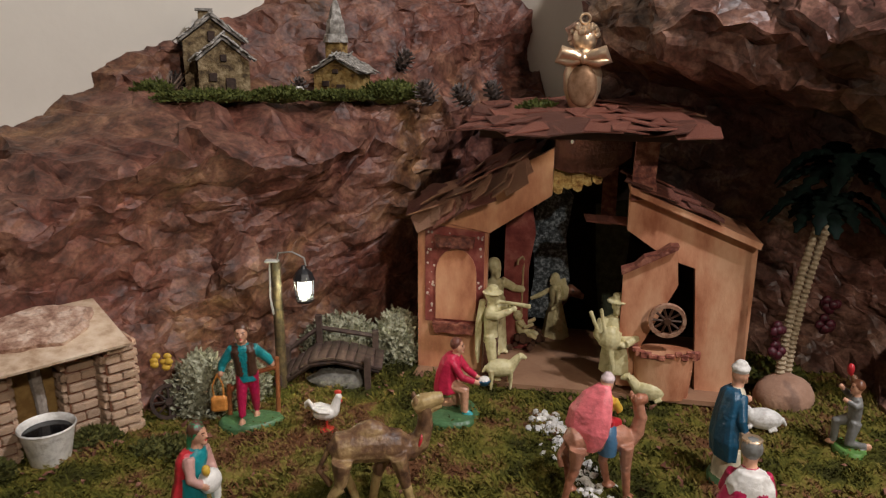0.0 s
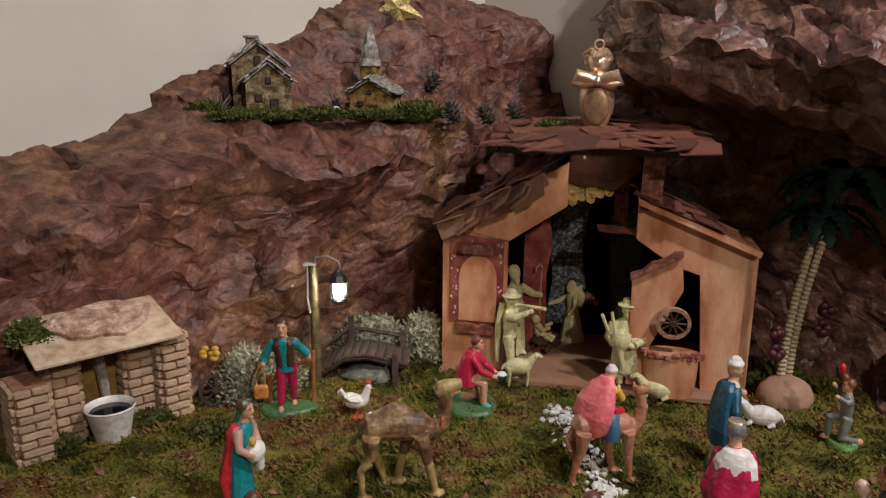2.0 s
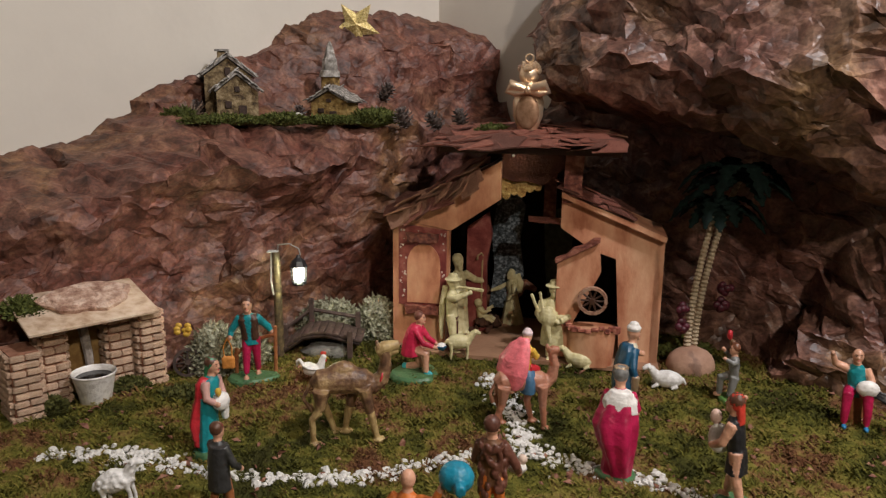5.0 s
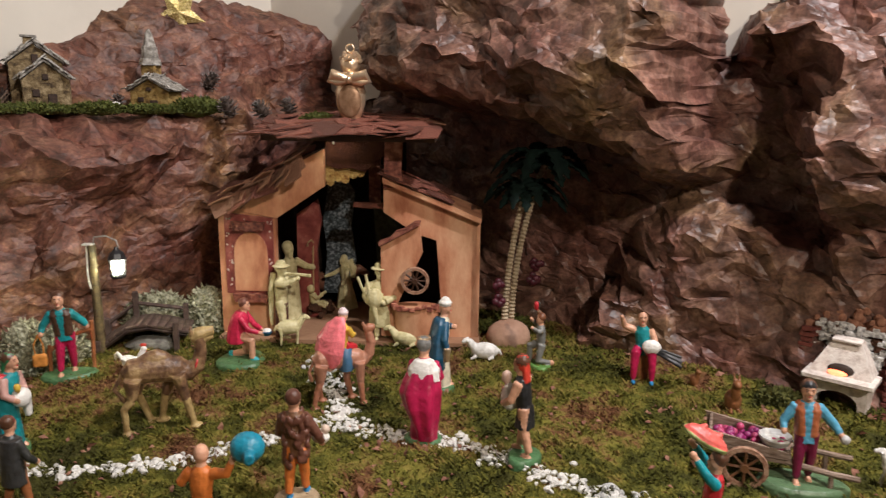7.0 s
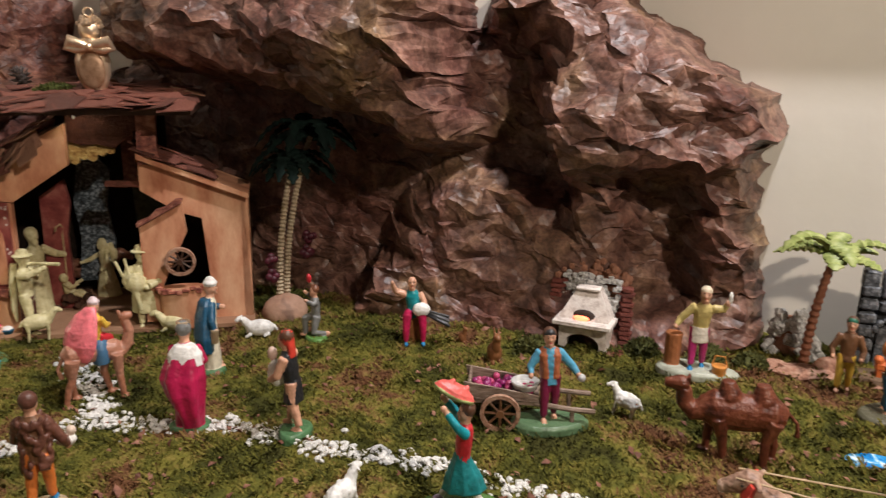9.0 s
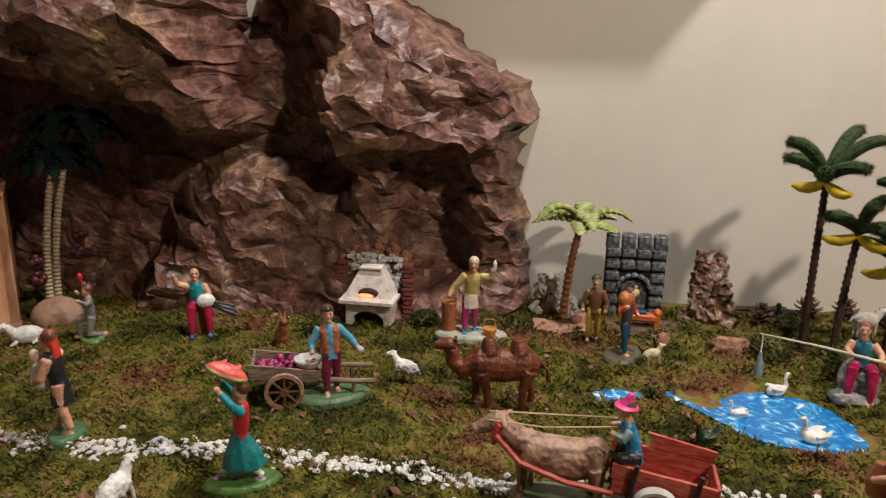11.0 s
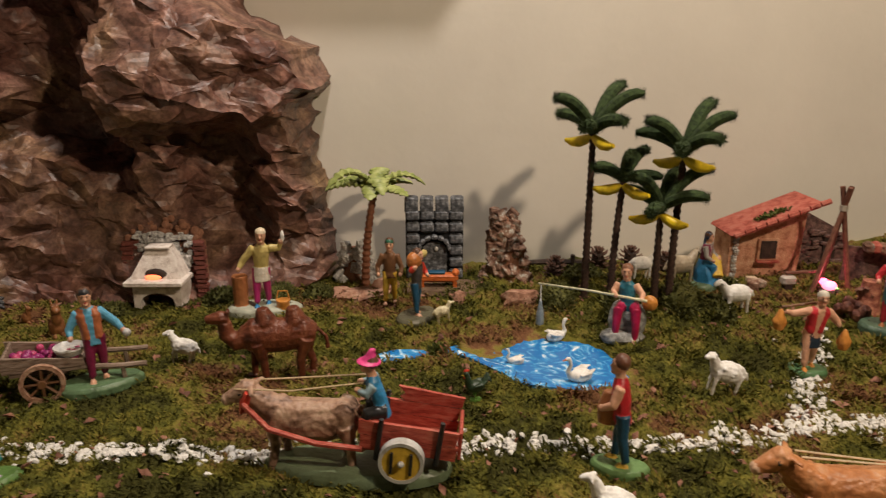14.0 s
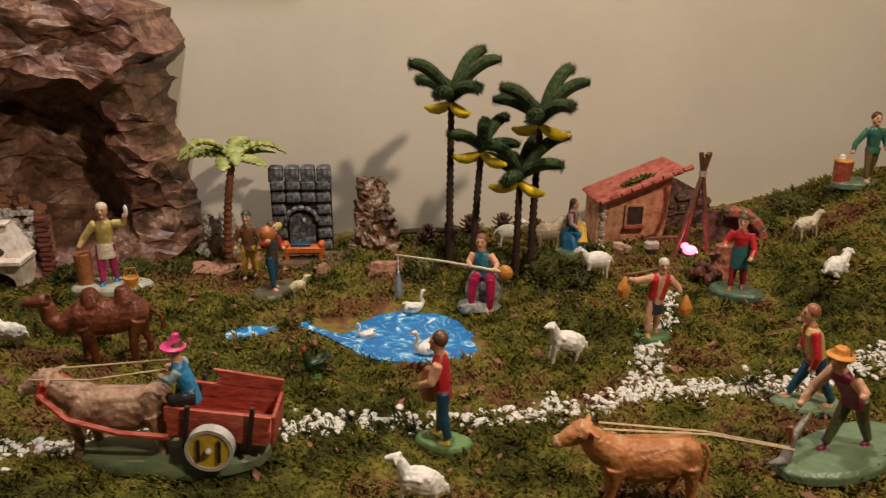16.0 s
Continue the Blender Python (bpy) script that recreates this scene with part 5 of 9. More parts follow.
def rod_extra(k, H):
    S = Matrix.Diagonal((0.86 * H, 0.86 * H, 0.96 * H, 1))
    k.tube([(0.25, -0.2, 0.56), (-0.5, -0.16, 0.60), (-1.22, -0.1, 0.60)], [0.022, 0.018, 0.014], paint(0.6, 0.56, 0.36), S, 7)
    k.tube([(-1.18, -0.1, 0.60), (-1.18, -0.1, 0.38)], 0.012, WHITE, S, 6)
    k.loft([(0.06, 0.06, 0.06, -1.18, -0.1), (0.2, 0.055, 0.055, -1.18, -0.1), (0.40, 0.012, 0.012, -1.18, -0.1)], paint(0.22, 0.26, 0.28), S, 10)
    k.ball((0.27, 0.05, 0.46), (0.11, 0.08, 0.10), HONEY, S, 10, 7)


figurine(pose(1.098, 0.046, 0.053, 0, 0, -68), "seated angler figurine in teal vest and red trousers with a rod", 0.106, base=None, style="sit", top=paint(0.03, 0.17, 0.24), bottom=CRIMSON, sleeve=SKIN, hair=paint(0.2, 0.09, 0.05), grips=((-0.16, -0.18, 0.58), (0.18, -0.18, 0.57)), extra=rod_extra)


def sack_extra(k, H):
    S = Matrix.Diagonal((0.86 * H, 0.86 * H, 0.96 * H, 1))
    k.loft([(0.36, 0.07, 0.09, -0.05, -0.15), (0.5, 0.09, 0.10, -0.05, -0.16), (0.66, 0.05, 0.06, -0.05, -0.14)], LEATHER, S)


figurine(on(0.836, -0.088, -158), "boy figurine in red shirt, blue trousers and yellow boots", 0.105, disc=(0.015, 0.026), base=paint(0.12, 0.22, 0.08), top=RED, bottom=NAVY, shoes=YELLOW, hair=paint(0.12, 0.05, 0.03), sleeve=SKIN, grips=((-0.12, -0.18, 0.52), (0.08, -0.2, 0.55)), extra=sack_extra, stride=0.06)


def yoke_extra(k, H):
    S = Matrix.Diagonal((0.86 * H, 0.86 * H, 0.96 * H, 1))
    k.tube([(-0.42, 0.03, 0.76), (0.0, 0.07, 0.82), (0.40, 0.02, 0.60)], 0.02, BROWN, S, 7)
    for x, z in ((-0.42, 0.48), (0.42, 0.26)):
        k.loft([(z, 0.06, 0.06, x, 0.02), (z + 0.1, 0.10, 0.08, x, 0.02), (z + 0.2, 0.05, 0.05, x, 0.02), (z + 0.26, 0.02, 0.02, x, 0.02)], HONEY, S, 10)


figurine(on(1.147, -0.150, -55), "figurine in a red vest and dark shorts with a carrying yoke", 0.097, style="bare", top=SKIN, vest=RED, bottom=paint(0.02, 0.035, 0.06), sleeve=SKIN, shoes=HONEY, hair=None, hat="cap", hatmat=paint(0.62, 0.58, 0.5), grips=((-0.36, -0.02, 0.72), (0.32, -0.02, 0.58)), extra=yoke_extra)


def apron_extra(k, H):
    S = Matrix.Diagonal((0.86 * H, 0.86 * H, 0.96 * H, 1))
    k.loft([(0.3, 0.125, 0.10, 0, -0.02), (0.6, 0.122, 0.09, 0, -0.015), (0.74, 0.11, 0.085, 0, -0.01)], paint(0.03, 0.13, 0.14), S)
    k.ball((0.16, -0.18, 0.46), (0.07, 0.05, 0.05), OLIVE, S, 8, 6)


figurine(on(1.312, -0.195, -82, 0.004), "craftsman figurine in dark green apron and red trousers", 0.104, disc=(0.034, 0.024), base=paint(0.07, 0.12, 0.08), top=RED, bottom=paint(0.30, 0.02, 0.03), shoes=LEATHER, hat="cap", hatmat=OLIVE, grips=((-0.2, -0.14, 0.58), (0.15, -0.2, 0.48)), extra=apron_extra)


def plough_extra(k, H):
    S = Matrix.Diagonal((0.86 * H, 0.86 * H, 0.96 * H, 1))
    k.tube([(-0.16, -0.40, 0.36), (-0.12, -0.62, 0.22), (-0.10, -0.72, 0.02)], [0.03, 0.04, 0.06], paint(0.2, 0.19, 0.17), S, 7)
    k.tube([(-0.10, -0.70, 0.03), (-0.10, -0.92, 0.05)], [0.06, 0.02], GREY, S, 7, 0.6)
    k.tube([(-0.11, -0.66, 0.14), (-0.11, -0.70, 0.34)], 0.025, LEATHER, S, 7)


figurine(on(1.030, -0.366, -116, 0.002), "ploughman figurine in maroon vest and yellow hat", 0.104, base=paint(0.13, 0.20, 0.12), disc=(0.030, 0.072), top=MAROON, bottom=OLIVE, sleeve=SKIN, shoes=MAROON, hair=HAIR, hat="brim", hatmat=HONEY, grips=((-0.20, -0.52, 0.46), (0.22, -0.30, 0.66)), lean=(0.0, -0.30), stride=0.22, extra=plough_extra)
figurine(on(1.098, -0.325, -152, 0.002), "boy figurine in yellow vest, red sleeves and blue trousers", 0.104, base=paint(0.13, 0.20, 0.12), disc=(0.018, 0.034), top=RED, vest=BUTTER, bottom=NAVY, hair=paint(0.3, 0.13, 0.06), grips=((-0.2, -0.12, 0.5), (0.16, -0.1, 0.42)), stride=0.20, lean=(0.0, -0.12))


def spindle_extra(k, H):
    S = Matrix.Diagonal((0.86 * H, 0.86 * H, 0.96 * H, 1))
    k.tube([(-0.1, -0.3, 0.16), (0.16, -0.12, 0.44)], [0.10, 0.12], YELLOW, S, 9, 0.5)
    k.loft([(0.0, 0.22, 0.26, 0, -0.08), (0.2, 0.2, 0.2, 0, -0.02), (0.4, 0.12, 0.1, 0, 0.02)], BLUE, S, 14, 0.05)


figurine(on(1.312, 0.040, 5, 0.004), "seated woman figurine in blue headscarf with a yellow cloth", 0.088, style="kneel", base=paint(0.13, 0.20, 0.12), disc=(0.03, 0.02), top=paint(0.34, 0.32, 0.3), bottom=BLUE, vest=MAROON, hat="scarf", hatmat=paint(0.03, 0.06, 0.12), grips=((-0.14, -0.2, 0.42), (0.12, -0.22, 0.42)), extra=spindle_extra)


def pail_extra(k, H):
    S = Matrix.Diagonal((0.86 * H, 0.86 * H, 0.96 * H, 1))
    k.loft([(0.0, 0.13, 0.13, -0.42, 0), (0.30, 0.15, 0.15, -0.42, 0)], paint(0.34, 0.08, 0.05), S, 12)
    k.loft([(0.30, 0.155, 0.155, -0.42, 0), (0.33, 0.14, 0.14, -0.42, 0)], HONEY, S, 12)
    k.ball((-0.46, 0, 0.36), (0.05, 0.05, 0.05), WHITE, S, 8, 5)


figurine(HILL_BUCKET, "figurine in green shirt beside a reddish brown tub", 0.108, base=paint(0.10, 0.16, 0.10), disc=(0.055, 0.022), top=paint(0.04, 0.16, 0.11), bottom=paint(0.13, 0.09, 0.04), hair=HAIR, grips=((-0.36, -0.06, 0.44), (0.16, -0.1, 0.5)), extra=pail_extra, lean=(-0.06, -0.05))


# ---- animals along the way ----
camel(on(-0.042, 0.606, 14), "mottled brown toy dromedary with a red collar", 0.116, material("dromedary_coat", [(0.060, 0.030, 0.019), (0.18, 0.10, 0.052), (0.38, 0.26, 0.12)], 0.40, 0.018, 0.0006, 0.003), material("dromedary_leg", [(0.26, 0.17, 0.07), (0.52, 0.39, 0.17)], 0.42, 0.012), 1, collar=RED)
camel(on(0.748, 0.277, 140), "dark red brown two-humped toy camel", 0.086, material("red_camel_coat", [(0.055, 0.015, 0.008), (0.125, 0.033, 0.015), (0.18, 0.058, 0.028)], 0.4, 0.012, 0.0012, 0.004), paint(0.13, 0.035, 0.018), 2)
LAMBWHITE = paint(0.74, 0.73, 0.70, 0.5)
bird(on(-0.117, 0.749, 10), "white toy rooster with a red comb on a red foot", 0.040, WHITE, REDHAT, REDHAT, 0.42)
bird(on(0.855, 0.089, 150), "small dark green toy rooster", 0.030, paint(0.02, 0.04, 0.02), REDHAT, paint(0.12, 0.3, 0.05), 0.5)
sheep(on(0.074, 0.868, 8, 0.003), "cream plastic toy sheep standing", 0.052, CREAM, seed=2, woolly=False)
sheep(on(0.250, 0.846, 172, 0.003), "cream plastic toy sheep lying down", 0.056, CREAM, True, seed=3, woolly=False)
sheep(on(0.360, 0.786, 168), "white toy lamb lying in the moss", 0.056, LAMBWHITE, True, 20, seed=4, woolly=False)
sheep(on(-0.227, 0.446, 10), "white toy sheep standing in the moss", 0.056, LAMBWHITE, seed=5)
sheep(on(0.693, 0.392, 128), "white toy lamb standing on the slope", 0.048, LAMBWHITE, head=20, seed=6)
sheep(on(0.359, 0.330, 30), "white toy sheep beside the pebble path", 0.054, LAMBWHITE, seed=7)
sheep(on(0.975, 0.240, -35, 0.006), "cream toy sheep beside the sack carrier", 0.034, paint(0.56, 0.5, 0.32), seed=8)
sheep(on(1.027, -0.100, 132), "white toy sheep with its head raised", 0.058, LAMBWHITE, head=25, seed=9)
sheep(on(0.757, -0.120, 122), "white toy sheep near the yellow boots", 0.056, LAMBWHITE, seed=10)
sheep(on(1.258, -0.028, 140), "white toy dog leaping forward", 0.056, LAMBWHITE, seed=11, woolly=False, name="toy_dog", category="toy dog")
sheep(on(1.245, 0.105, -40), "white toy sheep behind the palms", 0.048, LAMBWHITE, seed=12, woolly=False)
sheep(on(1.285, 0.065, -30), "grey and tan spotted toy goat", 0.062, paint(0.34, 0.28, 0.2), seed=13, woolly=False, name="toy_goat", category="toy goat")
sheep(HILL_SHEEP_A, "white toy sheep on the mossy slope", 0.050, paint(0.56, 0.5, 0.4), seed=14)
sheep(HILL_SHEEP_B, "white toy sheep lying on the mossy slope", 0.056, LAMBWHITE, True, seed=15)
for x, y, h, rz in ((0.621, 0.664, 0.028, -60), (0.628, 0.578, 0.050, -100)):
    k = Kit()
    fur = paint(0.22, 0.09, 0.035)
    S = Matrix.Scale(h, 4)
    k.ball((0, 0, 0.28), (0.24, 0.2, 0.29), fur, S)
    k.ball((0.14, 0, 0.55), (0.13, 0.12, 0.26), fur, S)
    k.ball((0.2, 0, 0.76), (0.14, 0.11, 0.11), fur, S)
    for s in (-1, 1):
        k.tube([(0.15, 0.05 * s, 0.82), (0.08, 0.07 * s, 1.02)], [0.045, 0.02], fur, S, 6)
        k.ball((0.2, 0.1 * s, 0.07), (0.13, 0.06, 0.07), fur, S, 7, 5)
    tagged(melt(k, 0.0008, 0.0003, 2).done("toy_rabbit", on(x, y, rz)), "brown toy rabbit sitting upright", "toy rabbit", "toy animals")
for x, y, L, rz in ((1.046, 0.116, 0.036, -20), (0.958, 0.112, 0.026, 130), (0.972, 0.034, 0.040, 150)):
    bird(pose(x, y, 0.0455, 0, 0, rz), "white toy swan floating on the blue pond", L, WHITE, ORANGE, WHITE, swan=True, name="toy_swan", category="toy swan")

OXHIDE = material("ox_hide", [(0.10, 0.05, 0.03), (0.33, 0.20, 0.135), (0.42, 0.29, 0.20)], 0.5, 0.018, 0.0005, 0.003)
CALFHIDE = material("calf_hide", [(0.30, 0.11, 0.04), (0.45, 0.185, 0.07), (0.57, 0.31, 0.16)], 0.40, 0.03, 0.0005, 0.003)
OXWAY = 129.0
ox(on(0.659, 0.114, OXWAY, 0.006), "pale brown toy ox harnessed to a red wagon", 0.064, OXHIDE, paint(0.50, 0.34, 0.25), base=(0.082, 0.030, paint(0.14, 0.185, 0.105), -0.046))
ox(on(0.868, -0.250, 130), "tan toy calf pulling a plough by a rope", 0.061, CALFHIDE, paint(0.56, 0.36, 0.24), name="toy_calf")
ox(pose(0.135, 1.064, 0.056, 0, 0, -9), "dark brown toy ox standing at the back of the stable", 0.058, paint(0.20, 0.09, 0.055), paint(0.32, 0.18, 0.12))


# ---- the stable ----
STABLE = Matrix.Translation((-0.031, 0.920, 0.050)) @ Matrix.Rotation(math.atan2(-0.060, 0.387), 4, "Z")
stable = holder("stable", STABLE, "open wooden stable with red bark roof and painted panels", "stable")


def part(name, kit, parent, at=None, label="", smooth=True):
    ob = kit.done(name, at, parent, smooth)
    return tagged(ob, label)


def ragged(x0, x1, z, rnd, n=7, amp=0.006):
    return [(x0 + (x1 - x0) * i / n, z + rnd.uniform(-amp, amp)) for i in range(n + 1)]


rnd = random.Random(8)
part("side_wall", Kit().slab([(0, 0), (0.086, 0), (0.088, 0.187), (0.0, 0.203)], 0, 0.012, HUTWOOD), stable, smooth=False)
arch = [(0.024, 0.075)] + [(0.0495 + 0.0255 * math.cos(a), 0.135 + 0.032 * math.sin(a)) for a in np.linspace(math.pi, 0, 11)] + [(0.075, 0.075)]
outer = [(0.010, 0.07), (0.010, 0.196), (0.084, 0.188), (0.084, 0.07)]
part("painted_panel", Kit().slab(outer, -0.003, -0.0002, HUTRED), stable, label="dark red panel speckled with white", smooth=False)
part("blind_arch", Kit().slab(arch, -0.006, -0.0032, HUTWOOD), stable, smooth=False)
speck = Kit()
for i in range(46):
    s = rnd.choice((0, 1, 2))
    x, z = ((rnd.uniform(0.012, 0.022), rnd.uniform(0.08, 0.19)) if s == 0 else (rnd.uniform(0.077, 0.083), rnd.uniform(0.08, 0.185)) if s == 1 else (rnd.uniform(0.012, 0.083), rnd.uniform(0.172, 0.187)))
    q = rnd.uniform(0.0006, 0.0018)
    speck.ball((x, -0.0032, z), (q, 0.0006, q * 1.2), paint(0.6, 0.5, 0.46), None, 6, 4)
tagged(part("paint_flecks", speck, stable), kind="stuff")
for z, w in ((0.176, 0.05), (0.064, 0.054)):
    k = Kit()
    top = ragged(0.048 - w / 2, 0.048 + w / 2, z + 0.007, rnd, 9, 0.0015)
    k.slab(top + list(reversed(ragged(0.052 - w / 2, 0.046 + w / 2, z - 0.006, rnd, 7, 0.002))), -0.014, -0.0035, BARK)
    part("bark_strip", k, stable, smooth=False)
part("gable_beam", Kit().slab([(0.0, 0.2035), (0.163, 0.293), (0.163, 0.237), (0.09, 0.188)], -0.001, 0.014, HUTWOOD), stable, smooth=False)
part("beam", Kit().box((0.231, 0.066, 0.250), (0.018, 0.010, 0.100), BARK), stable, smooth=False)
part("header_board", Kit().slab([(0.163, 0.268), (0.163, 0.306), (0.252, 0.306), (0.252, 0.284), (0.222, 0.258), (0.200, 0.264), (0.182, 0.262)], 0.0145, 0.0175, material("old_header", [(0.028, 0.011, 0.008), (0.060, 0.025, 0.016)], 0.9, 0.012, 0.001, spec=0.05)), stable, smooth=False)
part("post", Kit().slab([(0.253, 0.236), (0.255, 0.306), (0.281, 0.306), (0.279, 0.262), (0.283, 0.240)], -0.006, 0.006, BARK), stable, smooth=False)
part("side_wall", Kit().slab([(0.252, 0.244), (0.392, 0.188), (0.398, 0.006), (0.344, 0.006), (0.332, 0.158), (0.300, 0.168), (0.252, 0.200)], 0.0, 0.012, HUTWOOD), stable, smooth=False)
part("wing_wall", Kit().slab([(0.250, 0.152), (0.308, 0.184), (0.312, 0.142), (0.276, 0.066), (0.270, 0.012), (0.250, 0.012)], -0.020, -0.010, HUTWOOD), stable, smooth=False)
part("bark_strip", Kit().slab([(0.248, 0.1525), (0.308, 0.1855), (0.309, 0.190), (0.300, 0.1895), (0.286, 0.179), (0.272, 0.1745), (0.262, 0.164), (0.247, 0.1585)], -0.027, -0.008, BARK), stable, smooth=False)
part("roof_edge", Kit().slab([(0.252, 0.2455), (0.398, 0.187), (0.400, 0.194), (0.252, 0.2535)], -0.012, 0.10, HUTWOOD), stable, smooth=False)
part("wing_side", Kit().box((0.392, 0.05, 0.095), (0.012, 0.10, 0.185), HUTWOOD), stable, smooth=False)
part("wing_side", Kit().box((0.006, 0.065, 0.10), (0.012, 0.10, 0.19), HUTWOOD), stable, smooth=False)
k = Kit()
k.loft([(0.004, 0.031, 0.016, 0.303, -0.020), (0.03, 0.033, 0.018, 0.303, -0.020), (0.062, 0.0345, 0.019, 0.303, -0.020)], HUTWOOD, None, 18)
part("basin", k, stable)
k = Kit()
for i in range(12):
    a = math.pi * (1.02 + 0.96 * i / 11)
    k.box((0.303 + 0.0345 * math.cos(a), -0.020 + 0.020 * math.sin(a), 0.0615 + rnd.uniform(-0.003, 0.004)), (rnd.uniform(0.008, 0.014), 0.004, rnd.uniform(0.005, 0.011)), BARK, None, 0.001)
part("basin_rim", k, stable)
k = Kit()
k.slab([(0.002, -0.0)] + [(0.36, 0.0), (0.40, 0.004), (0.0, 0.004)], 0.0, 0.17, HUTWOOD)
k.box((0.20, 0.085, 0.003), (0.40, 0.23, 0.006), material("stable_floor", [(0.26, 0.14, 0.08), (0.36, 0.21, 0.125)], 0.55, 0.05, 0.0006, 0.008))
part("floor_board", k, stable, smooth=False)
# Near-black colour stands in for the deep shade inside the stable
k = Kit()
k.slab([(0.01, 0), (0.39, 0), (0.39, 0.175), (0.27, 0.215), (0.27, 0.30), (0.12, 0.30), (0.01, 0.20)], 0.180, 0.190, material("shaded_stable_back", [(0.008, 0.006, 0.005), (0.026, 0.018, 0.013)], 0.95, 0.03, spec=0.05))
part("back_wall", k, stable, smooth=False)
GLITTER = material("grey_glitter", [(0.012, 0.016, 0.018), (0.06, 0.075, 0.085), (0.30, 0.34, 0.37)], 0.4, 0.004, 0.001, 0.003)
part("back_panel", Kit().slab([(0.128, 0.03), (0.136, 0.10), (0.130, 0.16), (0.140, 0.222), (0.166, 0.236), (0.186, 0.21), (0.178, 0.15), (0.186, 0.09), (0.172, 0.03)], 0.150, 0.158, GLITTER), stable, label="grey glittering panel", smooth=False)
part("back_panel", Kit().slab([(0.098, 0.006), (0.100, 0.18), (0.134, 0.205), (0.140, 0.17), (0.132, 0.12), (0.134, 0.006)], 0.085, 0.095, HUTRED), stable, smooth=False)
part("back_panel", Kit().slab([(0.222, 0.10), (0.216, 0.20), (0.268, 0.21), (0.262, 0.11), (0.244, 0.02), (0.232, 0.02)], 0.150, 0.158, material("mossy_back", [(0.02, 0.028, 0.016), (0.07, 0.085, 0.05)], 0.8, 0.01, 0.002)), stable, smooth=False)
straw = material("yellow_straw", [(0.17, 0.085, 0.032), (0.38, 0.25, 0.085), (0.54, 0.42, 0.17)], 0.9, 0.008, 0.002, spec=0.08)
for i in range(5):
    x, w = 0.162 + 0.0115 * i, 0.0135
    dip = 0.236 + (0.0, 0.006, 0.004, 0.011, 0.014)[i]
    part("straw_tuft", Kit().slab([(x, 0.284 - 0.004 * i), (x + w, 0.281 - 0.004 * i), (x + w * 1.02, dip + 0.010), (x + w * 0.85, dip + 0.001), (x + w * 0.5, dip - 0.001), (x + w * 0.1, dip + 0.002), (x, dip + 0.009)], 0.020 + 0.0025 * (i % 2), 0.026 + 0.0025 * (i % 2), straw), stable, smooth=False)
part("roof_board", Kit().box((0.205, 0.065, 0.3105), (0.25, 0.20, 0.008), DARKBROWN), stable, smooth=False)


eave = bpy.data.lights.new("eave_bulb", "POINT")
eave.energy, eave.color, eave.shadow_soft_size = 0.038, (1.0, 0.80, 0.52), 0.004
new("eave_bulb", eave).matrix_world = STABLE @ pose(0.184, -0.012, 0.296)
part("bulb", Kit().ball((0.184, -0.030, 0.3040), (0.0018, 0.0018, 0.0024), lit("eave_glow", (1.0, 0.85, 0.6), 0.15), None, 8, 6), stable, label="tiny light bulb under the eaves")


PALEBARK = material("torn_pale_bark", [(0.20, 0.08, 0.05), (0.40, 0.20, 0.12), (0.52, 0.31, 0.20)], 0.7, 0.008, 0.0015, 0.004, per_object=0.3)


def shingle_mesh(seed, mat):
    r = random.Random(seed)
    out = [(-0.5, -0.4 + r.uniform(-0.14, 0.14)), (-0.3, -0.5 + r.uniform(-0.1, 0.16)), (-0.08, -0.45 + r.uniform(-0.15, 0.12)), (0.16, -0.5 + r.uniform(-0.12, 0.18)), (0.36, -0.45 + r.uniform(-0.12, 0.12)), (0.52, -0.3 + r.uniform(-0.12, 0.12)), (0.46, 0.5), (-0.46, 0.5)]
    k = Kit()
    k.slab(out, -0.05, 0.05, mat, Matrix.Rotation(math.pi / 2, 4, "X"))
    ob = k.done("shingle", None, stable, smooth=False)
    return ob


seeds = [shingle_mesh(s, BARK if s < 5 else PALEBARK) for s in range(7)]


def shingle(x, y, z, w, d, rx, ry, rz, pale=0.08):
    src = rnd.choice(seeds[5:] if rnd.random() < pale else seeds[:5])
    ob = new("shingle", src.data)
    ob.parent = stable
    ob.matrix_basis = pose(x, y, z, rx, ry, rz) @ Matrix.Diagonal((w, d, 0.017, 1))


for row in range(6):
    y = -0.045 + row * 0.040
    for i in range(11):
        x = 0.078 + 0.0232 * i + rnd.uniform(-0.006, 0.006)
        shingle(x, y, 0.316 + 0.0035 * row + 0.010 * (1 - abs(x - 0.21) / 0.14) * 0.5 + rnd.uniform(0, 0.003), rnd.uniform(0.034, 0.060), rnd.uniform(0.042, 0.060), 5 + rnd.uniform(-9, 9), rnd.uniform(-11, 11), rnd.uniform(-24, 24))
# Dark board added behind the shingles to keep light out of the stable
part("roof_board", Kit().box((0, 0, 0), (0.168, 0.185, 0.004), DARKBROWN), stable, pose(0.074, 0.094, 0.246, 0, -28.8, 0), smooth=False)
for row in range(2):
    for i in range(6):
        x = 0.016 + 0.0215 * i + rnd.uniform(-0.005, 0.005)
        shingle(x, -0.017 - 0.004 * row, 0.201 + 0.549 * x - 0.006 * row + rnd.uniform(-0.003, 0.006), rnd.uniform(0.028, 0.046), rnd.uniform(0.024, 0.036), 52 + rnd.uniform(-16, 12), -27 + rnd.uniform(-10, 10), rnd.uniform(-45, 15), 0.5)
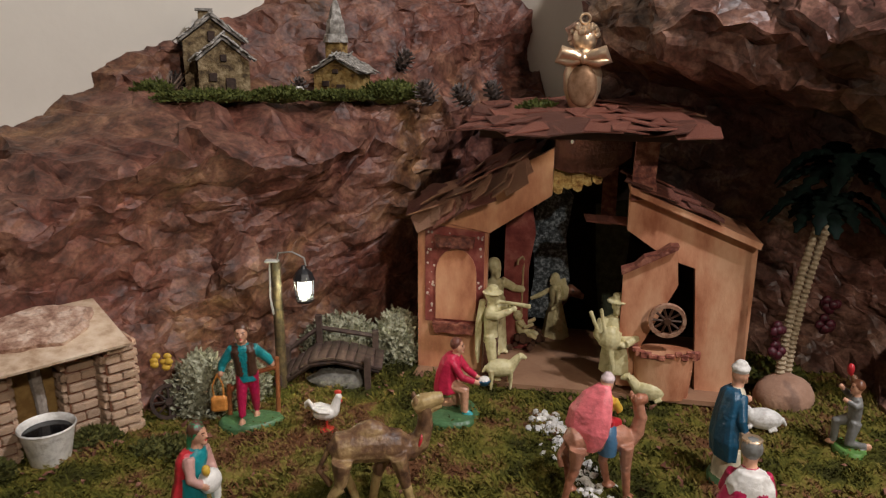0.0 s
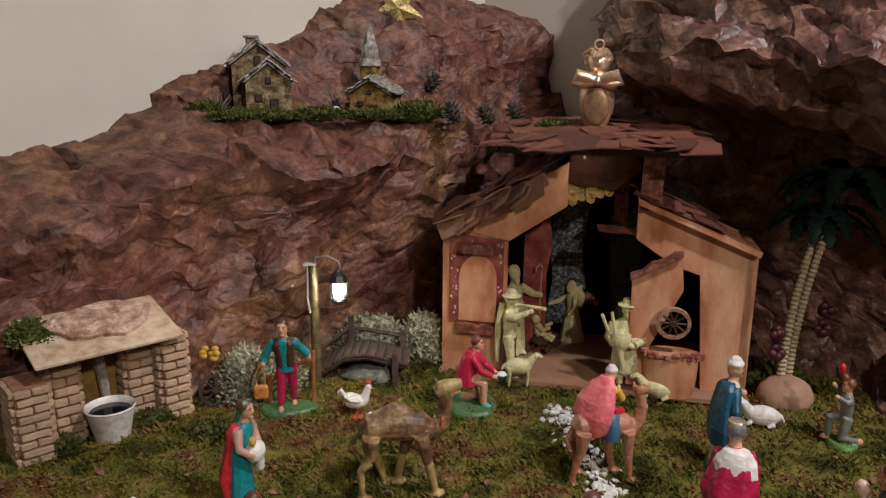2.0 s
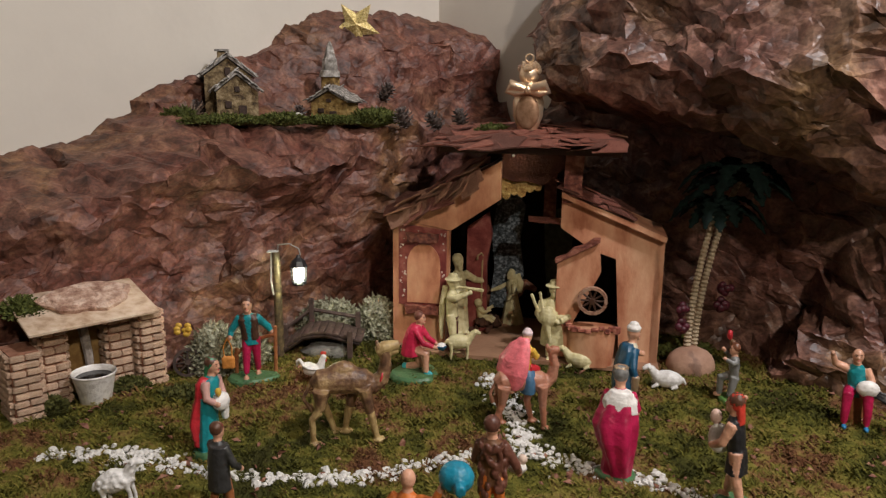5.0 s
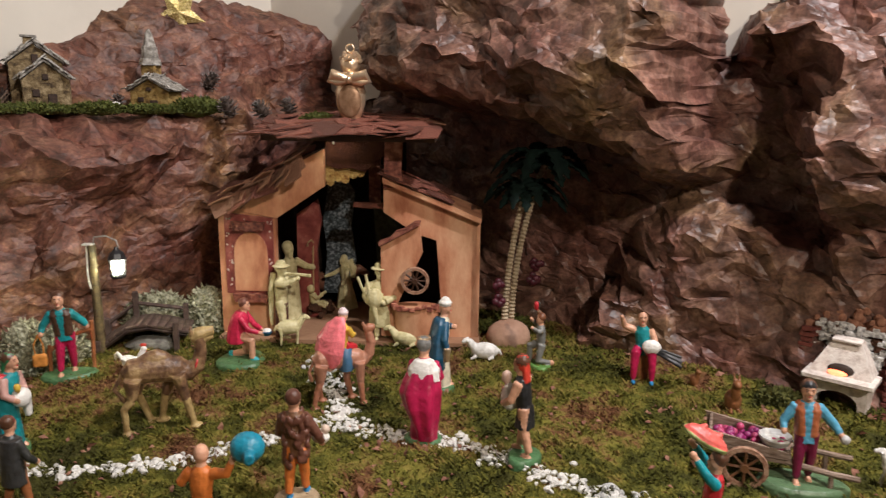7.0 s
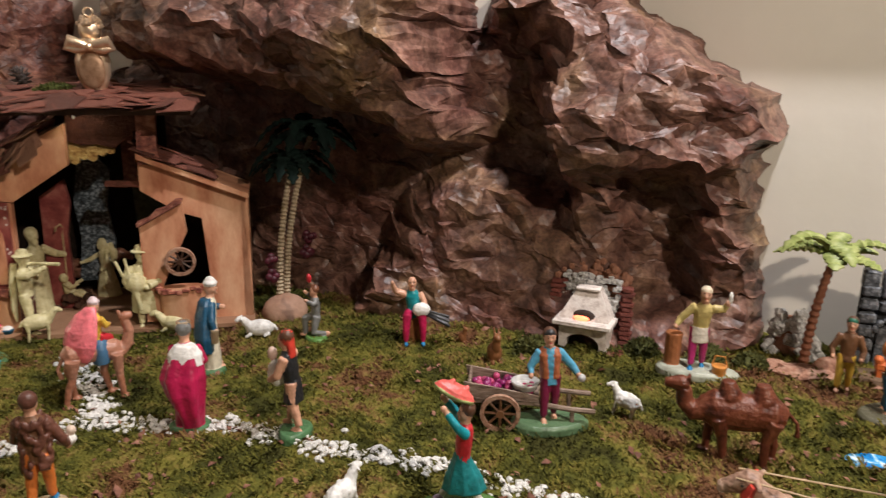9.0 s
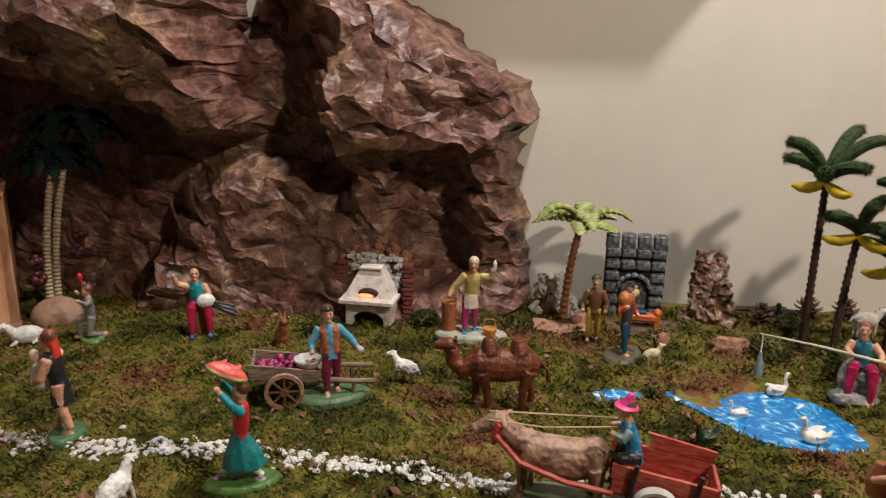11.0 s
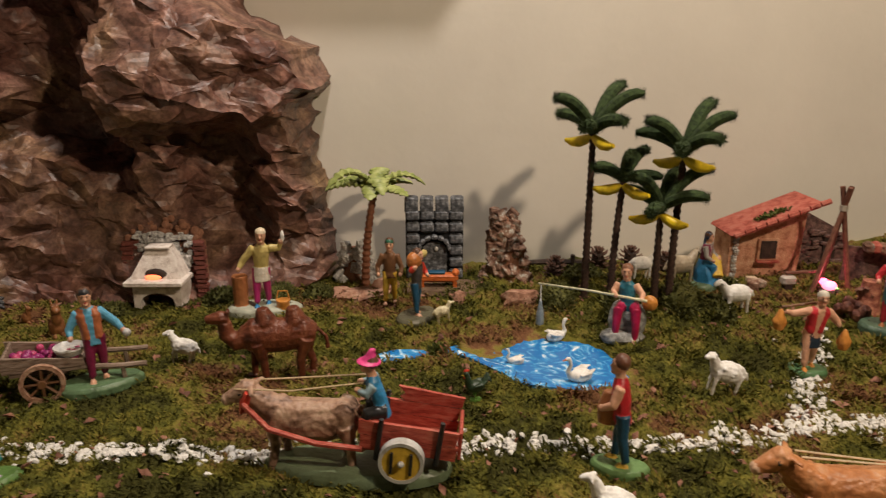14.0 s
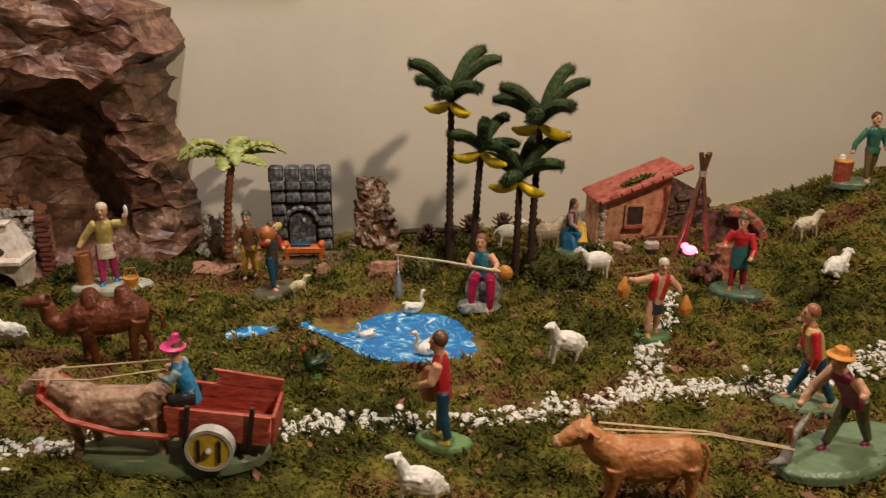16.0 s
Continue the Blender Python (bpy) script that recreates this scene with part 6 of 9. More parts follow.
for row in range(4):
    for i in range(6):
        x = 0.012 + 0.0215 * i + rnd.uniform(-0.006, 0.006)
        shingle(x, -0.010 + row * 0.022 + rnd.uniform(-0.005, 0.005), 0.209 + 0.549 * x + 0.0025 * row + rnd.uniform(0, 0.009), rnd.uniform(0.026, 0.052), rnd.uniform(0.026, 0.042), 14 + rnd.uniform(-14, 14), -27 + rnd.uniform(-12, 12), rnd.uniform(-40, 30), 0.42)
for row in range(3):
    for i in range(4):
        q = i / 3
        shingle(0.262 + 0.075 * q, 0.0 + row * 0.026, 0.252 - 0.030 * q + 0.003 * row + rnd.uniform(0, 0.004), rnd.uniform(0.03, 0.05), rnd.uniform(0.026, 0.04), rnd.uniform(-6, 6), 21 + rnd.uniform(-7, 7), rnd.uniform(-20, 20))
for i in range(4):
    shingle(0.218 + 0.014 * i, 0.026, 0.206 - 0.001 * i + rnd.uniform(0, 0.003), 0.032, 0.03, 4, 5, rnd.uniform(-20, 20))
for s in seeds:
    s.matrix_basis = pose(0.16 + 0.02 * seeds.index(s), 0.12, 0.330, 3, 0, 10 * seeds.index(s)) @ Matrix.Diagonal((0.034, 0.05, 0.035, 1))


def wheel(name, m, r, w, rim, spoke, n=8, parent=None, label="", category=""):
    root = holder(name, m, label, category) if not parent else None
    if parent:
        root = new(name)
        root.parent, root.matrix_basis = parent, m
        root.empty_display_size = 0.01
    k = Kit()
    ring = []
    for i in range(24):
        a = 2 * math.pi * i / 24
        c, s = math.cos(a), math.sin(a)
        ring.append([(r * c, -w / 2, r * s), (r * c, w / 2, r * s), (0.8 * r * c, w / 2, 0.8 * r * s), (0.8 * r * c, -w / 2, 0.8 * r * s)])
    k.rings(ring + [ring[0]], rim, None, False)
    part("rim", k, root)
    for i in range(n):
        a = 2 * math.pi * i / n
        part("spoke", Kit().tube([(0.1 * r * math.cos(a), 0, 0.1 * r * math.sin(a)), (0.82 * r * math.cos(a), 0, 0.82 * r * math.sin(a))], 0.07 * r, spoke, None, 6), root)
    part("hub", Kit().tube([(0, -w * 0.8, 0), (0, w * 0.8, 0)], 0.2 * r, spoke, None, 10), root)
    return root


WHEELWOOD = material("worn_wheel_wood", [(0.16, 0.07, 0.04), (0.36, 0.20, 0.13), (0.45, 0.30, 0.21)], 0.6, 0.006, 0.0006)
wheel("cart_wheel", STABLE @ pose(0.302, -0.032, 0.103, 6, 0, 0), 0.0210, 0.006, WHEELWOOD, DARKBROWN, 10, None, "small wooden spoked wheel hung on the stable", "wheel")

k = Kit()
for i in range(30):
    k.ball((rnd.gauss(0, 0.012), rnd.gauss(0, 0.010), 0.008 + rnd.uniform(0, 0.014)), rnd.uniform(0.004, 0.008), DARKBROWN, None, 6, 4)
k.tube([(0.002, -0.008, 0.022), (-0.002, -0.008, 0.030), (-0.006, -0.006, 0.041)], [0.0085, 0.0085, 0.0065], CREAM, None, 9)
k.ball((-0.008, -0.007, 0.0485), (0.0072, 0.0072, 0.0078), CREAM, None, 10, 7)
for s in (-1, 1):
    k.tube([(-0.005, -0.007 + 0.006 * s, 0.040), (0.004, -0.009 + 0.010 * s, 0.036), (0.015, -0.008 + 0.011 * s, 0.042)], [0.0034, 0.003, 0.0026], CREAM, None, 6)
    k.tube([(0.002, -0.008 + 0.004 * s, 0.023), (0.013, -0.012 + 0.006 * s, 0.026), (0.020, -0.012 + 0.007 * s, 0.022)], [0.0045, 0.004, 0.003], CREAM, None, 6)
tagged(k.done("figurine", on(0.110, 0.992, -12, 0.004)), "cream plastic infant figurine in a brown crib", "figurine", "nativity figurines")

# gilded ornament on the roof
k = Kit()
k.loft([(0.0, 0.028, 0.020, 0, 0), (0.002, 0.028, 0.020, 0, 0)], GOLD, None, 20)
k.loft([(0.002, 0.006, 0.006, 0, 0), (0.010, 0.015, 0.010, 0, 0), (0.024, 0.022, 0.013, 0, 0), (0.038, 0.023, 0.014, 0, 0), (0.047, 0.019, 0.013, 0, 0)], GOLD, None, 22)
root = holder("gilded_ornament", pose(0.171, 0.985, 0.372, 0, 0, -8), "gilded shell ornament with bow and hanging ring", "ornament")
part("body", k, root, Matrix.Diagonal((1.05, 1.0, 1.42, 1)))
k = Kit()
k.ball((0, -0.0125, 0.028), (0.0175, 0.005, 0.0185), material("ornament_hollow", [(0.22, 0.12, 0.06), (0.40, 0.25, 0.15)], 0.4, 0.01, metal=0.4), None, 18, 10)
part("shell_hollow", k, root, Matrix.Diagonal((1.05, 1.0, 1.42, 1)), label="darker brown hollow of the shell")
k = Kit()
for s in (-1, 1):
    k.tube([(0, -0.016, 0.054), (0.010 * s, -0.018, 0.058), (0.024 * s, -0.015, 0.062), (0.029 * s, -0.013, 0.053), (0.018 * s, -0.016, 0.050), (0.004 * s, -0.017, 0.052)], [0.004, 0.007, 0.009, 0.007, 0.006, 0.004], GOLD, None, 10)
k.ball((0, -0.02, 0.054), (0.005, 0.005, 0.006), GOLD)
part("bow", k, root, pose(0, 0, 0.018))
k = Kit()
k.loft([(0.046, 0.018, 0.013, 0, 0), (0.058, 0.015, 0.013, 0, 0), (0.066, 0.013, 0.012, 0, 0)], GOLD, None, 16)
k.ball((0, 0, 0.078), (0.0155, 0.0145, 0.0165), GOLD, None, 14, 10)
for i in range(34):
    a, q = rnd.uniform(0, 6.28), rnd.uniform(0.1, 0.9)
    k.ball((0.0165 * math.cos(a) * math.sqrt(1 - q * q * 0.9), 0.0155 * math.sin(a) * math.sqrt(1 - q * q * 0.9), 0.080 + 0.0165 * q), 0.0036, GOLD, None, 6, 4)
part("curled_top", k, root, pose(0, 0, 0.018))
k = Kit()
k.rings([[(0.006 * math.cos(a) * q, 0.0016 * math.cos(b), 0.102 + 0.006 * math.sin(a) * q) for b, q in ((0, 1.0), (1.57, 1.25), (3.14, 1.0), (4.71, 0.75))] for a in np.linspace(0, 2 * math.pi, 17)], GOLD, None, False)
part("hanging_ring", k, root, pose(0, 0, 0.018))

# glitter star on the hill
STAR = material("gold_glitter", [(0.28, 0.20, 0.05), (0.70, 0.55, 0.20), (0.95, 0.85, 0.5)], 0.3, 0.003, 0.0015, 0.002, metal=0.7)
k = Kit()
pts = []
for i in range(10):
    a = -math.pi / 2 + math.pi * i / 5
    q = 0.071 if i == 0 else 0.047 if i % 2 == 0 else 0.0210
    pts.append((q * math.cos(a), q * math.sin(a)))
vs = [(x, 0, z) for x, z in pts] + [(0, -0.010, 0), (0, 0.004, 0)]
k.add(vs, [(i, (i + 1) % 10, 10) for i in range(10)] + [((i + 1) % 10, i, 11) for i in range(10)], STAR)
tagged(k.done("glitter_star", pose(-0.139, 1.235, 0.563, 0, 0, 12), smooth=False), "gold glitter star fixed on the hilltop", "star")

# ---- hillside village ----
SLATE = material("slate_chips", [(0.09, 0.085, 0.075), (0.27, 0.25, 0.22), (0.58, 0.56, 0.52)], 0.55, 0.012, 0.001, 0.004)
STUCCO = material("ochre_stucco", [(0.055, 0.035, 0.018), (0.19, 0.135, 0.065), (0.36, 0.28, 0.16)], 0.85, 0.009, 0.002, 0.003)
YELLOWSTUCCO = material("yellow_stucco", [(0.10, 0.055, 0.018), (0.30, 0.19, 0.055), (0.40, 0.29, 0.11)], 0.85, 0.009, 0.002, 0.003)
DARKWOOD = material("dark_wood", [(0.02, 0.012, 0.009), (0.06, 0.035, 0.024)], 0.7, 0.01, 0.0006)


def small_house(m, w, d, h, roof, mat, label, tall=0.0):
    root = holder("model_house", m, label, "model house")
    part("wall", Kit().slab([(-w / 2, 0), (w / 2, 0), (w / 2, h), (0, h + roof), (-w / 2, h)], -d / 2, d / 2, mat), root, smooth=False)
    for s in (-1, 1):
        side = part("roof", Kit().box((0, 0, 0), (w * 0.68, d * 1.2, 0.003), SLATE), root, pose(s * w * 0.27, 0, h + roof * 0.52 + 0.002, 0, s * math.degrees(math.atan2(roof, w / 2)), 0), smooth=False)
        for i in range(6):
            for j in range(5):
                part("slate", Kit().box((0, 0, 0), (rnd.uniform(0.009, 0.017), rnd.uniform(0.008, 0.015), 0.0016), SLATE), side, pose(-w * 0.30 + i * w * 0.125, -d * 0.56 + j * d * 0.28, 0.0034, rnd.uniform(-16, 16), rnd.uniform(-16, 16), rnd.uniform(-40, 40)), smooth=False)
    part("door", Kit().box((w * 0.12, -d / 2 - 0.001, h * 0.30), (w * 0.2, 0.003, h * 0.6), DARKWOOD, None, 0.001), root)
    part("window", Kit().box((-w * 0.22, -d / 2 - 0.001, h * 0.62), (w * 0.16, 0.003, h * 0.22), DARKWOOD, None, 0.001), root)
    part("window", Kit().box((0, -d / 2 - 0.001, h * 1.08), (w * 0.13, 0.003, h * 0.18), DARKWOOD, None, 0.001), root)
    if tall:
        part("chimney", Kit().box((-w * 0.1, 0.1 * d, h + roof + tall / 2 - 0.008), (0.016, 0.014, tall), mat, None, 0.001), root)
        part("chimney_cap", Kit().box((-w * 0.1, 0.1 * d, h + roof + tall - 0.006), (0.023, 0.020, 0.003), SLATE), root, smooth=False)
    return root


LEDGE = 0.392
small_house(pose(-0.326, 1.062, LEDGE - 0.006, 0, 0, 20), 0.074, 0.060, 0.078, 0.028, STUCCO, "tall ochre model house with a slate chip roof", 0.020)
small_house(pose(-0.296, 1.020, LEDGE - 0.006, 0, 0, 18), 0.064, 0.044, 0.052, 0.026, STUCCO, "small grey ochre model house with a slate roof")
church = small_house(pose(-0.150, 1.082, LEDGE - 0.005, 0, 0, -14), 0.066, 0.045, 0.036, 0.018, YELLOWSTUCCO, "yellow model chapel with a slate spire")
part("tower", Kit().box((-0.018, 0.022, 0.040), (0.024, 0.024, 0.092), YELLOWSTUCCO, None, 0.001), church)
k = Kit()
k.loft([(0.078, 0.019, 0.019, -0.018, 0.022), (0.088, 0.017, 0.017, -0.018, 0.022), (0.090, 0.0145, 0.0145, -0.018, 0.022), (0.108, 0.0125, 0.0125, -0.018, 0.022), (0.110, 0.0105, 0.0105, -0.018, 0.022), (0.128, 0.006, 0.006, -0.018, 0.022), (0.137, 0.002, 0.002, -0.018, 0.022)], SLATE, None, 7)
part("spire", k, church, smooth=False)

BUSHES = {}


def leafy(name, m, rx, ry, rz, n, tones, label, category, leaf=0.006, seed=1, stuff=False, curl=1.0, sheen=0.8):
    """A low bush: many small bent leaves round a dark core."""
    key = tuple(tones)
    if key not in BUSHES:
        BUSHES[key] = material("foliage", list(tones), sheen, 0.004, spread=(0.3, 0.7))
    mat, r = BUSHES[key], random.Random(seed)
    k = Kit()
    k.ball((0, 0, rz * 0.35), (rx * 0.72, ry * 0.72, rz * 0.6), mat, None, 12, 7, 0.12, r)
    for _ in range(n):
        d = Vector((r.gauss(0, 1), r.gauss(0, 1), abs(r.gauss(0, 0.9)))).normalized()
        q = r.uniform(0.62, 1.0)
        p = Vector((d.x * rx * q, d.y * ry * q, d.z * rz * q))
        t = (d + 0.9 * curl * Vector((r.uniform(-1, 1), r.uniform(-1, 1), r.uniform(-0.4, 1)))).normalized()
        s = t.cross(Vector((r.uniform(-1, 1), r.uniform(-1, 1), r.uniform(-1, 1)))).normalized()
        L = leaf * r.uniform(0.6, 1.3)
        w = L * 0.26
        a, b, c = p + s * w, p - s * w, p + t * L + d * L * 0.2
        e = p + t * L * 0.55 + s * w * 1.2
        f = p + t * L * 0.55 - s * w * 1.2
        o = len(k.v)
        k.v += [tuple(a), tuple(b), tuple(f), tuple(c), tuple(e)]
        k.f.append((o, o + 1, o + 2, o + 3, o + 4))
        k.m.append(0)
    return tagged(k.done(name, m, smooth=False), label, category)


GREENMOSS = ((0.022, 0.030, 0.006), (0.075, 0.090, 0.014), (0.15, 0.155, 0.032))
for x, y, rx, ry, h, s in ((-0.385, 1.00, 0.030, 0.022, 0.018, 1), (-0.305, 0.985, 0.060, 0.020, 0.014, 2), (-0.225, 1.025, 0.045, 0.020, 0.012, 3), (-0.155, 1.045, 0.050, 0.020, 0.013, 4), (-0.085, 1.075, 0.040, 0.022, 0.018, 5), (0.115, 1.01, 0.035, 0.02, 0.018, 6)):
    leafy("moss_tuft", pose(x + 0.004, y - 0.012, LEDGE - 0.003 if x < 0.1 else 0.374, 0, 0, 15), rx * (1.0 + 0.12 * (s % 3)), ry, h * (1.0 + 0.4 * (s % 2)), 1100 + 200 * (s % 3), GREENMOSS, "tuft of bright green dried moss on the ledge", "moss", 0.0045, s)


def pine_cone(m, R, label, tones=((0.035, 0.025, 0.02), (0.11, 0.085, 0.075), (0.34, 0.31, 0.30))):
    key = ("cone",) + tones
    if key not in BUSHES:
        BUSHES[key] = material("cone_scale", list(tones), 0.7, 0.003)
    mat = BUSHES[key]
    root = holder("pine_cone", m, label, "pine cone", "pine cones")
    core = Kit()
    core.ball((0, 0, R), (R * 0.6, R * 0.6, R), DARKWOOD, None, 10, 7)
    part("core", core, root)
    scale = None
    for i in range(44):
        q = (i + 0.5) / 44
        a = i * 2.39996
        z = R * (0.15 + 1.75 * q)
        w = R * (0.30 + 0.75 * math.sin(math.pi * (0.12 + 0.84 * q)))
        mm = Matrix.Translation((0, 0, z)) @ Matrix.Rotation(a, 4, "Z") @ Matrix.Rotation(0.15 - 1.1 * q, 4, "Y") @ Matrix.Diagonal((w * 1.12, R * 0.27 * (1.1 - 0.5 * q), R * 0.10, 1))
        if scale is None:
            sk = Kit()
            sk.rings([[(0.2, -0.3, -0.3), (0.2, 0.3, -0.3), (0.2, 0, 0.3)], [(0.8, -0.9, -0.5), (0.8, 0.9, -0.5), (0.8, 0, 0.6)], [(1.05, -0.3, 0.2), (1.05, 0.3, 0.2), (1.05, 0, 0.9)]], mat)
            ob = part("scale", sk, root, mm, smooth=False)
            scale = ob.data
        else:
            ob = new("scale", scale)
            ob.parent, ob.matrix_basis = root, mm
    return root


for x, y, z, R, rx in ((-0.365, 1.045, LEDGE, 0.016, -25), (-0.215, 1.075, LEDGE - 0.002, 0.013, 20), (-0.075, 1.105, LEDGE + 0.034, 0.015, 30), (-0.066, 1.085, LEDGE + 0.002, 0.014, -60), (-0.022, 1.045, LEDGE - 0.010, 0.016, -20), (0.030, 1.095, LEDGE - 0.012, 0.016, -40), (0.068, 1.105, LEDGE - 0.006, 0.014, -30)):
    pine_cone(pose(x, y, z, rx, 10, 30 * R * 1000), R, "grey brown pine cone standing on the hillside ledge")
k = Kit()
dry = material("dry_twig", [(0.16, 0.11, 0.08), (0.36, 0.27, 0.21)], 0.8, 0.004)
for i in range(40):
    d = Vector((rnd.gauss(0, 1), rnd.gauss(0, 1), abs(rnd.gauss(0, 1)) + 0.4)).normalized()
    k.tube([(0, 0, 0.004), tuple(d * 0.018), tuple(d * 0.032 + Vector((rnd.uniform(-0.006, 0.006), 0, rnd.uniform(-0.004, 0.006))))], [0.0012, 0.0009, 0.0005], dry, None, 4)
tagged(k.done("dry_shrub", pose(-0.372, 1.005, LEDGE)), "pale dry twiggy shrub beside the model house", "shrub")
k = Kit()
k.ball((0, 0, 0.004), (0.010, 0.008, 0.006), WHITE, None, 9, 6, 0.1, rnd)
tagged(k.done("white_stone", pose(-0.205, 1.045, LEDGE + 0.004)), "small white stone among the moss", "stone")

# ---- well ----
BRICK = material("pale_cork_brick", [(0.42, 0.20, 0.11), (0.70, 0.48, 0.32), (0.90, 0.78, 0.62)], 0.85, 0.010, 0.001, 0.003, per_object=0.18)
MORTAR = material("cork_mortar", [(0.22, 0.095, 0.055), (0.36, 0.18, 0.11)], 0.9, 0.008, 0.001, 0.003)
BOARD = material("bare_board", [(0.40, 0.27, 0.17), (0.58, 0.44, 0.31), (0.68, 0.56, 0.43)], 0.75, 0.02, 0.0006, 0.006)
CORK = material("flat_stone", [(0.26, 0.14, 0.095), (0.50, 0.33, 0.24), (0.72, 0.56, 0.45)], 0.85, 0.014, 0.005, 0.006)
WELL = pose(-0.398, 0.698, 0.050, 0, 0, 48) @ Matrix.Scale(0.94, 4)
well = holder("well", WELL, "brick wash-house with a board roof over a bucket", "well")
brick_data = None


def brick_pier(x, y, w, d, h, rows):
    global brick_data
    body = part("pier", Kit().box((x, y, h / 2 - 0.004), (w * 0.92, d * 0.92, h + 0.008), MORTAR), well, smooth=False)
    for r in range(rows):
        z = h * (r + 0.5) / rows
        n = 2
        for i in range(n):
            for face in range(4):
                o = (r % 2) * 0.12
                q = (i + 0.5) / n - 0.5 + o * (0.5 - i)
                px, py, rz = ((x + q * w, y - d / 2, 0), (x + w / 2, y + q * d, 90), (x + q * w, y + d / 2, 0), (x - w / 2, y + q * d, 90))[face]
                L = (w if face % 2 == 0 else d) / n * 0.9
                if brick_data is None:
                    ob = part("brick", Kit().box((0, 0, 0), (1, 1, 1), BRICK, None, 0.12), body, smooth=False)
                    brick_data = ob.data
                else:
                    ob = new("brick", brick_data)
                    ob.parent = body
                ob.matrix_basis = pose(px, py, z, rnd.uniform(-3, 3), rnd.uniform(-3, 3), rz + rnd.uniform(-3, 3)) @ Matrix.Diagonal((L, 0.008, h / rows * 0.74, 1))


brick_pier(0.078, -0.004, 0.034, 0.050, 0.110, 10)
brick_pier(0.041, 0.004, 0.032, 0.030, 0.108, 9)
brick_pier(-0.084, -0.010, 0.036, 0.052, 0.090, 9)
brick_pier(-0.043, 0.004, 0.030, 0.030, 0.108, 9)
part("back_board", Kit().box((0, 0.030, 0.055), (0.12, 0.006, 0.115), material("ochre_board", [(0.25, 0.14, 0.04), (0.40, 0.25, 0.08)], 0.7, 0.01)), well, smooth=False)
part("roof", Kit().box((0, 0, 0), (0.164, 0.104, 0.005), BOARD, None, 0.001), well, pose(0.002, 0.002, 0.127, 15, 0, 0))
k = Kit()
k.rings([[(x * (1 + 0.09 * math.sin(3 * a) + 0.07 * math.sin(7 * a)), y * (1 + 0.10 * math.cos(5 * a) + 0.05 * math.sin(8 * a)), z + 0.0016 * math.sin(9 * a + 40 * z)) for a, x, y in [(t, 0.060 * math.cos(t) * s, 0.036 * math.sin(t) * s) for t in np.linspace(0, 2 * math.pi, 19)[:-1]]] for z, s in ((0, 0.96), (0.006, 1.0), (0.011, 0.86))], CORK)
part("roof_stone", k, well, pose(0.010, 0.010, 0.1315, 15, 0, 3), "flat pinkish stone slab", smooth=False)
k = Kit()
k.tube([(0, 0.03, 0.094), (0, 0.006, 0.092), (0, -0.006, 0.06), (0, -0.010, 0.03)], [0.006, 0.007, 0.006, 0.005], material("clear_film", [(0.20, 0.17, 0.14), (0.34, 0.30, 0.26)], 0.15, 0.006), None, 8)
part("water_film", k, well, label="strip of shiny film as running water")
root = holder("bucket", pose(-0.374, 0.668, 0.050, 0, 0, 0), "white enamel bucket full of dark water", "bucket")
root.matrix_basis = root.matrix_basis @ Matrix.Scale(0.80, 4)
k = Kit()
prof = [(0.0, 0.020), (0.004, 0.022), (0.050, 0.031), (0.054, 0.0335), (0.056, 0.0325), (0.052, 0.029), (0.046, 0.0285)]
k.loft([(z, r, r, 0, 0) for z, r in prof], paint(0.80, 0.78, 0.74), None, 26)
part("pail", k, root)
k = Kit()
k.loft([(0.0465, 0.0283, 0.0283, 0, 0), (0.0475, 0.0275, 0.0275, 0, 0)], material("dark_water", [(0.004, 0.004, 0.005), (0.012, 0.012, 0.013)], 0.12, 0.01), None, 24)
part("water", k, root, label="black shiny water surface")

leafy("moss_tuft", WELL @ pose(-0.064, 0.022, 0.129, 15, 0, 0), 0.028, 0.034, 0.010, 900, GREENMOSS, "green moss on the roof of the well", "moss", 0.005, 33)

# ---- lantern, bridge and lichen ----
POLE = material("lamp_pole", [(0.05, 0.035, 0.02), (0.15, 0.11, 0.05)], 0.6, 0.008, 0.0006)
glow = bpy.data.lights.new("lantern_bulb", "POINT")
glow.energy, glow.color, glow.shadow_soft_size = 0.50, (1.0, 0.88, 0.54), 0.006
new("lantern_bulb", glow).matrix_world = pose(-0.156, 0.838, 0.178)
root = holder("lantern_post", pose(-0.193, 0.855, 0.048), "model lantern glowing on a wooden post", "lantern")
part("post", Kit().tube([(0, 0, 0), (0.0, 0, 0.06), (-0.001, 0, 0.1630)], [0.007, 0.0065, 0.006], POLE, None, 10), root)
k = Kit()
k.tube([(0, 0, 0.1590), (0.004, -0.002, 0.1740), (0.020, -0.003, 0.1760), (0.034, -0.003, 0.1690), (0.036, -0.003, 0.1590)], 0.0011, paint(0.3, 0.3, 0.28), None, 6)
k.box((-0.005, 0, 0.1635), (0.016, 0.010, 0.003), paint(0.62, 0.62, 0.58), None, 0.001)
k.tube([(-0.007, -0.002, 0.1610), (-0.008, -0.004, 0.12), (-0.004, -0.007, 0.10), (-0.006, -0.008, 0.1120)], 0.0012, paint(0.7, 0.7, 0.62), None, 6)
part("wire", k, root, label="white tape and thin wire")
lan = part("lantern", Kit().loft([(0.1430, 0.0135, 0.0135, 0.033, -0.003), (0.1450, 0.0125, 0.0125, 0.033, -0.003), (0.1510, 0.010, 0.010, 0.033, -0.003), (0.1560, 0.004, 0.004, 0.033, -0.003), (0.1600, 0.002, 0.002, 0.033, -0.003)], BLACK, None, 8), root, label="black lantern cap", smooth=False)
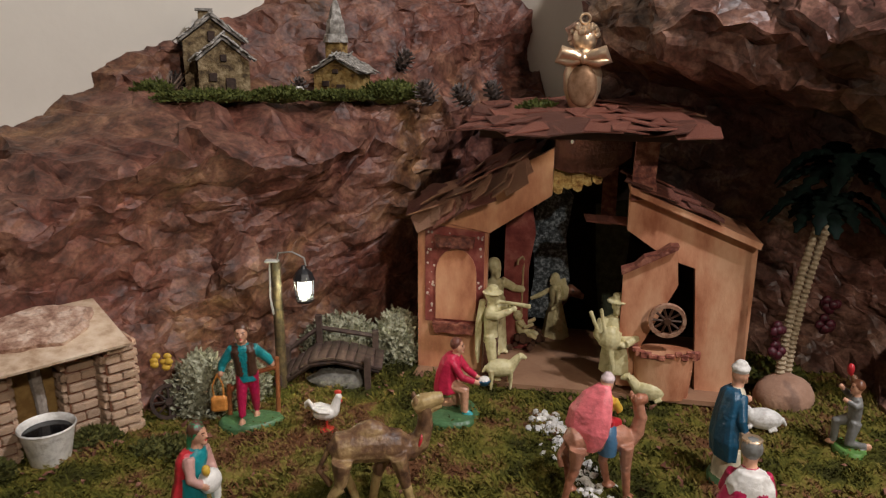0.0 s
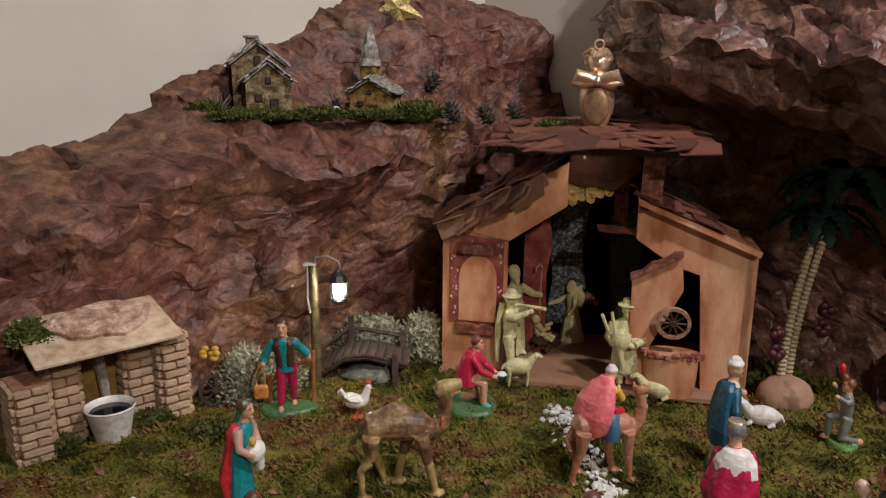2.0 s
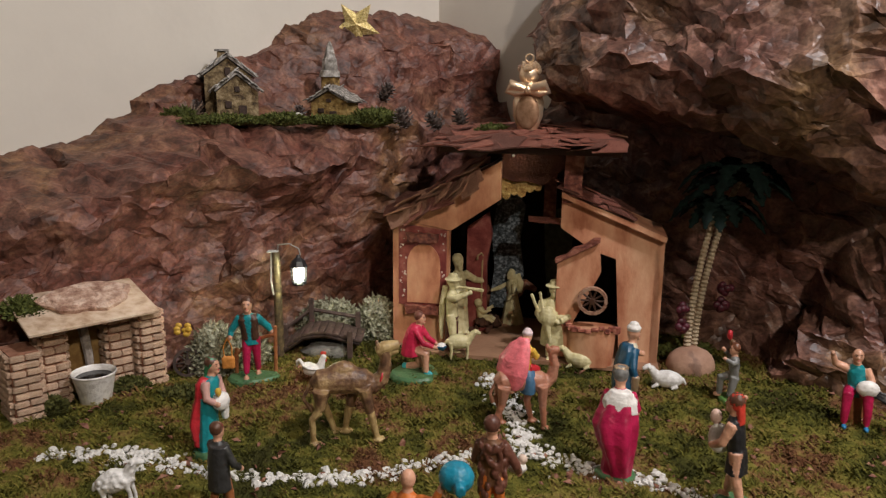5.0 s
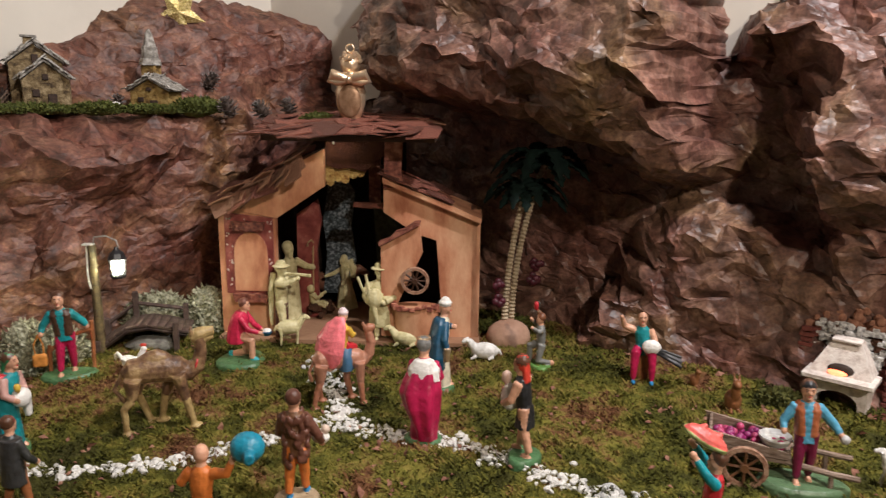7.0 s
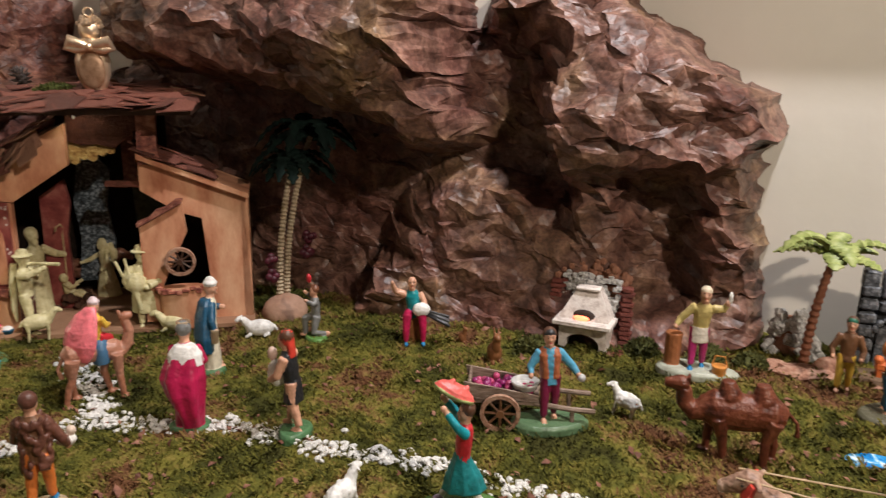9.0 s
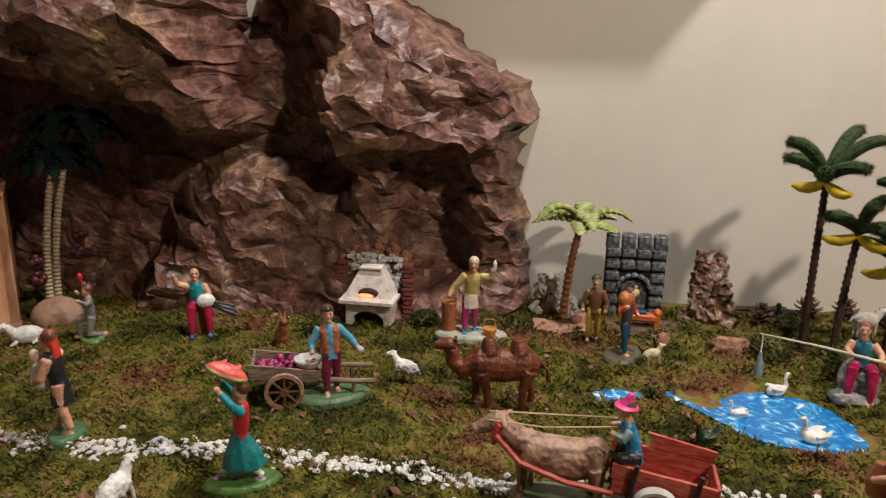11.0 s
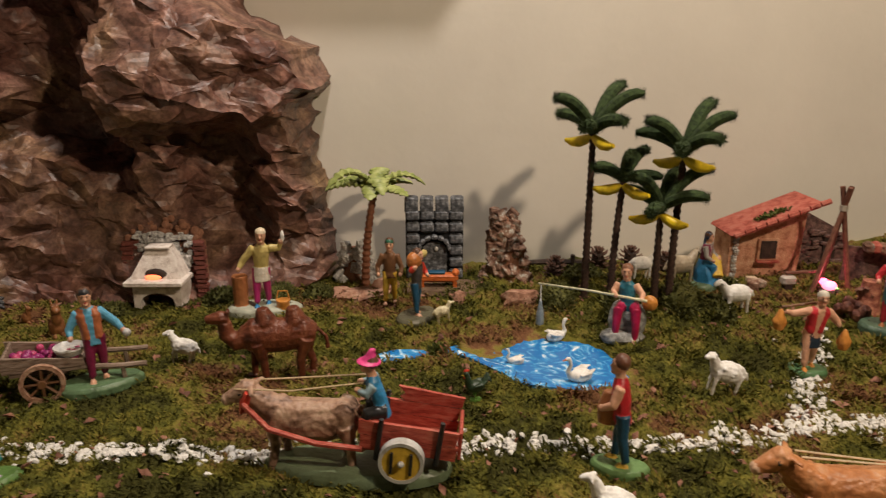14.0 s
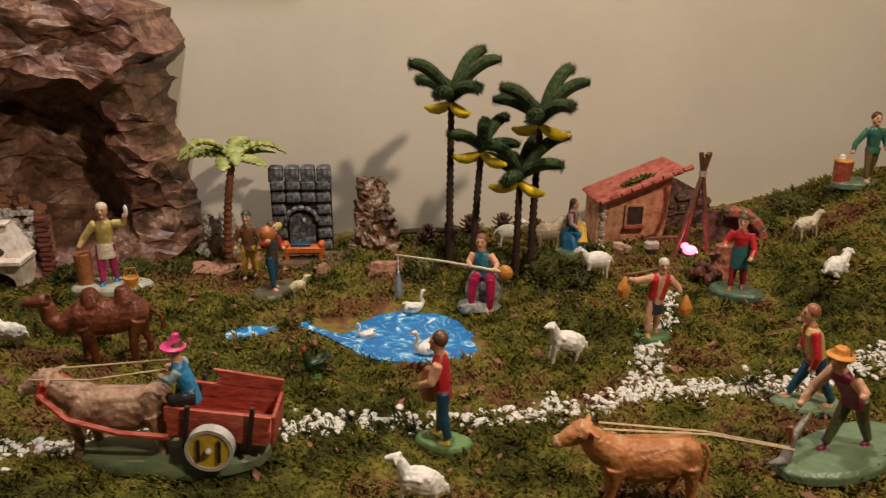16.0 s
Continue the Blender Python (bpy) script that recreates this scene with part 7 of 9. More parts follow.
part("lantern_foot", Kit().loft([(0.1150, 0.009, 0.009, 0.033, -0.003), (0.1180, 0.0115, 0.0115, 0.033, -0.003), (0.1210, 0.0105, 0.0105, 0.033, -0.003)], BLACK, None, 8), lan, smooth=False)
for i in range(6):
    a = math.pi * i / 3
    part("bar", Kit().tube([(0.033 + 0.0102 * math.cos(a), -0.003 + 0.0102 * math.sin(a), 0.1200), (0.033 + 0.0118 * math.cos(a), -0.003 + 0.0118 * math.sin(a), 0.1440)], 0.0009, BLACK, None, 5), lan)
part("bulb", Kit().loft([(0.1220, 0.006, 0.006, 0.033, -0.003), (0.1270, 0.0085, 0.0085, 0.033, -0.003), (0.1390, 0.0085, 0.0085, 0.033, -0.003), (0.1420, 0.005, 0.005, 0.033, -0.003)], lit("lantern_glow", (1.0, 0.95, 0.72), 9.0), None, 12), lan, label="glowing pale yellow bulb")
BRIDGEWOOD = material("bridge_wood", [(0.055, 0.036, 0.030), (0.115, 0.078, 0.062)], 0.6, 0.01, 0.0006)
root = holder("footbridge", pose(-0.140, 0.884, 0.052, 0, 0, 4), "dark wooden model footbridge with railing", "bridge")
BRIDGE = ((-0.064, 0.002), (-0.020, 0.033), (0.012, 0.037), (0.064, 0.024))


def deck_z(x):
    return float(np.interp(x, [p[0] for p in BRIDGE], [p[1] for p in BRIDGE]))


for s in (-1, 1):
    part("beam", Kit().tube([(x, 0.024 * s, z - 0.005) for x, z in BRIDGE], 0.0034, DARKWOOD, None, 6), root)
    for x, h in ((-0.058, 0.026), (-0.016, 0.040), (0.056, 0.026)) if s > 0 else ((-0.058, 0.012), (0.050, 0.014)):
        part("post", Kit().box((x, 0.030 * s, deck_z(x) / 2 + h / 2 - 0.004), (0.008, 0.007, deck_z(x) + h + 0.008), BRIDGEWOOD, None, 0.001), root)
part("rail", Kit().tube([(-0.058, 0.030, 0.024), (-0.016, 0.030, 0.056), (0.056, 0.030, 0.044)], 0.0032, BRIDGEWOOD, None, 6), root)
for i in range(12):
    x = -0.061 + 0.0112 * i
    tilt = math.degrees(math.atan2(deck_z(x + 0.004) - deck_z(x - 0.004), 0.008))
    part("plank", Kit().box((0, 0, 0), (0.0108, 0.056, 0.004), BRIDGEWOOD, None, 0.0007), root, pose(x, rnd.uniform(-0.001, 0.001), deck_z(x) + rnd.uniform(0, 0.001), 0, -tilt, rnd.uniform(-2, 2)))
LICHEN = ((0.10, 0.095, 0.06), (0.34, 0.34, 0.23), (0.58, 0.58, 0.44))
for x, y, rx, ry, h, s, n in ((-0.270, 0.800, 0.042, 0.032, 0.075, 1, 900), (-0.235, 0.828, 0.035, 0.028, 0.060, 2, 700), (-0.135, 0.945, 0.062, 0.026, 0.074, 3, 1100), (-0.060, 0.950, 0.042, 0.034, 0.080, 4, 900)):
    leafy("lichen_bush", pose(x, y, 0.048), rx, ry, h * 0.92, n * 3, LICHEN, "pale grey green dried lichen bush", "lichen bush", 0.0062, s, curl=1.8)
k = Kit()
for i in range(9):
    k.ball((rnd.uniform(-0.010, 0.010), rnd.uniform(-0.006, 0.006), rnd.uniform(0, 0.012)), (0.005, 0.003, 0.004), YELLOW, None, 7, 5)
tagged(k.done("dry_flower", pose(-0.305, 0.782, 0.108)), "small dry yellow flower in the lichen", "flower")
wheel("cart_wheel", pose(-0.300, 0.775, 0.068, -18, 0, 25), 0.020, 0.004, DARKWOOD, DARKWOOD, 8, None, "dark wooden wheel leaning on the lichen bush", "wheel")
k = Kit()
k.ball((0, 0, 0.008), (0.040, 0.022, 0.014), material("grey_rock", [(0.10, 0.095, 0.08), (0.24, 0.23, 0.20)], 0.85, 0.01, 0.002), None, 14, 8, 0.10, rnd)
tagged(k.done("stone", pose(-0.125, 0.876, 0.046)), "grey stone under the footbridge", "stone")


# ---- bread oven ----
REDBRICK = material("red_brick", [(0.10, 0.02, 0.016), (0.20, 0.05, 0.035), (0.28, 0.09, 0.06)], 0.8, 0.006, 0.001, 0.003, per_object=0.25)
LIME = material("whitewash", [(0.50, 0.42, 0.37), (0.70, 0.62, 0.56), (0.78, 0.72, 0.66)], 0.75, 0.010, 0.0008, 0.003)
ROUGHSTONE = material("grey_rubble", [(0.26, 0.25, 0.24), (0.50, 0.49, 0.47), (0.72, 0.71, 0.69)], 0.75, 0.005, 0.002, 0.003)
OVEN = pose(0.778, 0.588, 0.050, 0, 0, -48) @ Matrix.Scale(0.90, 4)
oven = holder("bread_oven", OVEN, "model bread oven of whitewashed stone and red brick", "oven")
part("table", Kit().box((0, -0.022, 0.048), (0.088, 0.052, 0.008), LIME, None, 0.0015), oven)
k = Kit()
arch = [(-0.026, 0.0), (-0.026, 0.014)] + [(0.026 * math.cos(a), 0.014 + 0.016 * math.sin(a)) for a in np.linspace(math.pi, 0, 9)][1:-1] + [(0.026, 0.014), (0.026, 0.0)]
k.slab([(-0.036, 0.0)] + arch[:2] + arch[2:] + [(0.036, 0.0), (0.036, 0.045), (-0.036, 0.045)], -0.034, 0.014, LIME)
part("foot", k, oven, smooth=False)
k = Kit()
k.rings([[(-w, -d, z), (w, -d, z), (w, 0.012, z), (-w, 0.012, z)] for z, w, d in ((0.052, 0.038, 0.032), (0.056, 0.037, 0.031), (0.090, 0.020, 0.012), (0.094, 0.019, 0.011))], LIME)
part("hood", k, oven)
part("mouth", Kit().ball((0, -0.0290, 0.0585), (0.017, 0.005, 0.0095), DARKWOOD, None, 14, 7), oven, label="dark arched oven mouth")
part("embers", Kit().ball((-0.003, -0.032, 0.0555), (0.013, 0.006, 0.0045), lit("ember_glow", (1.0, 0.16, 0.06), 3.0), None, 10, 5), oven, label="glowing red embers")
part("shelf", Kit().box((0, -0.006, 0.096), (0.036, 0.022, 0.004), LIME, None, 0.001), oven)
k = Kit()
for i in range(150):
    k.box((rnd.uniform(-0.042, 0.042), 0.014 + rnd.uniform(-0.003, 0.003), rnd.uniform(0.052, 0.112)), (rnd.uniform(0.006, 0.011), 0.008, rnd.uniform(0.005, 0.009)), ROUGHSTONE, None, 0.001)
part("rubble_back", k, oven, label="grey rubble backing of the hood", smooth=False)
bdata = None
wall_o = part("brick_back", Kit().box((0, 0.028, 0.046), (0.116, 0.016, 0.10), MORTAR), oven, smooth=False)
for s in (-1, 1):
    for r in range(13):
        for c in range(2):
            mm = pose(s * (0.0515 + 0.008 * (c - 0.5)), 0.018 - 0.008 * c, 0.005 + 0.0076 * r, rnd.uniform(-4, 4), rnd.uniform(-4, 4), rnd.uniform(-8, 8)) @ Matrix.Diagonal((0.015 + 0.004 * (r % 2), 0.012, 0.0062, 1))
            if bdata is None:
                ob = part("brick", Kit().box((0, 0, 0), (1, 1, 1), REDBRICK, None, 0.1), wall_o, mm, smooth=False)
                bdata = ob.data
            else:
                ob = new("brick", bdata)
                ob.parent, ob.matrix_basis = wall_o, mm
k = Kit()
for i in range(90):
    x = rnd.uniform(-0.058, 0.056)
    k.ball((x, 0.026 + rnd.uniform(-0.008, 0.006), 0.100 + rnd.uniform(0, 0.034) * (1 - (x / 0.062) ** 2)), (rnd.uniform(0.004, 0.007),) * 3, MORTAR, None, 6, 4)
part("crown", k, oven, label="crumbly brown crown of the arch")
for x, y, w in ((0.05, -0.03, 0.022), (0.062, -0.012, 0.02)):
    ob = new("brick", bdata)
    ob.parent, ob.matrix_basis = wall_o, pose(x, y, 0.004, 0, 0, 20 * w) @ Matrix.Diagonal((w, 0.012, 0.008, 1))

# ---- fruit cart ----
CART = pose(0.566, 0.428, 0.056, 0, 0, -28)
GREYWOOD = material("weathered_wood", [(0.10, 0.065, 0.045), (0.22, 0.155, 0.115), (0.30, 0.23, 0.18)], 0.75, 0.008, 0.0008, 0.003, stretch=(0.4, 2, 2))
cart = holder("fruit_cart", CART, "weathered wooden handcart loaded with fruit", "cart")
bed = part("bed", Kit().box((0.0, 0.012, 0.024), (0.072, 0.044, 0.004), GREYWOOD), cart, smooth=False)
for i in range(5):
    part("plank", Kit().box((0.0, -0.006 + 0.009 * i, 0.0275), (0.070, 0.0078, 0.002), GREYWOOD, None, 0.0005), bed)
for s in (-1, 1):
    part("side_board", Kit().slab([(-0.042, 0.027), (0.034, 0.027), (0.034, 0.034), (-0.046, 0.046)], 0.012 + s * 0.022 - 0.0015, 0.012 + s * 0.022 + 0.0015, GREYWOOD), cart, smooth=False)
part("tail_board", Kit().box((-0.040, 0.012, 0.036), (0.003, 0.042, 0.018), GREYWOOD, None, 0.0006), cart)
for s in (-1, 1):
    part("shaft", Kit().tube([(0.030, 0.012 + 0.02 * s, 0.024), (0.070, 0.012 + 0.022 * s, 0.020), (0.094, 0.012 + 0.022 * s, 0.019)], 0.003, GREYWOOD, None, 7), cart)
    part("prop", Kit().tube([(0.070, 0.012 + 0.022 * s, 0.020), (0.071, 0.012 + 0.022 * s, -0.003)], 0.0025, GREYWOOD, None, 6), cart)
    wheel("wheel", pose(-0.006, 0.012 + 0.030 * s, 0.015, 0, 0, 0), 0.0215, 0.005, WHEELWOOD, BROWN, 8, cart)
load = holder("fruit_load", CART, "heap of purple and pink toy fruit on the cart", "fruit")
fruits = [part("fruit", Kit().ball((0, 0, 0), 0.0042, tone, None, 9, 6), load, pose(-0.03, 0.012, 0.034)) for tone in (paint(0.24, 0.02, 0.12), paint(0.42, 0.05, 0.14))]
for i in range(46):
    ob = fruits[i] if i < 2 else new("fruit", fruits[i % 2].data)
    ob.parent = load
    ob.matrix_basis = pose(rnd.uniform(-0.036, 0.028), 0.012 + rnd.uniform(-0.017, 0.017), 0.032 + rnd.uniform(0, 0.006))
k = Kit()
k.loft([(0.036, 0.012, 0.012, 0.020, 0.004), (0.043, 0.016, 0.016, 0.020, 0.004), (0.0445, 0.0155, 0.0155, 0.020, 0.004), (0.040, 0.011, 0.011, 0.020, 0.004)], paint(0.56, 0.55, 0.52), None, 18)
tagged(k.done("metal_bowl", CART), "pale grey bowl on the fruit cart", "bowl")

# ---- ox wagon ----
WAGRED = material("red_wagon_paint", [(0.22, 0.03, 0.022), (0.42, 0.075, 0.05), (0.48, 0.14, 0.10)], 0.55, 0.008, 0.0008, 0.003, stretch=(0.5, 2, 2))
WAG = on(0.641, 0.138, OXWAY, 0.021) @ pose(0, 0, 0, 0, -5, 0)
wagon = holder("ox_wagon", WAG, "red wooden ox wagon with yellow disc wheels", "wagon")
for s in (-1, 1):
    for i in range(2):
        part("side_plank", Kit().slab([(-0.155, 0.018 + 0.0132 * i), (-0.076 + 0.002 * i, 0.023 + 0.0128 * i), (-0.076 + 0.002 * i, 0.0350 + 0.0128 * i), (-0.157, 0.0305 + 0.0132 * i)], s * 0.021 - 0.0017, s * 0.021 + 0.0017, WAGRED), wagon, smooth=False)
    if s < 0:
        part("top_plank", Kit().slab([(-0.158, 0.0445), (-0.108, 0.047), (-0.104, 0.050), (-0.109, 0.053), (-0.102, 0.060), (-0.160, 0.054)], s * 0.021 - 0.0017, s * 0.021 + 0.0017, WAGRED), wagon, smooth=False)
    for x in (-0.140, -0.090):
        part("stanchion", Kit().tube([(x, s * 0.0240, 0.014), (x - 0.003, s * 0.0250, 0.054 - 0.002 * (x > -0.1))], 0.0022, BLACK, None, 6), wagon)
    wh = part("wheel", Kit().tube([(0, -0.004, 0), (0, 0.004, 0)], 0.0160, YELLOW, None, 26), wagon, pose(-0.112, s * 0.031, 0.0195))
    k = Kit()
    ring = []
    for i in range(29):
        a = 2 * math.pi * i / 28
        c, q = math.cos(a), math.sin(a)
        ring.append([(0.0188 * c, -0.0048, 0.0188 * q), (0.0188 * c, 0.0048, 0.0188 * q), (0.0158 * c, 0.0048, 0.0158 * q), (0.0158 * c, -0.0048, 0.0158 * q)])
    k.rings(ring, paint(0.5, 0.5, 0.48), None, False)
    part("tyre", k, wh, label="grey metal tyre")
    for x in (-0.010, 0.010):
        part("cleat", Kit().box((x * 0.8, s * 0.0050, 0), (0.0026, 0.002, 0.020), BLACK, None, 0.0005), wh)
    part("hub", Kit().ball((0, s * 0.0055, 0), (0.003, 0.003, 0.003), paint(0.5, 0.5, 0.48), None, 8, 5), wh)
    part("shaft", Kit().tube([(-0.078, s * 0.024, 0.022), (-0.04, s * 0.023, 0.022), (0.0, s * 0.022, 0.030), (0.024, s * 0.017, 0.048)], 0.0026, WAGRED, None, 7), wagon)
part("floor", Kit().box((-0.116, 0, 0.021), (0.080, 0.0405, 0.003), WAGRED), wagon, smooth=False)
part("tail_board", Kit().box((-0.1585, 0, 0.031), (0.003, 0.040, 0.026), WAGRED, None, 0.0008), wagon)
for s in (-1, 1):
    part("rein", Kit().tube([(0.034, s * 0.008, 0.056), (-0.015, s * 0.012, 0.062), (-0.074, s * 0.008, 0.074)], 0.0008, paint(0.55, 0.42, 0.26), None, 5), wagon)
k = Kit()
k.loft([(0.038, 0.004, 0.017, 0.025, 0), (0.046, 0.005, 0.0195, 0.024, 0), (0.056, 0.004, 0.016, 0.021, 0)], REDHAT, None, 12)
part("yoke", k, wagon)
figurine(WAG @ pose(-0.094, 0.006, 0.014, 0, 0, 90), "wagon driver figurine in blue jacket and pink pointed hat", 0.094, base=None, style="sit", top=paint(0.03, 0.22, 0.45), sleeve=paint(0.22, 0.32, 0.36), bottom=BLACK, hat="cone", hatmat=paint(0.62, 0.05, 0.22), grips=((-0.1, -0.3, 0.62), (0.1, -0.3, 0.62)), lean=(0, -0.16))
k = Kit()
k.tube([(0.858, -0.217, 0.116), (0.905, -0.283, 0.110), (0.965, -0.333, 0.084)], 0.0009, paint(0.58, 0.46, 0.3), None, 5)
k.tube([(0.850, -0.224, 0.117), (0.900, -0.288, 0.112), (0.962, -0.337, 0.085)], 0.0009, paint(0.58, 0.46, 0.3), None, 5)
tagged(k.done("plough_rope"), "pair of thin pale ropes to the plough", "rope")

# ---- palms ----


def chenille(k, pts, r, mat, rnd, n=170):
    """Bristles round a bent stem."""
    P = [Vector(p) for p in pts]
    for _ in range(n):
        t = rnd.uniform(0, len(P) - 1.001)
        i = int(t)
        p = P[i].lerp(P[i + 1], t - i)
        d = (P[i + 1] - P[i]).normalized()
        s = d.cross(Vector((rnd.gauss(0, 1), rnd.gauss(0, 1), rnd.gauss(0, 1)))).normalized()
        e = d.cross(s) * 0.0009
        q = p + s * r * rnd.uniform(0.9, 1.3) + d * 0.002
        o = len(k.v)
        k.v += [tuple(p + e), tuple(p - e), tuple(q)]
        k.f.append((o, o + 1, o + 2))
        k.m.append(k.slot(mat))


def palm(m, H, label, leaf, trunk, R, n, fw, droop, bend=(0.0, 0.0), bristle=True, fruit=None, ringed=0.0045, seed=1, name="palm_tree"):
    """A model palm: a ringed trunk, and arching fronds that are parts."""
    r = random.Random(seed)
    root = holder(name, m, label, "palm tree", "model palms")
    k = Kit()
    pts, rad = [], []
    nn = max(8, int(H / ringed / 2))
    for i in range(nn * 2 + 1):
        q = i / (nn * 2)
        pts.append((bend[0] * q * q, bend[1] * q * q, H * q))
        rad.append(trunk[1] * (1.0 if i % 2 else 0.72) * (1.12 - 0.25 * q))
    k.tube(pts, rad, trunk[0], None, 9)
    if bristle:
        chenille(k, pts[:: max(1, nn // 4)], trunk[1] * 1.1, trunk[0], r, 260)
    part("trunk", k, root)
    top = Vector((bend[0], bend[1], H))
    for i in range(n):
        a = 2 * math.pi * i / n + r.uniform(-0.25, 0.25)
        up = (1.7, 0.55, 0.95)[i % 3] + r.uniform(-0.15, 0.15) if bristle else r.uniform(0.8, 1.5) if i % 2 else r.uniform(0.3, 0.6)
        L = R * r.uniform(0.85, 1.12)
        fp, fr = [], []
        last = 7 if bristle else 16
        for j in range(last + 1):
            q = j / last
            x = L * q
            z = L * (up * q - (up * 0.45 + droop) * q * q) if bristle else L * (up * q - (up + droop) * q * q * 0.85)
            fp.append((top.x + x * math.cos(a), top.y + x * math.sin(a), top.z + z))
            fr.append(fw * (0.72 + 0.28 * math.sin(math.pi * q)) * (1 if j < last else 0.55) if bristle else fw * (0.35 + 1.0 * math.sin(math.pi * min(1, 0.12 + 0.8 * q))) * (0.62 if j % 2 else 1.1) * (1 if j < last else 0.4))
        fk = Kit()
        fk.tube(fp, fr, leaf, None, 9, 0.9 if bristle else 0.34)
        if bristle:
            chenille(fk, fp, fw * 0.98, leaf, r, 900)
        part("frond", fk, root)
    if fruit:
        for i in range(2):
            a = 2.0 + 2.6 * i + r.uniform(-0.4, 0.4)
            part("banana", Kit().tube([(top.x, top.y, H - 0.008), (top.x + 0.010 * math.cos(a), top.y + 0.010 * math.sin(a), H - 0.013), (top.x + 0.020 * math.cos(a), top.y + 0.020 * math.sin(a), H - 0.0165), (top.x + 0.030 * math.cos(a), top.y + 0.030 * math.sin(a), H - 0.0175), (top.x + 0.040 * math.cos(a), top.y + 0.040 * math.sin(a), H - 0.0155)], [0.004, 0.0065, 0.0075, 0.006, 0.0025], fruit, None, 12), root, label="yellow toy banana")
    return root


PIPEGREEN = material("green_chenille", [(0.012, 0.024, 0.008), (0.030, 0.052, 0.016), (0.055, 0.085, 0.028)], 0.95, 0.006)
PIPEBROWN = material("brown_chenille", [(0.025, 0.013, 0.009), (0.075, 0.04, 0.028)], 0.9, 0.004)
BANANA = paint(0.72, 0.52, 0.02)
palm(on(1.160, 0.145, 0, -0.004), 0.234, "tall green chenille banana palm with yellow fruit", PIPEGREEN, (PIPEBROWN, 0.0056), 0.062, 7, 0.0092, 0.16, (0.006, 0.004), True, BANANA, seed=3)
palm(on(1.165, 0.108, 0, -0.004), 0.172, "shorter green chenille banana palm", PIPEGREEN, (PIPEBROWN, 0.0055), 0.053, 5, 0.0079, 0.16, (0.004, -0.006), True, BANANA, seed=5)
palm(on(1.192, 0.058, 0, -0.004), 0.134, "low green chenille banana palm with yellow fruit", PIPEGREEN, (PIPEBROWN, 0.0056), 0.056, 7, 0.0088, 0.16, (0.004, 0.002), True, BANANA, seed=7)
palm(on(1.206, 0.044, 0, -0.004), 0.208, "tall dark green chenille palm with yellow fruit", PIPEGREEN, (PIPEBROWN, 0.0056), 0.062, 7, 0.0092, 0.16, (0.004, -0.002), True, BANANA, seed=9)
palm(on(1.006, 0.424, 0, -0.003), 0.154, "light green rubber palm with a ribbed trunk", material("rubber_leaf", [(0.16, 0.20, 0.045), (0.29, 0.34, 0.10), (0.40, 0.43, 0.17)], 0.5, 0.014), (material("palm_rind", [(0.16, 0.055, 0.025), (0.30, 0.12, 0.06)], 0.7, 0.006, 0.001), 0.0066), 0.068, 10, 0.0105, 0.12, (0.012, -0.012), False, seed=11)
k = Kit()
CLAY = material("pale_clay", [(0.30, 0.17, 0.11), (0.42, 0.26, 0.18)], 0.7, 0.03, 0.001, 0.006)
k.ball((0, 0, 0.010), (0.035, 0.029, 0.029), CLAY, None, 18, 10, 0.02, rnd)
tagged(k.done("palm_stone", pose(0.408, 0.850, 0.048)), "smooth pinkish clay stone carrying a dark palm", "stone")
# Dark green leaf, blackened further for the shade under the brow
DARKPALM = material("dark_shaded_satin_leaf", [(0.002, 0.004, 0.003), (0.003, 0.008, 0.006), (0.006, 0.014, 0.010)], 0.75, 0.01, spec=0.1)
RAFFIA = material("pale_raffia", [(0.30, 0.22, 0.13), (0.50, 0.42, 0.29)], 0.75, 0.005, 0.001, 0.003)
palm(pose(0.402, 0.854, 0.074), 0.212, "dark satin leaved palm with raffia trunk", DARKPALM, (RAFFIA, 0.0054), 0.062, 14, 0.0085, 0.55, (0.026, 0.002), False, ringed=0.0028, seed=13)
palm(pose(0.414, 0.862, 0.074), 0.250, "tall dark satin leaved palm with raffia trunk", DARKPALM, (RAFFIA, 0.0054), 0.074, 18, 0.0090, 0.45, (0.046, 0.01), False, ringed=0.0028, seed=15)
for x, y, z, s in ((0.388, 0.846, 0.142, 1), (0.450, 0.856, 0.172, 2), (0.444, 0.850, 0.150, 3), (0.390, 0.846, 0.118, 4)):
    k = Kit()
    petal = material("wine_petal", [(0.03, 0.003, 0.006), (0.085, 0.008, 0.02)], 0.5, 0.006)
    r = random.Random(s)
    for i in range(12):
        d = Vector((r.gauss(0, 1), r.gauss(0, 1), r.gauss(0, 1))).normalized() * 0.0065
        k.ball(tuple(d), (0.0058, 0.0042, 0.0058), petal, None, 7, 5)
    tagged(k.done("cloth_flower", pose(x, y, z)), "dark wine red cloth flower on the palm", "flower", "cloth flowers")
leafy("moss_tuft", pose(0.405, 0.90, 0.052), 0.05, 0.03, 0.03, 500, GREENMOSS, "green moss behind the palm stone", "moss", 0.007, 21)

# ---- castle gate and ruins ----
CASTLE = material("grey_castle_stone", [(0.035, 0.037, 0.04), (0.10, 0.105, 0.115), (0.30, 0.31, 0.33)], 0.7, 0.008, 0.0015, 0.003)
JOINT = material("black_joint", [(0.012, 0.012, 0.013), (0.03, 0.03, 0.032)], 0.9, 0.01)
GATE = Matrix.Translation((1.107, 0.378, 0.050)) @ Matrix.Rotation(math.atan2(-0.068, 0.060), 4, "Z")
gate = holder("castle_gate", GATE, "dark grey model castle wall with battlements and arched gate", "castle wall")
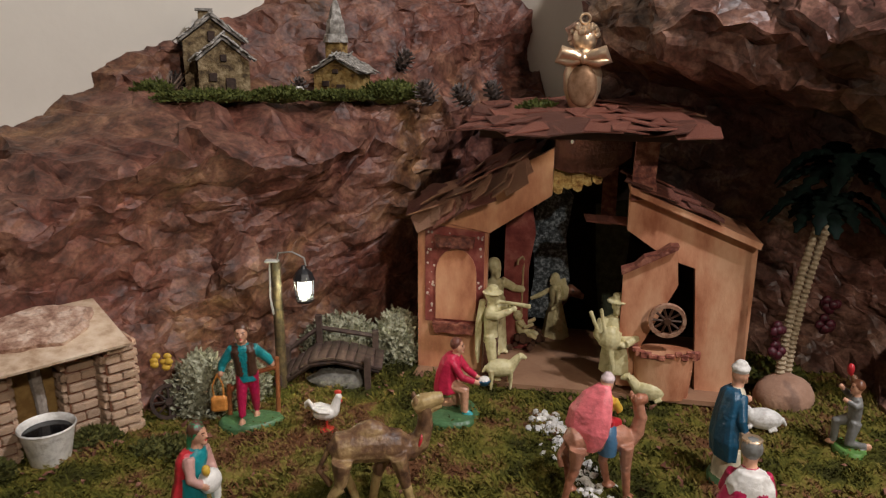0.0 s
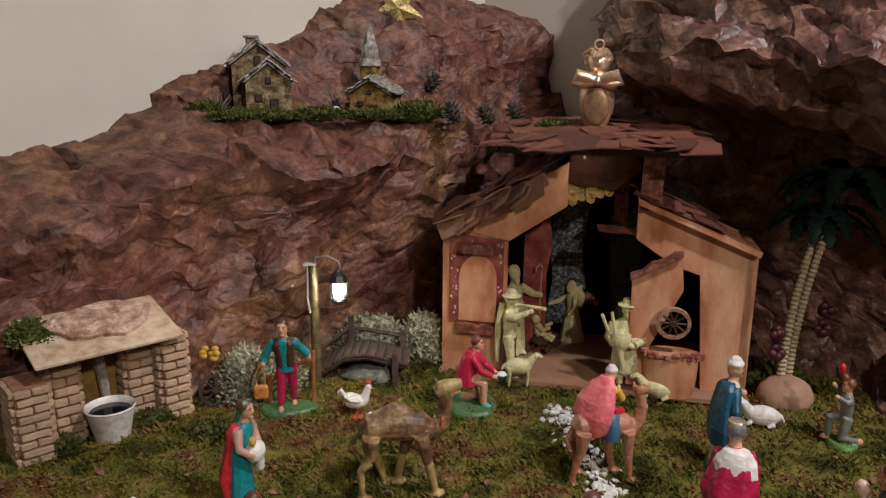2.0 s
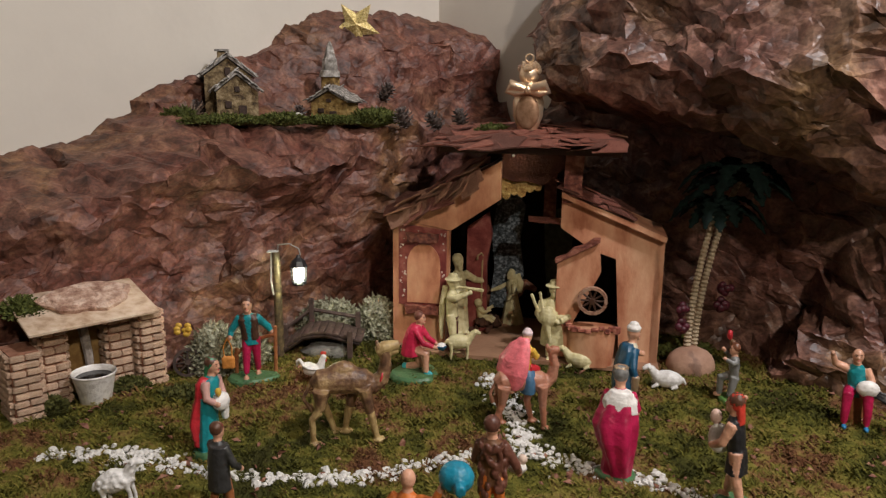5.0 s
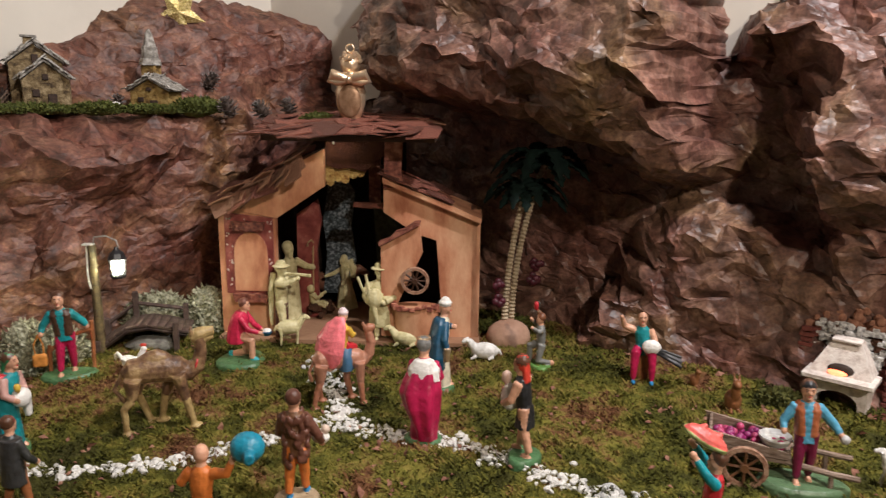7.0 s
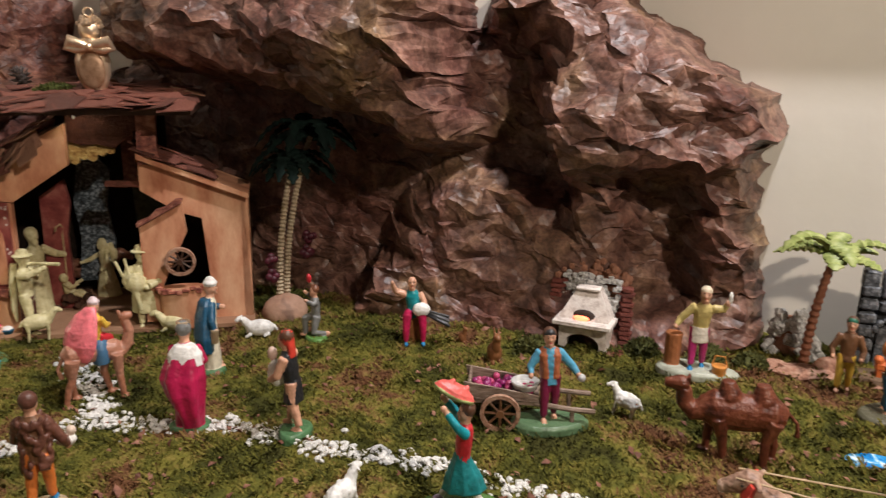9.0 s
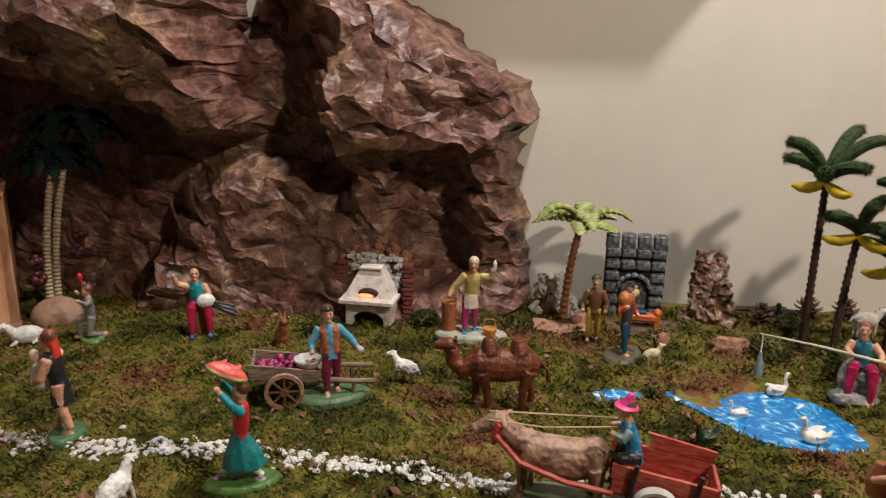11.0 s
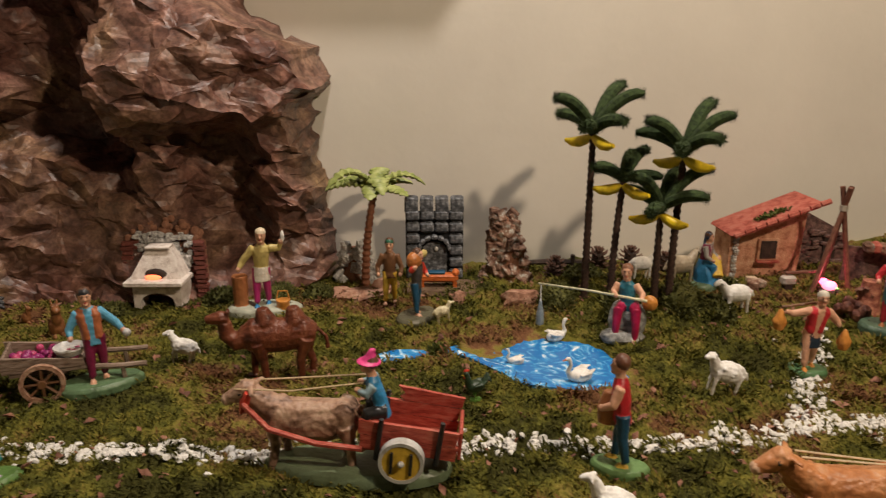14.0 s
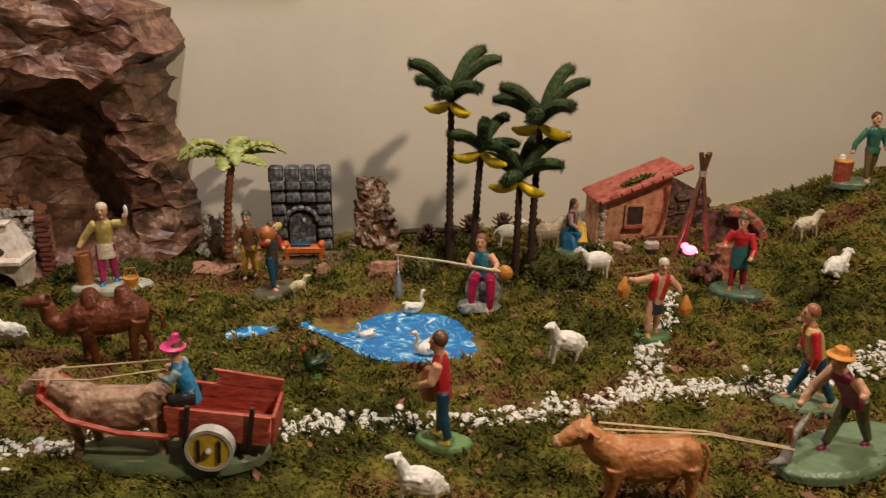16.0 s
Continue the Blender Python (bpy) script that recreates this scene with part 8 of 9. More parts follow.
core = part("core", Kit().box((0, 0.012, 0.052), (0.088, 0.016, 0.106), JOINT), gate, smooth=False)
for c in range(4):
    for r in range(6):
        if 1 <= c <= 2 and r < 4:
            continue
        w = 0.0205
        part("stone_block", Kit().box((0, 0, 0), (w, 0.012, 0.0165), CASTLE, None, 0.003), core, pose(-0.033 + 0.022 * c, 0.003 + rnd.uniform(-0.001, 0.001), 0.010 + 0.0185 * r, rnd.uniform(-3, 3), rnd.uniform(-3, 3), rnd.uniform(-3, 3)))
    part("merlon", Kit().box((0, 0, 0), (0.0200, 0.022, 0.024), CASTLE, None, 0.0022), gate, pose(-0.035 + 0.0232 * c, 0.009, 0.118, 0, rnd.uniform(-3, 3), 0))
k = Kit()
gatearch = [(-0.019, 0.0), (-0.019, 0.045)] + [(0.019 * math.cos(a), 0.045 + 0.016 * math.sin(a)) for a in np.linspace(math.pi, 0, 9)][1:-1] + [(0.019, 0.045), (0.019, 0.0)]
k.slab(gatearch, 0.001, 0.005, CASTLE)
part("gate_leaf", k, gate, smooth=False)
for i in range(7):
    a = math.pi * (0.06 + 0.88 * i / 6)
    part("arch_stone", Kit().box((0, 0, 0), (0.0095, 0.012, 0.007), CASTLE, None, 0.002), gate, pose(0.0225 * math.cos(a), -0.001, 0.050 + 0.019 * math.sin(a), 0, 90 - math.degrees(a), 0))
part("knocker", Kit().ball((0.003, -0.001, 0.050), (0.0028, 0.002, 0.004), paint(0.66, 0.64, 0.6), None, 8, 5), gate, label="pale knob")
RUBBLE = material("brown_rubble", [(0.07, 0.032, 0.02), (0.17, 0.085, 0.055), (0.24, 0.15, 0.105), (0.48, 0.47, 0.42)], 0.85, 0.012, 0.0025, 0.004, per_object=0.3)


def ruin(m, w, h, n, label, seed, mat=None):
    r = random.Random(seed)
    root = holder("model_ruin", m, label, "model ruin")
    part("core", Kit().loft([(0.0, w * 0.42, w * 0.26, 0, 0), (h * 0.5, w * 0.32, w * 0.2, 0, 0), (h * 0.92, w * 0.10, w * 0.10, -w * 0.1, 0)], MORTAR, None, 10), root, smooth=False)
    for i in range(n):
        q = (i / n) ** 0.9
        ww = w * 0.5 * (1 - 0.62 * q)
        a = r.uniform(math.pi, 2 * math.pi) if r.random() < 0.75 else r.uniform(0, math.pi)
        part("stone", Kit().box((0, 0, 0), (r.uniform(0.008, 0.020), r.uniform(0.008, 0.014), r.uniform(0.010, 0.022)), mat or RUBBLE, None, 0.0012), root, pose(ww * 0.9 * math.cos(a) - w * 0.1 * q, ww * 0.55 * math.sin(a), h * q, r.uniform(-35, 35), r.uniform(-45, 45), r.uniform(-60, 60)), smooth=False)
    return root


ruin(on(1.172, 0.288, -48, -0.002), 0.074, 0.112, 90, "crumbling brown and white model ruin", 3)
ruin(on(1.030, 0.462, -48, -0.002), 0.075, 0.060, 48, "low heap of pale grey ruin stones", 5, ROUGHSTONE)
k = Kit()
k.box((0, 0, 0.014), (0.058, 0.016, 0.012), paint(0.56, 0.14, 0.035), None, 0.003)
for x in (-0.024, 0.024):
    k.box((x, 0, 0.006), (0.006, 0.014, 0.014), paint(0.56, 0.14, 0.035), None, 0.001)
    k.ball((x * 1.05, 0, 0.021), (0.006, 0.009, 0.006), paint(0.56, 0.14, 0.035), None, 8, 5)
k.box((-0.004, 0.0, 0.0215), (0.028, 0.012, 0.004), NAVY, None, 0.001)
tagged(k.done("toy_bench", on(1.072, 0.338, -48, 0.006)), "orange toy bench with a dark blue pad", "bench")
EARTH = material("bare_earth", [(0.10, 0.06, 0.035), (0.17, 0.11, 0.065)], 0.95, 0.02, 0.002)
k = Kit()
k.loft([(0.0, 0.075, 0.032, 0, 0), (0.006, 0.068, 0.028, 0, 0)], EARTH, None, 20, 0.08, 5)
tagged(k.done("earth_patch", on(1.085, 0.325, -48, -0.001)), "bare brown earth before the castle gate", "earth patch")
TERRA = material("pink_terracotta_stone", [(0.20, 0.09, 0.055), (0.36, 0.19, 0.125), (0.44, 0.28, 0.20)], 0.85, 0.012, 0.002, 0.005)
for x, y, a, b, h, rz in ((1.105, 0.213, 0.026, 0.013, 0.018, -40), (1.056, 0.283, 0.012, 0.009, 0.014, 10), (0.985, 0.405, 0.040, 0.020, 0.011, -30), (1.020, 0.395, 0.022, 0.014, 0.020, -20), (0.962, 0.43, 0.022, 0.016, 0.010, 10)):
    k = Kit()
    k.rings([[(a * q * math.cos(t) * (1 + rnd.uniform(-0.2, 0.2)), b * q * math.sin(t) * (1 + rnd.uniform(-0.2, 0.2)), z + rnd.uniform(-0.002, 0.002)) for t in np.linspace(0, 2 * math.pi, 10)[:-1]] for z, q in ((-0.003, 1.0), (h * 0.5, 1.03), (h, 0.75))], TERRA)
    tagged(k.done("terracotta_stone", on(x, y, rz), smooth=False), "rough pinkish terracotta stone on the moss", "stone", "terracotta stones")

# ---- pond ----
pondmat = bpy.data.materials.new("blue_pond_film")
pondmat.use_nodes = True
pn, pl = pondmat.node_tree.nodes, pondmat.node_tree.links
pco = pn.new("ShaderNodeTexCoord")
pw = pn.new("ShaderNodeTexNoise")
pw.inputs["Scale"].default_value, pw.inputs["Distortion"].default_value, pw.inputs["Detail"].default_value = 42.0, 2.2, 3.0
pl.new(pco.outputs["Object"], pw.inputs["Vector"])
pr = pn.new("ShaderNodeValToRGB")
e = pr.color_ramp.elements
e[0].position, e[0].color = 0.45, (0.015, 0.17, 0.50, 1)
e[1].position, e[1].color = 0.72, (0.75, 0.85, 0.92, 1)
for p_, c_ in ((0.54, (0.03, 0.27, 0.62, 1)), (0.63, (0.16, 0.45, 0.74, 1))):
    x_ = e.new(p_)
    x_.color = c_
pl.new(pw.outputs["Fac"], pr.inputs[0])
pl.new(pr.outputs[0], pn["Principled BSDF"].inputs["Base Color"])
pn["Principled BSDF"].inputs["Roughness"].default_value = 0.22
pb = pn.new("ShaderNodeBump")
pb.inputs["Distance"].default_value = 0.001
pl.new(pw.outputs["Fac"], pb.inputs["Height"])
pl.new(pb.outputs[0], pn["Principled BSDF"].inputs["Normal"])
shore = [(1.028, -0.008), (1.062, 0.060), (1.070, 0.130), (1.036, 0.158), (1.000, 0.146), (0.955, 0.180), (0.924, 0.193), (0.910, 0.203), (0.888, 0.234), (0.862, 0.245), (0.855, 0.230), (0.880, 0.210), (0.903, 0.199), (0.917, 0.187), (0.925, 0.158), (0.922, 0.110), (0.915, 0.075), (0.930, 0.045), (0.965, 0.010), (0.995, -0.015)]
k = Kit()
fine = []
for i in range(len(shore)):
    a, b, c, d = (Vector(shore[(i + j - 1) % len(shore)]) for j in range(4))
    for q in (0, 0.25, 0.5, 0.75):
        p = 0.5 * ((2 * b) + (c - a) * q + (2 * a - 5 * b + 4 * c - d) * q * q + (3 * b - a - 3 * c + d) * q ** 3)
        fine.append((p.x, p.y))
zs = 0.0452
def pond_z(x, y):
    return max(zs, float(land(x, y)) + 0.0025) if x < 0.945 else zs
k.rings([[(x, y, pond_z(x, y) - 0.004) for x, y in fine], [(x, y, pond_z(x, y)) for x, y in fine]], pondmat, None)
tagged(k.done("pond", smooth=False), "pond of wrinkled bright blue film with pale streaks", "pond")
leafy("moss_tuft", on(0.914, 0.196, 40), 0.013, 0.010, 0.005, 240, GREENMOSS, "green moss lying across the narrow end of the pond", "moss", 0.006, 47)

# grey rock seat
k = Kit()
GRANITE = material("grey_granite", [(0.09, 0.09, 0.085), (0.22, 0.22, 0.21), (0.42, 0.42, 0.40)], 0.7, 0.01, 0.002, 0.004)
k.ball((0, 0, 0.020), (0.024, 0.020, 0.028), GRANITE, None, 12, 8, 0.06, rnd)
k.ball((-0.008, -0.014, 0.004), (0.028, 0.018, 0.010), GRANITE, None, 12, 6, 0.08, rnd)
tagged(k.done("rock_seat", on(1.103, 0.050, -50)), "grey rock on which the angler sits", "stone")

# ---- cottage and forge yard ----
ADOBE = material("orange_adobe", [(0.34, 0.14, 0.075), (0.54, 0.27, 0.16), (0.62, 0.37, 0.24)], 0.85, 0.012, 0.0015, 0.003)
TILE = material("red_roof_clay", [(0.24, 0.045, 0.03), (0.40, 0.10, 0.07), (0.44, 0.15, 0.11)], 0.8, 0.012, 0.001, 0.004)
DARKRUIN = material("purple_ruin_stone", [(0.045, 0.025, 0.022), (0.12, 0.065, 0.055), (0.19, 0.11, 0.09)], 0.85, 0.008, 0.0015, 0.003)
COT = Matrix.Translation((1.392, 0.030, 0.052)) @ Matrix.Rotation(math.atan2(-0.078, 0.078), 4, "Z")
cottage = holder("cottage", COT, "orange adobe model cottage with a sloping red roof", "model house")
part("front_wall", Kit().slab([(0.0, 0), (0.100, 0), (0.108, 0.118), (0.0, 0.078)], 0.0, 0.008, ADOBE), cottage, smooth=False)
part("side_wall", Kit().slab([(-0.006, 0), (0.0, 0), (0.0, 0.078), (-0.006, 0.078)], 0.0, 0.055, ADOBE), cottage, smooth=False)
part("side_wall", Kit().slab([(0.100, 0), (0.107, 0), (0.112, 0.118), (0.106, 0.118)], 0.0085, 0.055, ADOBE), cottage, smooth=False)
part("back_wall", Kit().slab([(0.0, 0), (0.100, 0), (0.108, 0.118), (0.0, 0.078)], 0.047, 0.055, ADOBE), cottage, smooth=False)
roof = part("roof", Kit().box((0, 0, 0), (0.140, 0.078, 0.006), TILE, None, 0.0025), cottage, pose(0.052, 0.020, 0.103, 0, -20.5, 0))
for i in range(9):
    part("roof_lip", Kit().tube([(-0.066 + 0.0165 * i, -0.039, -0.001), (-0.052 + 0.0165 * i, -0.040, -0.001)], 0.0042, TILE, None, 7), roof)
leafy("roof_moss", COT @ pose(0.050, -0.004, 0.1065, 0, -20.5, 0), 0.030, 0.007, 0.004, 160, GREENMOSS, "strip of moss on the cottage roof", "moss", 0.004, 31)
win = part("window", Kit().box((0.052, -0.002, 0.053), (0.032, 0.004, 0.034), ADOBE, None, 0.001), cottage)
part("pane", Kit().box((0.052, -0.0042, 0.053), (0.024, 0.002, 0.027), DARKWOOD), win, smooth=False)
part("sill", Kit().box((0.052, -0.006, 0.035), (0.034, 0.009, 0.004), TILE, None, 0.001), win)
for i in range(16):
    part("corner_stone", Kit().box((0, 0, 0), (0.008, 0.010, 0.006), ROUGHSTONE if i % 3 else RUBBLE, None, 0.0015), cottage, pose(0.002 + rnd.uniform(-0.002, 0.002), 0.001, 0.004 + 0.0047 * i, rnd.uniform(-15, 15), 0, rnd.uniform(-25, 25)))
k = Kit()
k.slab([(0.104, 0), (0.185, 0), (0.196, 0.038), (0.188, 0.060), (0.170, 0.078), (0.128, 0.100), (0.116, 0.098)], 0.030, 0.040, DARKRUIN)
yard = part("yard_wall", k, cottage, label="dark purplish broken stone wall", smooth=False)
part("dark_door", Kit().box((0.166, 0.0290, 0.046), (0.020, 0.003, 0.036), DARKWOOD), yard, smooth=False)
for i in range(60):
    x = rnd.uniform(0.108, 0.188)
    part("stone", Kit().box((0, 0, 0), (0.011, 0.005, 0.006), DARKRUIN, None, 0.0015), yard, pose(x, 0.0285, rnd.uniform(0.004, 0.088 - 0.35 * abs(x - 0.135)), rnd.uniform(-8, 8), rnd.uniform(-12, 12), 0))
arc = holder("stone_arch", pose(1.475, -0.135, 0.055, 0, 0, -62), "reddish curved model wall beside the forge", "model ruin")
for i in range(9):
    a = 1.75 - i * 0.20
    part("stone", Kit().box((0, 0, 0), (0.012, 0.022, 0.015), TILE if i % 2 else RUBBLE, None, 0.003), arc, pose(0.004 + 0.046 * math.cos(a), 0, 0.018 + 0.050 * math.sin(a), 0, 90 - math.degrees(a), rnd.uniform(-8, 8)))
part("shade_wall", Kit().slab([(-0.035, 0), (0.045, 0), (0.048, 0.03), (0.03, 0.055), (0.0, 0.064), (-0.03, 0.066)], 0.006, 0.012, DARKRUIN), arc, smooth=False)
root = holder("tripod", on(1.432, -0.100, 0, -0.002), "three tied brown sticks as a cooking tripod", "tripod")
STICK = material("brown_stick", [(0.10, 0.035, 0.022), (0.20, 0.085, 0.055)], 0.6, 0.008)
for x, y in ((0.010, -0.020), (-0.030, 0.018), (0.022, 0.022)):
    part("stick", Kit().tube([(x, y, 0), (-x * 0.25, -y * 0.25, 0.152)], 0.0036, STICK, None, 7), root)
part("binding", Kit().tube([(0, 0, 0.118), (0, 0, 0.126)], 0.0058, paint(0.4, 0.36, 0.3), None, 8), root)
blaze = bpy.data.lights.new("fire_bulb", "POINT")
blaze.energy, blaze.color, blaze.shadow_soft_size = 0.040, (1.0, 0.22, 0.34), 0.008
new("fire_bulb", blaze).matrix_world = on(1.412, -0.102, 0, 0.030)
fire = holder("camp_fire", on(1.412, -0.102, 0, 0.0), "glowing pink and white fire lamp among logs", "fire")
part("flame", Kit().ball((0, 0, 0.012), (0.013, 0.010, 0.0065), lit("fire_glow", (1.0, 0.24, 0.36), 2.4), None, 10, 7), fire, label="bright pinkish red glow")
part("flame_tip", Kit().ball((0.008, 0.010, 0.014), (0.007, 0.006, 0.005), lit("fire_red", (1.0, 0.10, 0.22), 7.0), None, 9, 6), fire, label="red glow")
part("flame_foot", Kit().ball((0.010, -0.006, 0.006), (0.004, 0.004, 0.003), lit("fire_green", (0.3, 1.0, 0.2), 3.0), None, 8, 5), fire, label="small green glow")
for i in range(5):
    a = i * 1.26
    part("log", Kit().tube([(0.016 * math.cos(a), 0.016 * math.sin(a), 0.003), (0.004 * math.cos(a + 2), 0.004 * math.sin(a + 2), 0.007)], 0.0035, DARKWOOD, None, 6), fire)
k = Kit()
for i, (x, y, s) in enumerate(((0, 0, 0.016), (0.018, -0.006, 0.014), (0.006, -0.018, 0.012), (0.03, 0.006, 0.010))):
    k.box((x, y, s * 0.4), (s * 1.4, s, s * 0.8), BOARD if i % 2 else RUBBLE, pose(0, 0, 0, 0, 0, 20 * i), 0.001)
tagged(k.done("broken_crate", on(1.368, -0.012, 20)), "broken brown boards before the cottage", "crate")
k = Kit()
k.box((0, 0, 0.018), (0.020, 0.014, 0.014), paint(0.45, 0.40, 0.36), None, 0.003)
k.box((0, 0, 0.006), (0.012, 0.010, 0.014), DARKWOOD, None, 0.001)
k.box((0.02, 0.0, 0.029), (0.052, 0.005, 0.004), STICK, None, 0.001)
tagged(k.done("anvil", on(1.392, -0.052, -40)), "small grey anvil with a pole across", "anvil")
root = holder("grindstone", on(1.350, -0.160, -55), "reddish brown wooden grinder with twigs", "grinder")
for i in range(9):
    a = i * 0.7
    part("stick", Kit().tube([(0.020 * math.cos(a), 0.014 * math.sin(a), -0.002), (0.012 * math.cos(a + 2.2), 0.010 * math.sin(a + 2.2), 0.030 + 0.003 * (i % 4))], 0.0034, STICK, None, 6), root)
part("stump", Kit().loft([(-0.002, 0.018, 0.016, 0.004, 0), (0.016, 0.014, 0.013, 0.004, 0), (0.046, 0.011, 0.010, 0.004, 0)], BARK, None, 10), root)
k = Kit()
for i in range(8):
    a = i * 0.8
    k.ball((-0.02 + 0.016 * math.cos(a), -0.012 + 0.012 * math.sin(a), 0.006 + 0.005 * (i % 3)), 0.008, BARK, None, 7, 5, 0.1, rnd)
part("bark_crust", melt(k, 0.0012, 0.0006, 1), root)

# logs and cones at the wall
root = holder("log_rail", on(1.262, 0.262, -46, 0.004), "mossy twig rail lying along the wall", "log")
part("twig", Kit().tube([(-0.07, 0, 0.010), (0.0, 0.004, 0.012), (0.075, 0, 0.010)], 0.0045, DARKWOOD, None, 7), root)
for x in (-0.05, 0.03):
    part("peg", Kit().tube([(x, 0, 0.0), (x, 0, 0.024)], 0.0035, DARKWOOD, None, 6), root)
BROWNCONE = ((0.03, 0.013, 0.008), (0.10, 0.045, 0.028), (0.20, 0.11, 0.075))
for x, y, R in ((1.238, 0.243, 0.015), (1.300, 0.205, 0.018), (1.330, 0.165, 0.017), (1.345, 0.115, 0.016), (1.215, 0.235, 0.012)):
    pine_cone(on(x, y, 50 * R, 0.001), R, "brown pine cone lying by the wall", BROWNCONE)

# bushes of moss
DEEPMOSS = ((0.024, 0.026, 0.006), (0.070, 0.074, 0.013), (0.140, 0.128, 0.030))
for i, (x, y, rx, ry, h) in enumerate(((-0.345, 0.700, 0.024, 0.016, 0.022), (-0.415, 0.640, 0.018, 0.014, 0.026), (-0.46, 0.742, 0.030, 0.024, 0.090), (-0.275, 0.690, 0.035, 0.022, 0.018), (0.70, 0.600, 0.034, 0.022, 0.018), (0.83, 0.535, 0.030, 0.020, 0.022), (0.880, 0.470, 0.045, 0.022, 0.030), (0.930, 0.440, 0.030, 0.020, 0.026), (1.170, 0.085, 0.055, 0.030, 0.030), (1.225, 0.035, 0.050, 0.030, 0.030), (1.140, 0.175, 0.045, 0.028, 0.026), (1.245, 0.195, 0.045, 0.030, 0.024), (1.330, 0.01, 0.020, 0.016, 0.026), (1.240, -0.010, 0.045, 0.022, 0.022), (1.62, -0.20, 0.07, 0.035, 0.012), (1.56, -0.165, 0.06, 0.03, 0.010))):
    leafy("moss_tuft", on(x, y, 30, -0.004), rx * 1.1, ry * 1.1, h, 1500, DEEPMOSS, "dense tuft of green dried moss", "moss", 0.0045, 40 + i)

# ---- pebble path ----
PEBBLE = material("white_pebble", [(0.62, 0.60, 0.56), (0.78, 0.77, 0.74)], 0.55, 0.006, 0.0004, 0.003, per_object=0.10)
ROUTE = [(-0.36, 0.535, 0.012), (-0.25, 0.535, 0.016), (-0.16, 0.511, 0.012), (-0.03, 0.512, 0.014), (0.05, 0.55, 0.016), (0.15, 0.585, 0.022), (0.21, 0.552, 0.020), (0.30, 0.515, 0.016), (0.36, 0.446, 0.016), (0.43, 0.402, 0.015), (0.53, 0.290, 0.018), (0.60, 0.205, 0.018), (0.70, 0.105, 0.012), (0.79, 0.026, 0.016), (0.86, -0.062, 0.014), (0.92, -0.125, 0.014), (1.00, -0.178, 0.022), (1.06, -0.22, 0.022), (1.12, -0.285, 0.022), (1.19, -0.342, 0.020), (1.28, -0.392, 0.020)]
SPURS = [[(0.16, 0.59, 0.018), (0.148, 0.668, 0.020), (0.128, 0.785, 0.018), (0.122, 0.815, 0.010)], [(1.03, -0.185, 0.020), (1.11, -0.163, 0.022), (1.20, -0.140, 0.016), (1.275, -0.126, 0.012)], [(-0.27, 0.535, 0.02), (-0.245, 0.50, 0.02)]]
spots = []
prnd = random.Random(77)


def strew(route, density):
    for (x0, y0, w0), (x1, y1, w1) in zip(route, route[1:]):
        L = math.hypot(x1 - x0, y1 - y0)
        n = int(density * L * (w0 + w1))
        for _ in range(n):
            t = prnd.random()
            w = w0 + (w1 - w0) * t
            o = prnd.gauss(0, 0.48) * w
            if prnd.random() < 0.03:
                o *= 2.2
            nx, ny = -(y1 - y0) / L, (x1 - x0) / L
            spots.append((x0 + (x1 - x0) * t + nx * o, y0 + (y1 - y0) * t + ny * o, prnd.uniform(0.0024, 0.0050)))


strew(ROUTE, 30000)
for s in SPURS:
    strew(s, 27000)
pebble_shapes = []
for s in range(7):
    r = random.Random(100 + s)
    ring = []
    for z, q in ((-0.62, 0.55), (0.0, 1.0), (0.58, 0.6)):
        ring.append([(q * math.cos(a) * r.uniform(0.75, 1.2), q * math.sin(a) * r.uniform(0.7, 1.15), z + r.uniform(-0.15, 0.15)) for a in np.linspace(0, 2 * math.pi, 7)[:-1]])
    pebble_shapes.append(ring)
track = holder("pebble_path", Matrix(), "winding path strewn with white marble pebbles", "path", kind="structure")
near = [p for p in spots if 0.25 < p[0] < 0.62]
near = near[:300]
chosen = set(near)
meshes = []
for ring in pebble_shapes:
    kk = Kit()
    kk.rings(ring, PEBBLE)
    ob = kk.done("pebble", pose(0.3, 0.5, 0.02), track, smooth=False)
    meshes.append(ob)
for i, (x, y, r) in enumerate(near):
    if i < len(meshes):
        ob = meshes[i]
    else:
        ob = new("pebble", meshes[i % 7].data)
        ob.parent = track
    ob.matrix_basis = pose(x, y, float(land(x, y)) + r * 0.55, prnd.uniform(-40, 40), prnd.uniform(-40, 40), prnd.uniform(0, 360)) @ Matrix.Diagonal((r, r, r * 0.8, 1))
rest = Kit()
for x, y, r in spots:
    if (x, y, r) in chosen:
        continue
    m = pose(x, y, float(land(x, y)) + r * 0.55, prnd.uniform(-40, 40), prnd.uniform(-40, 40), prnd.uniform(0, 360)) @ Matrix.Diagonal((r, r, r * 0.8, 1))
    rest.rings(prnd.choice(pebble_shapes), PEBBLE, m)
tagged(rest.done("pebbles", None, track, smooth=False), kind="stuff")

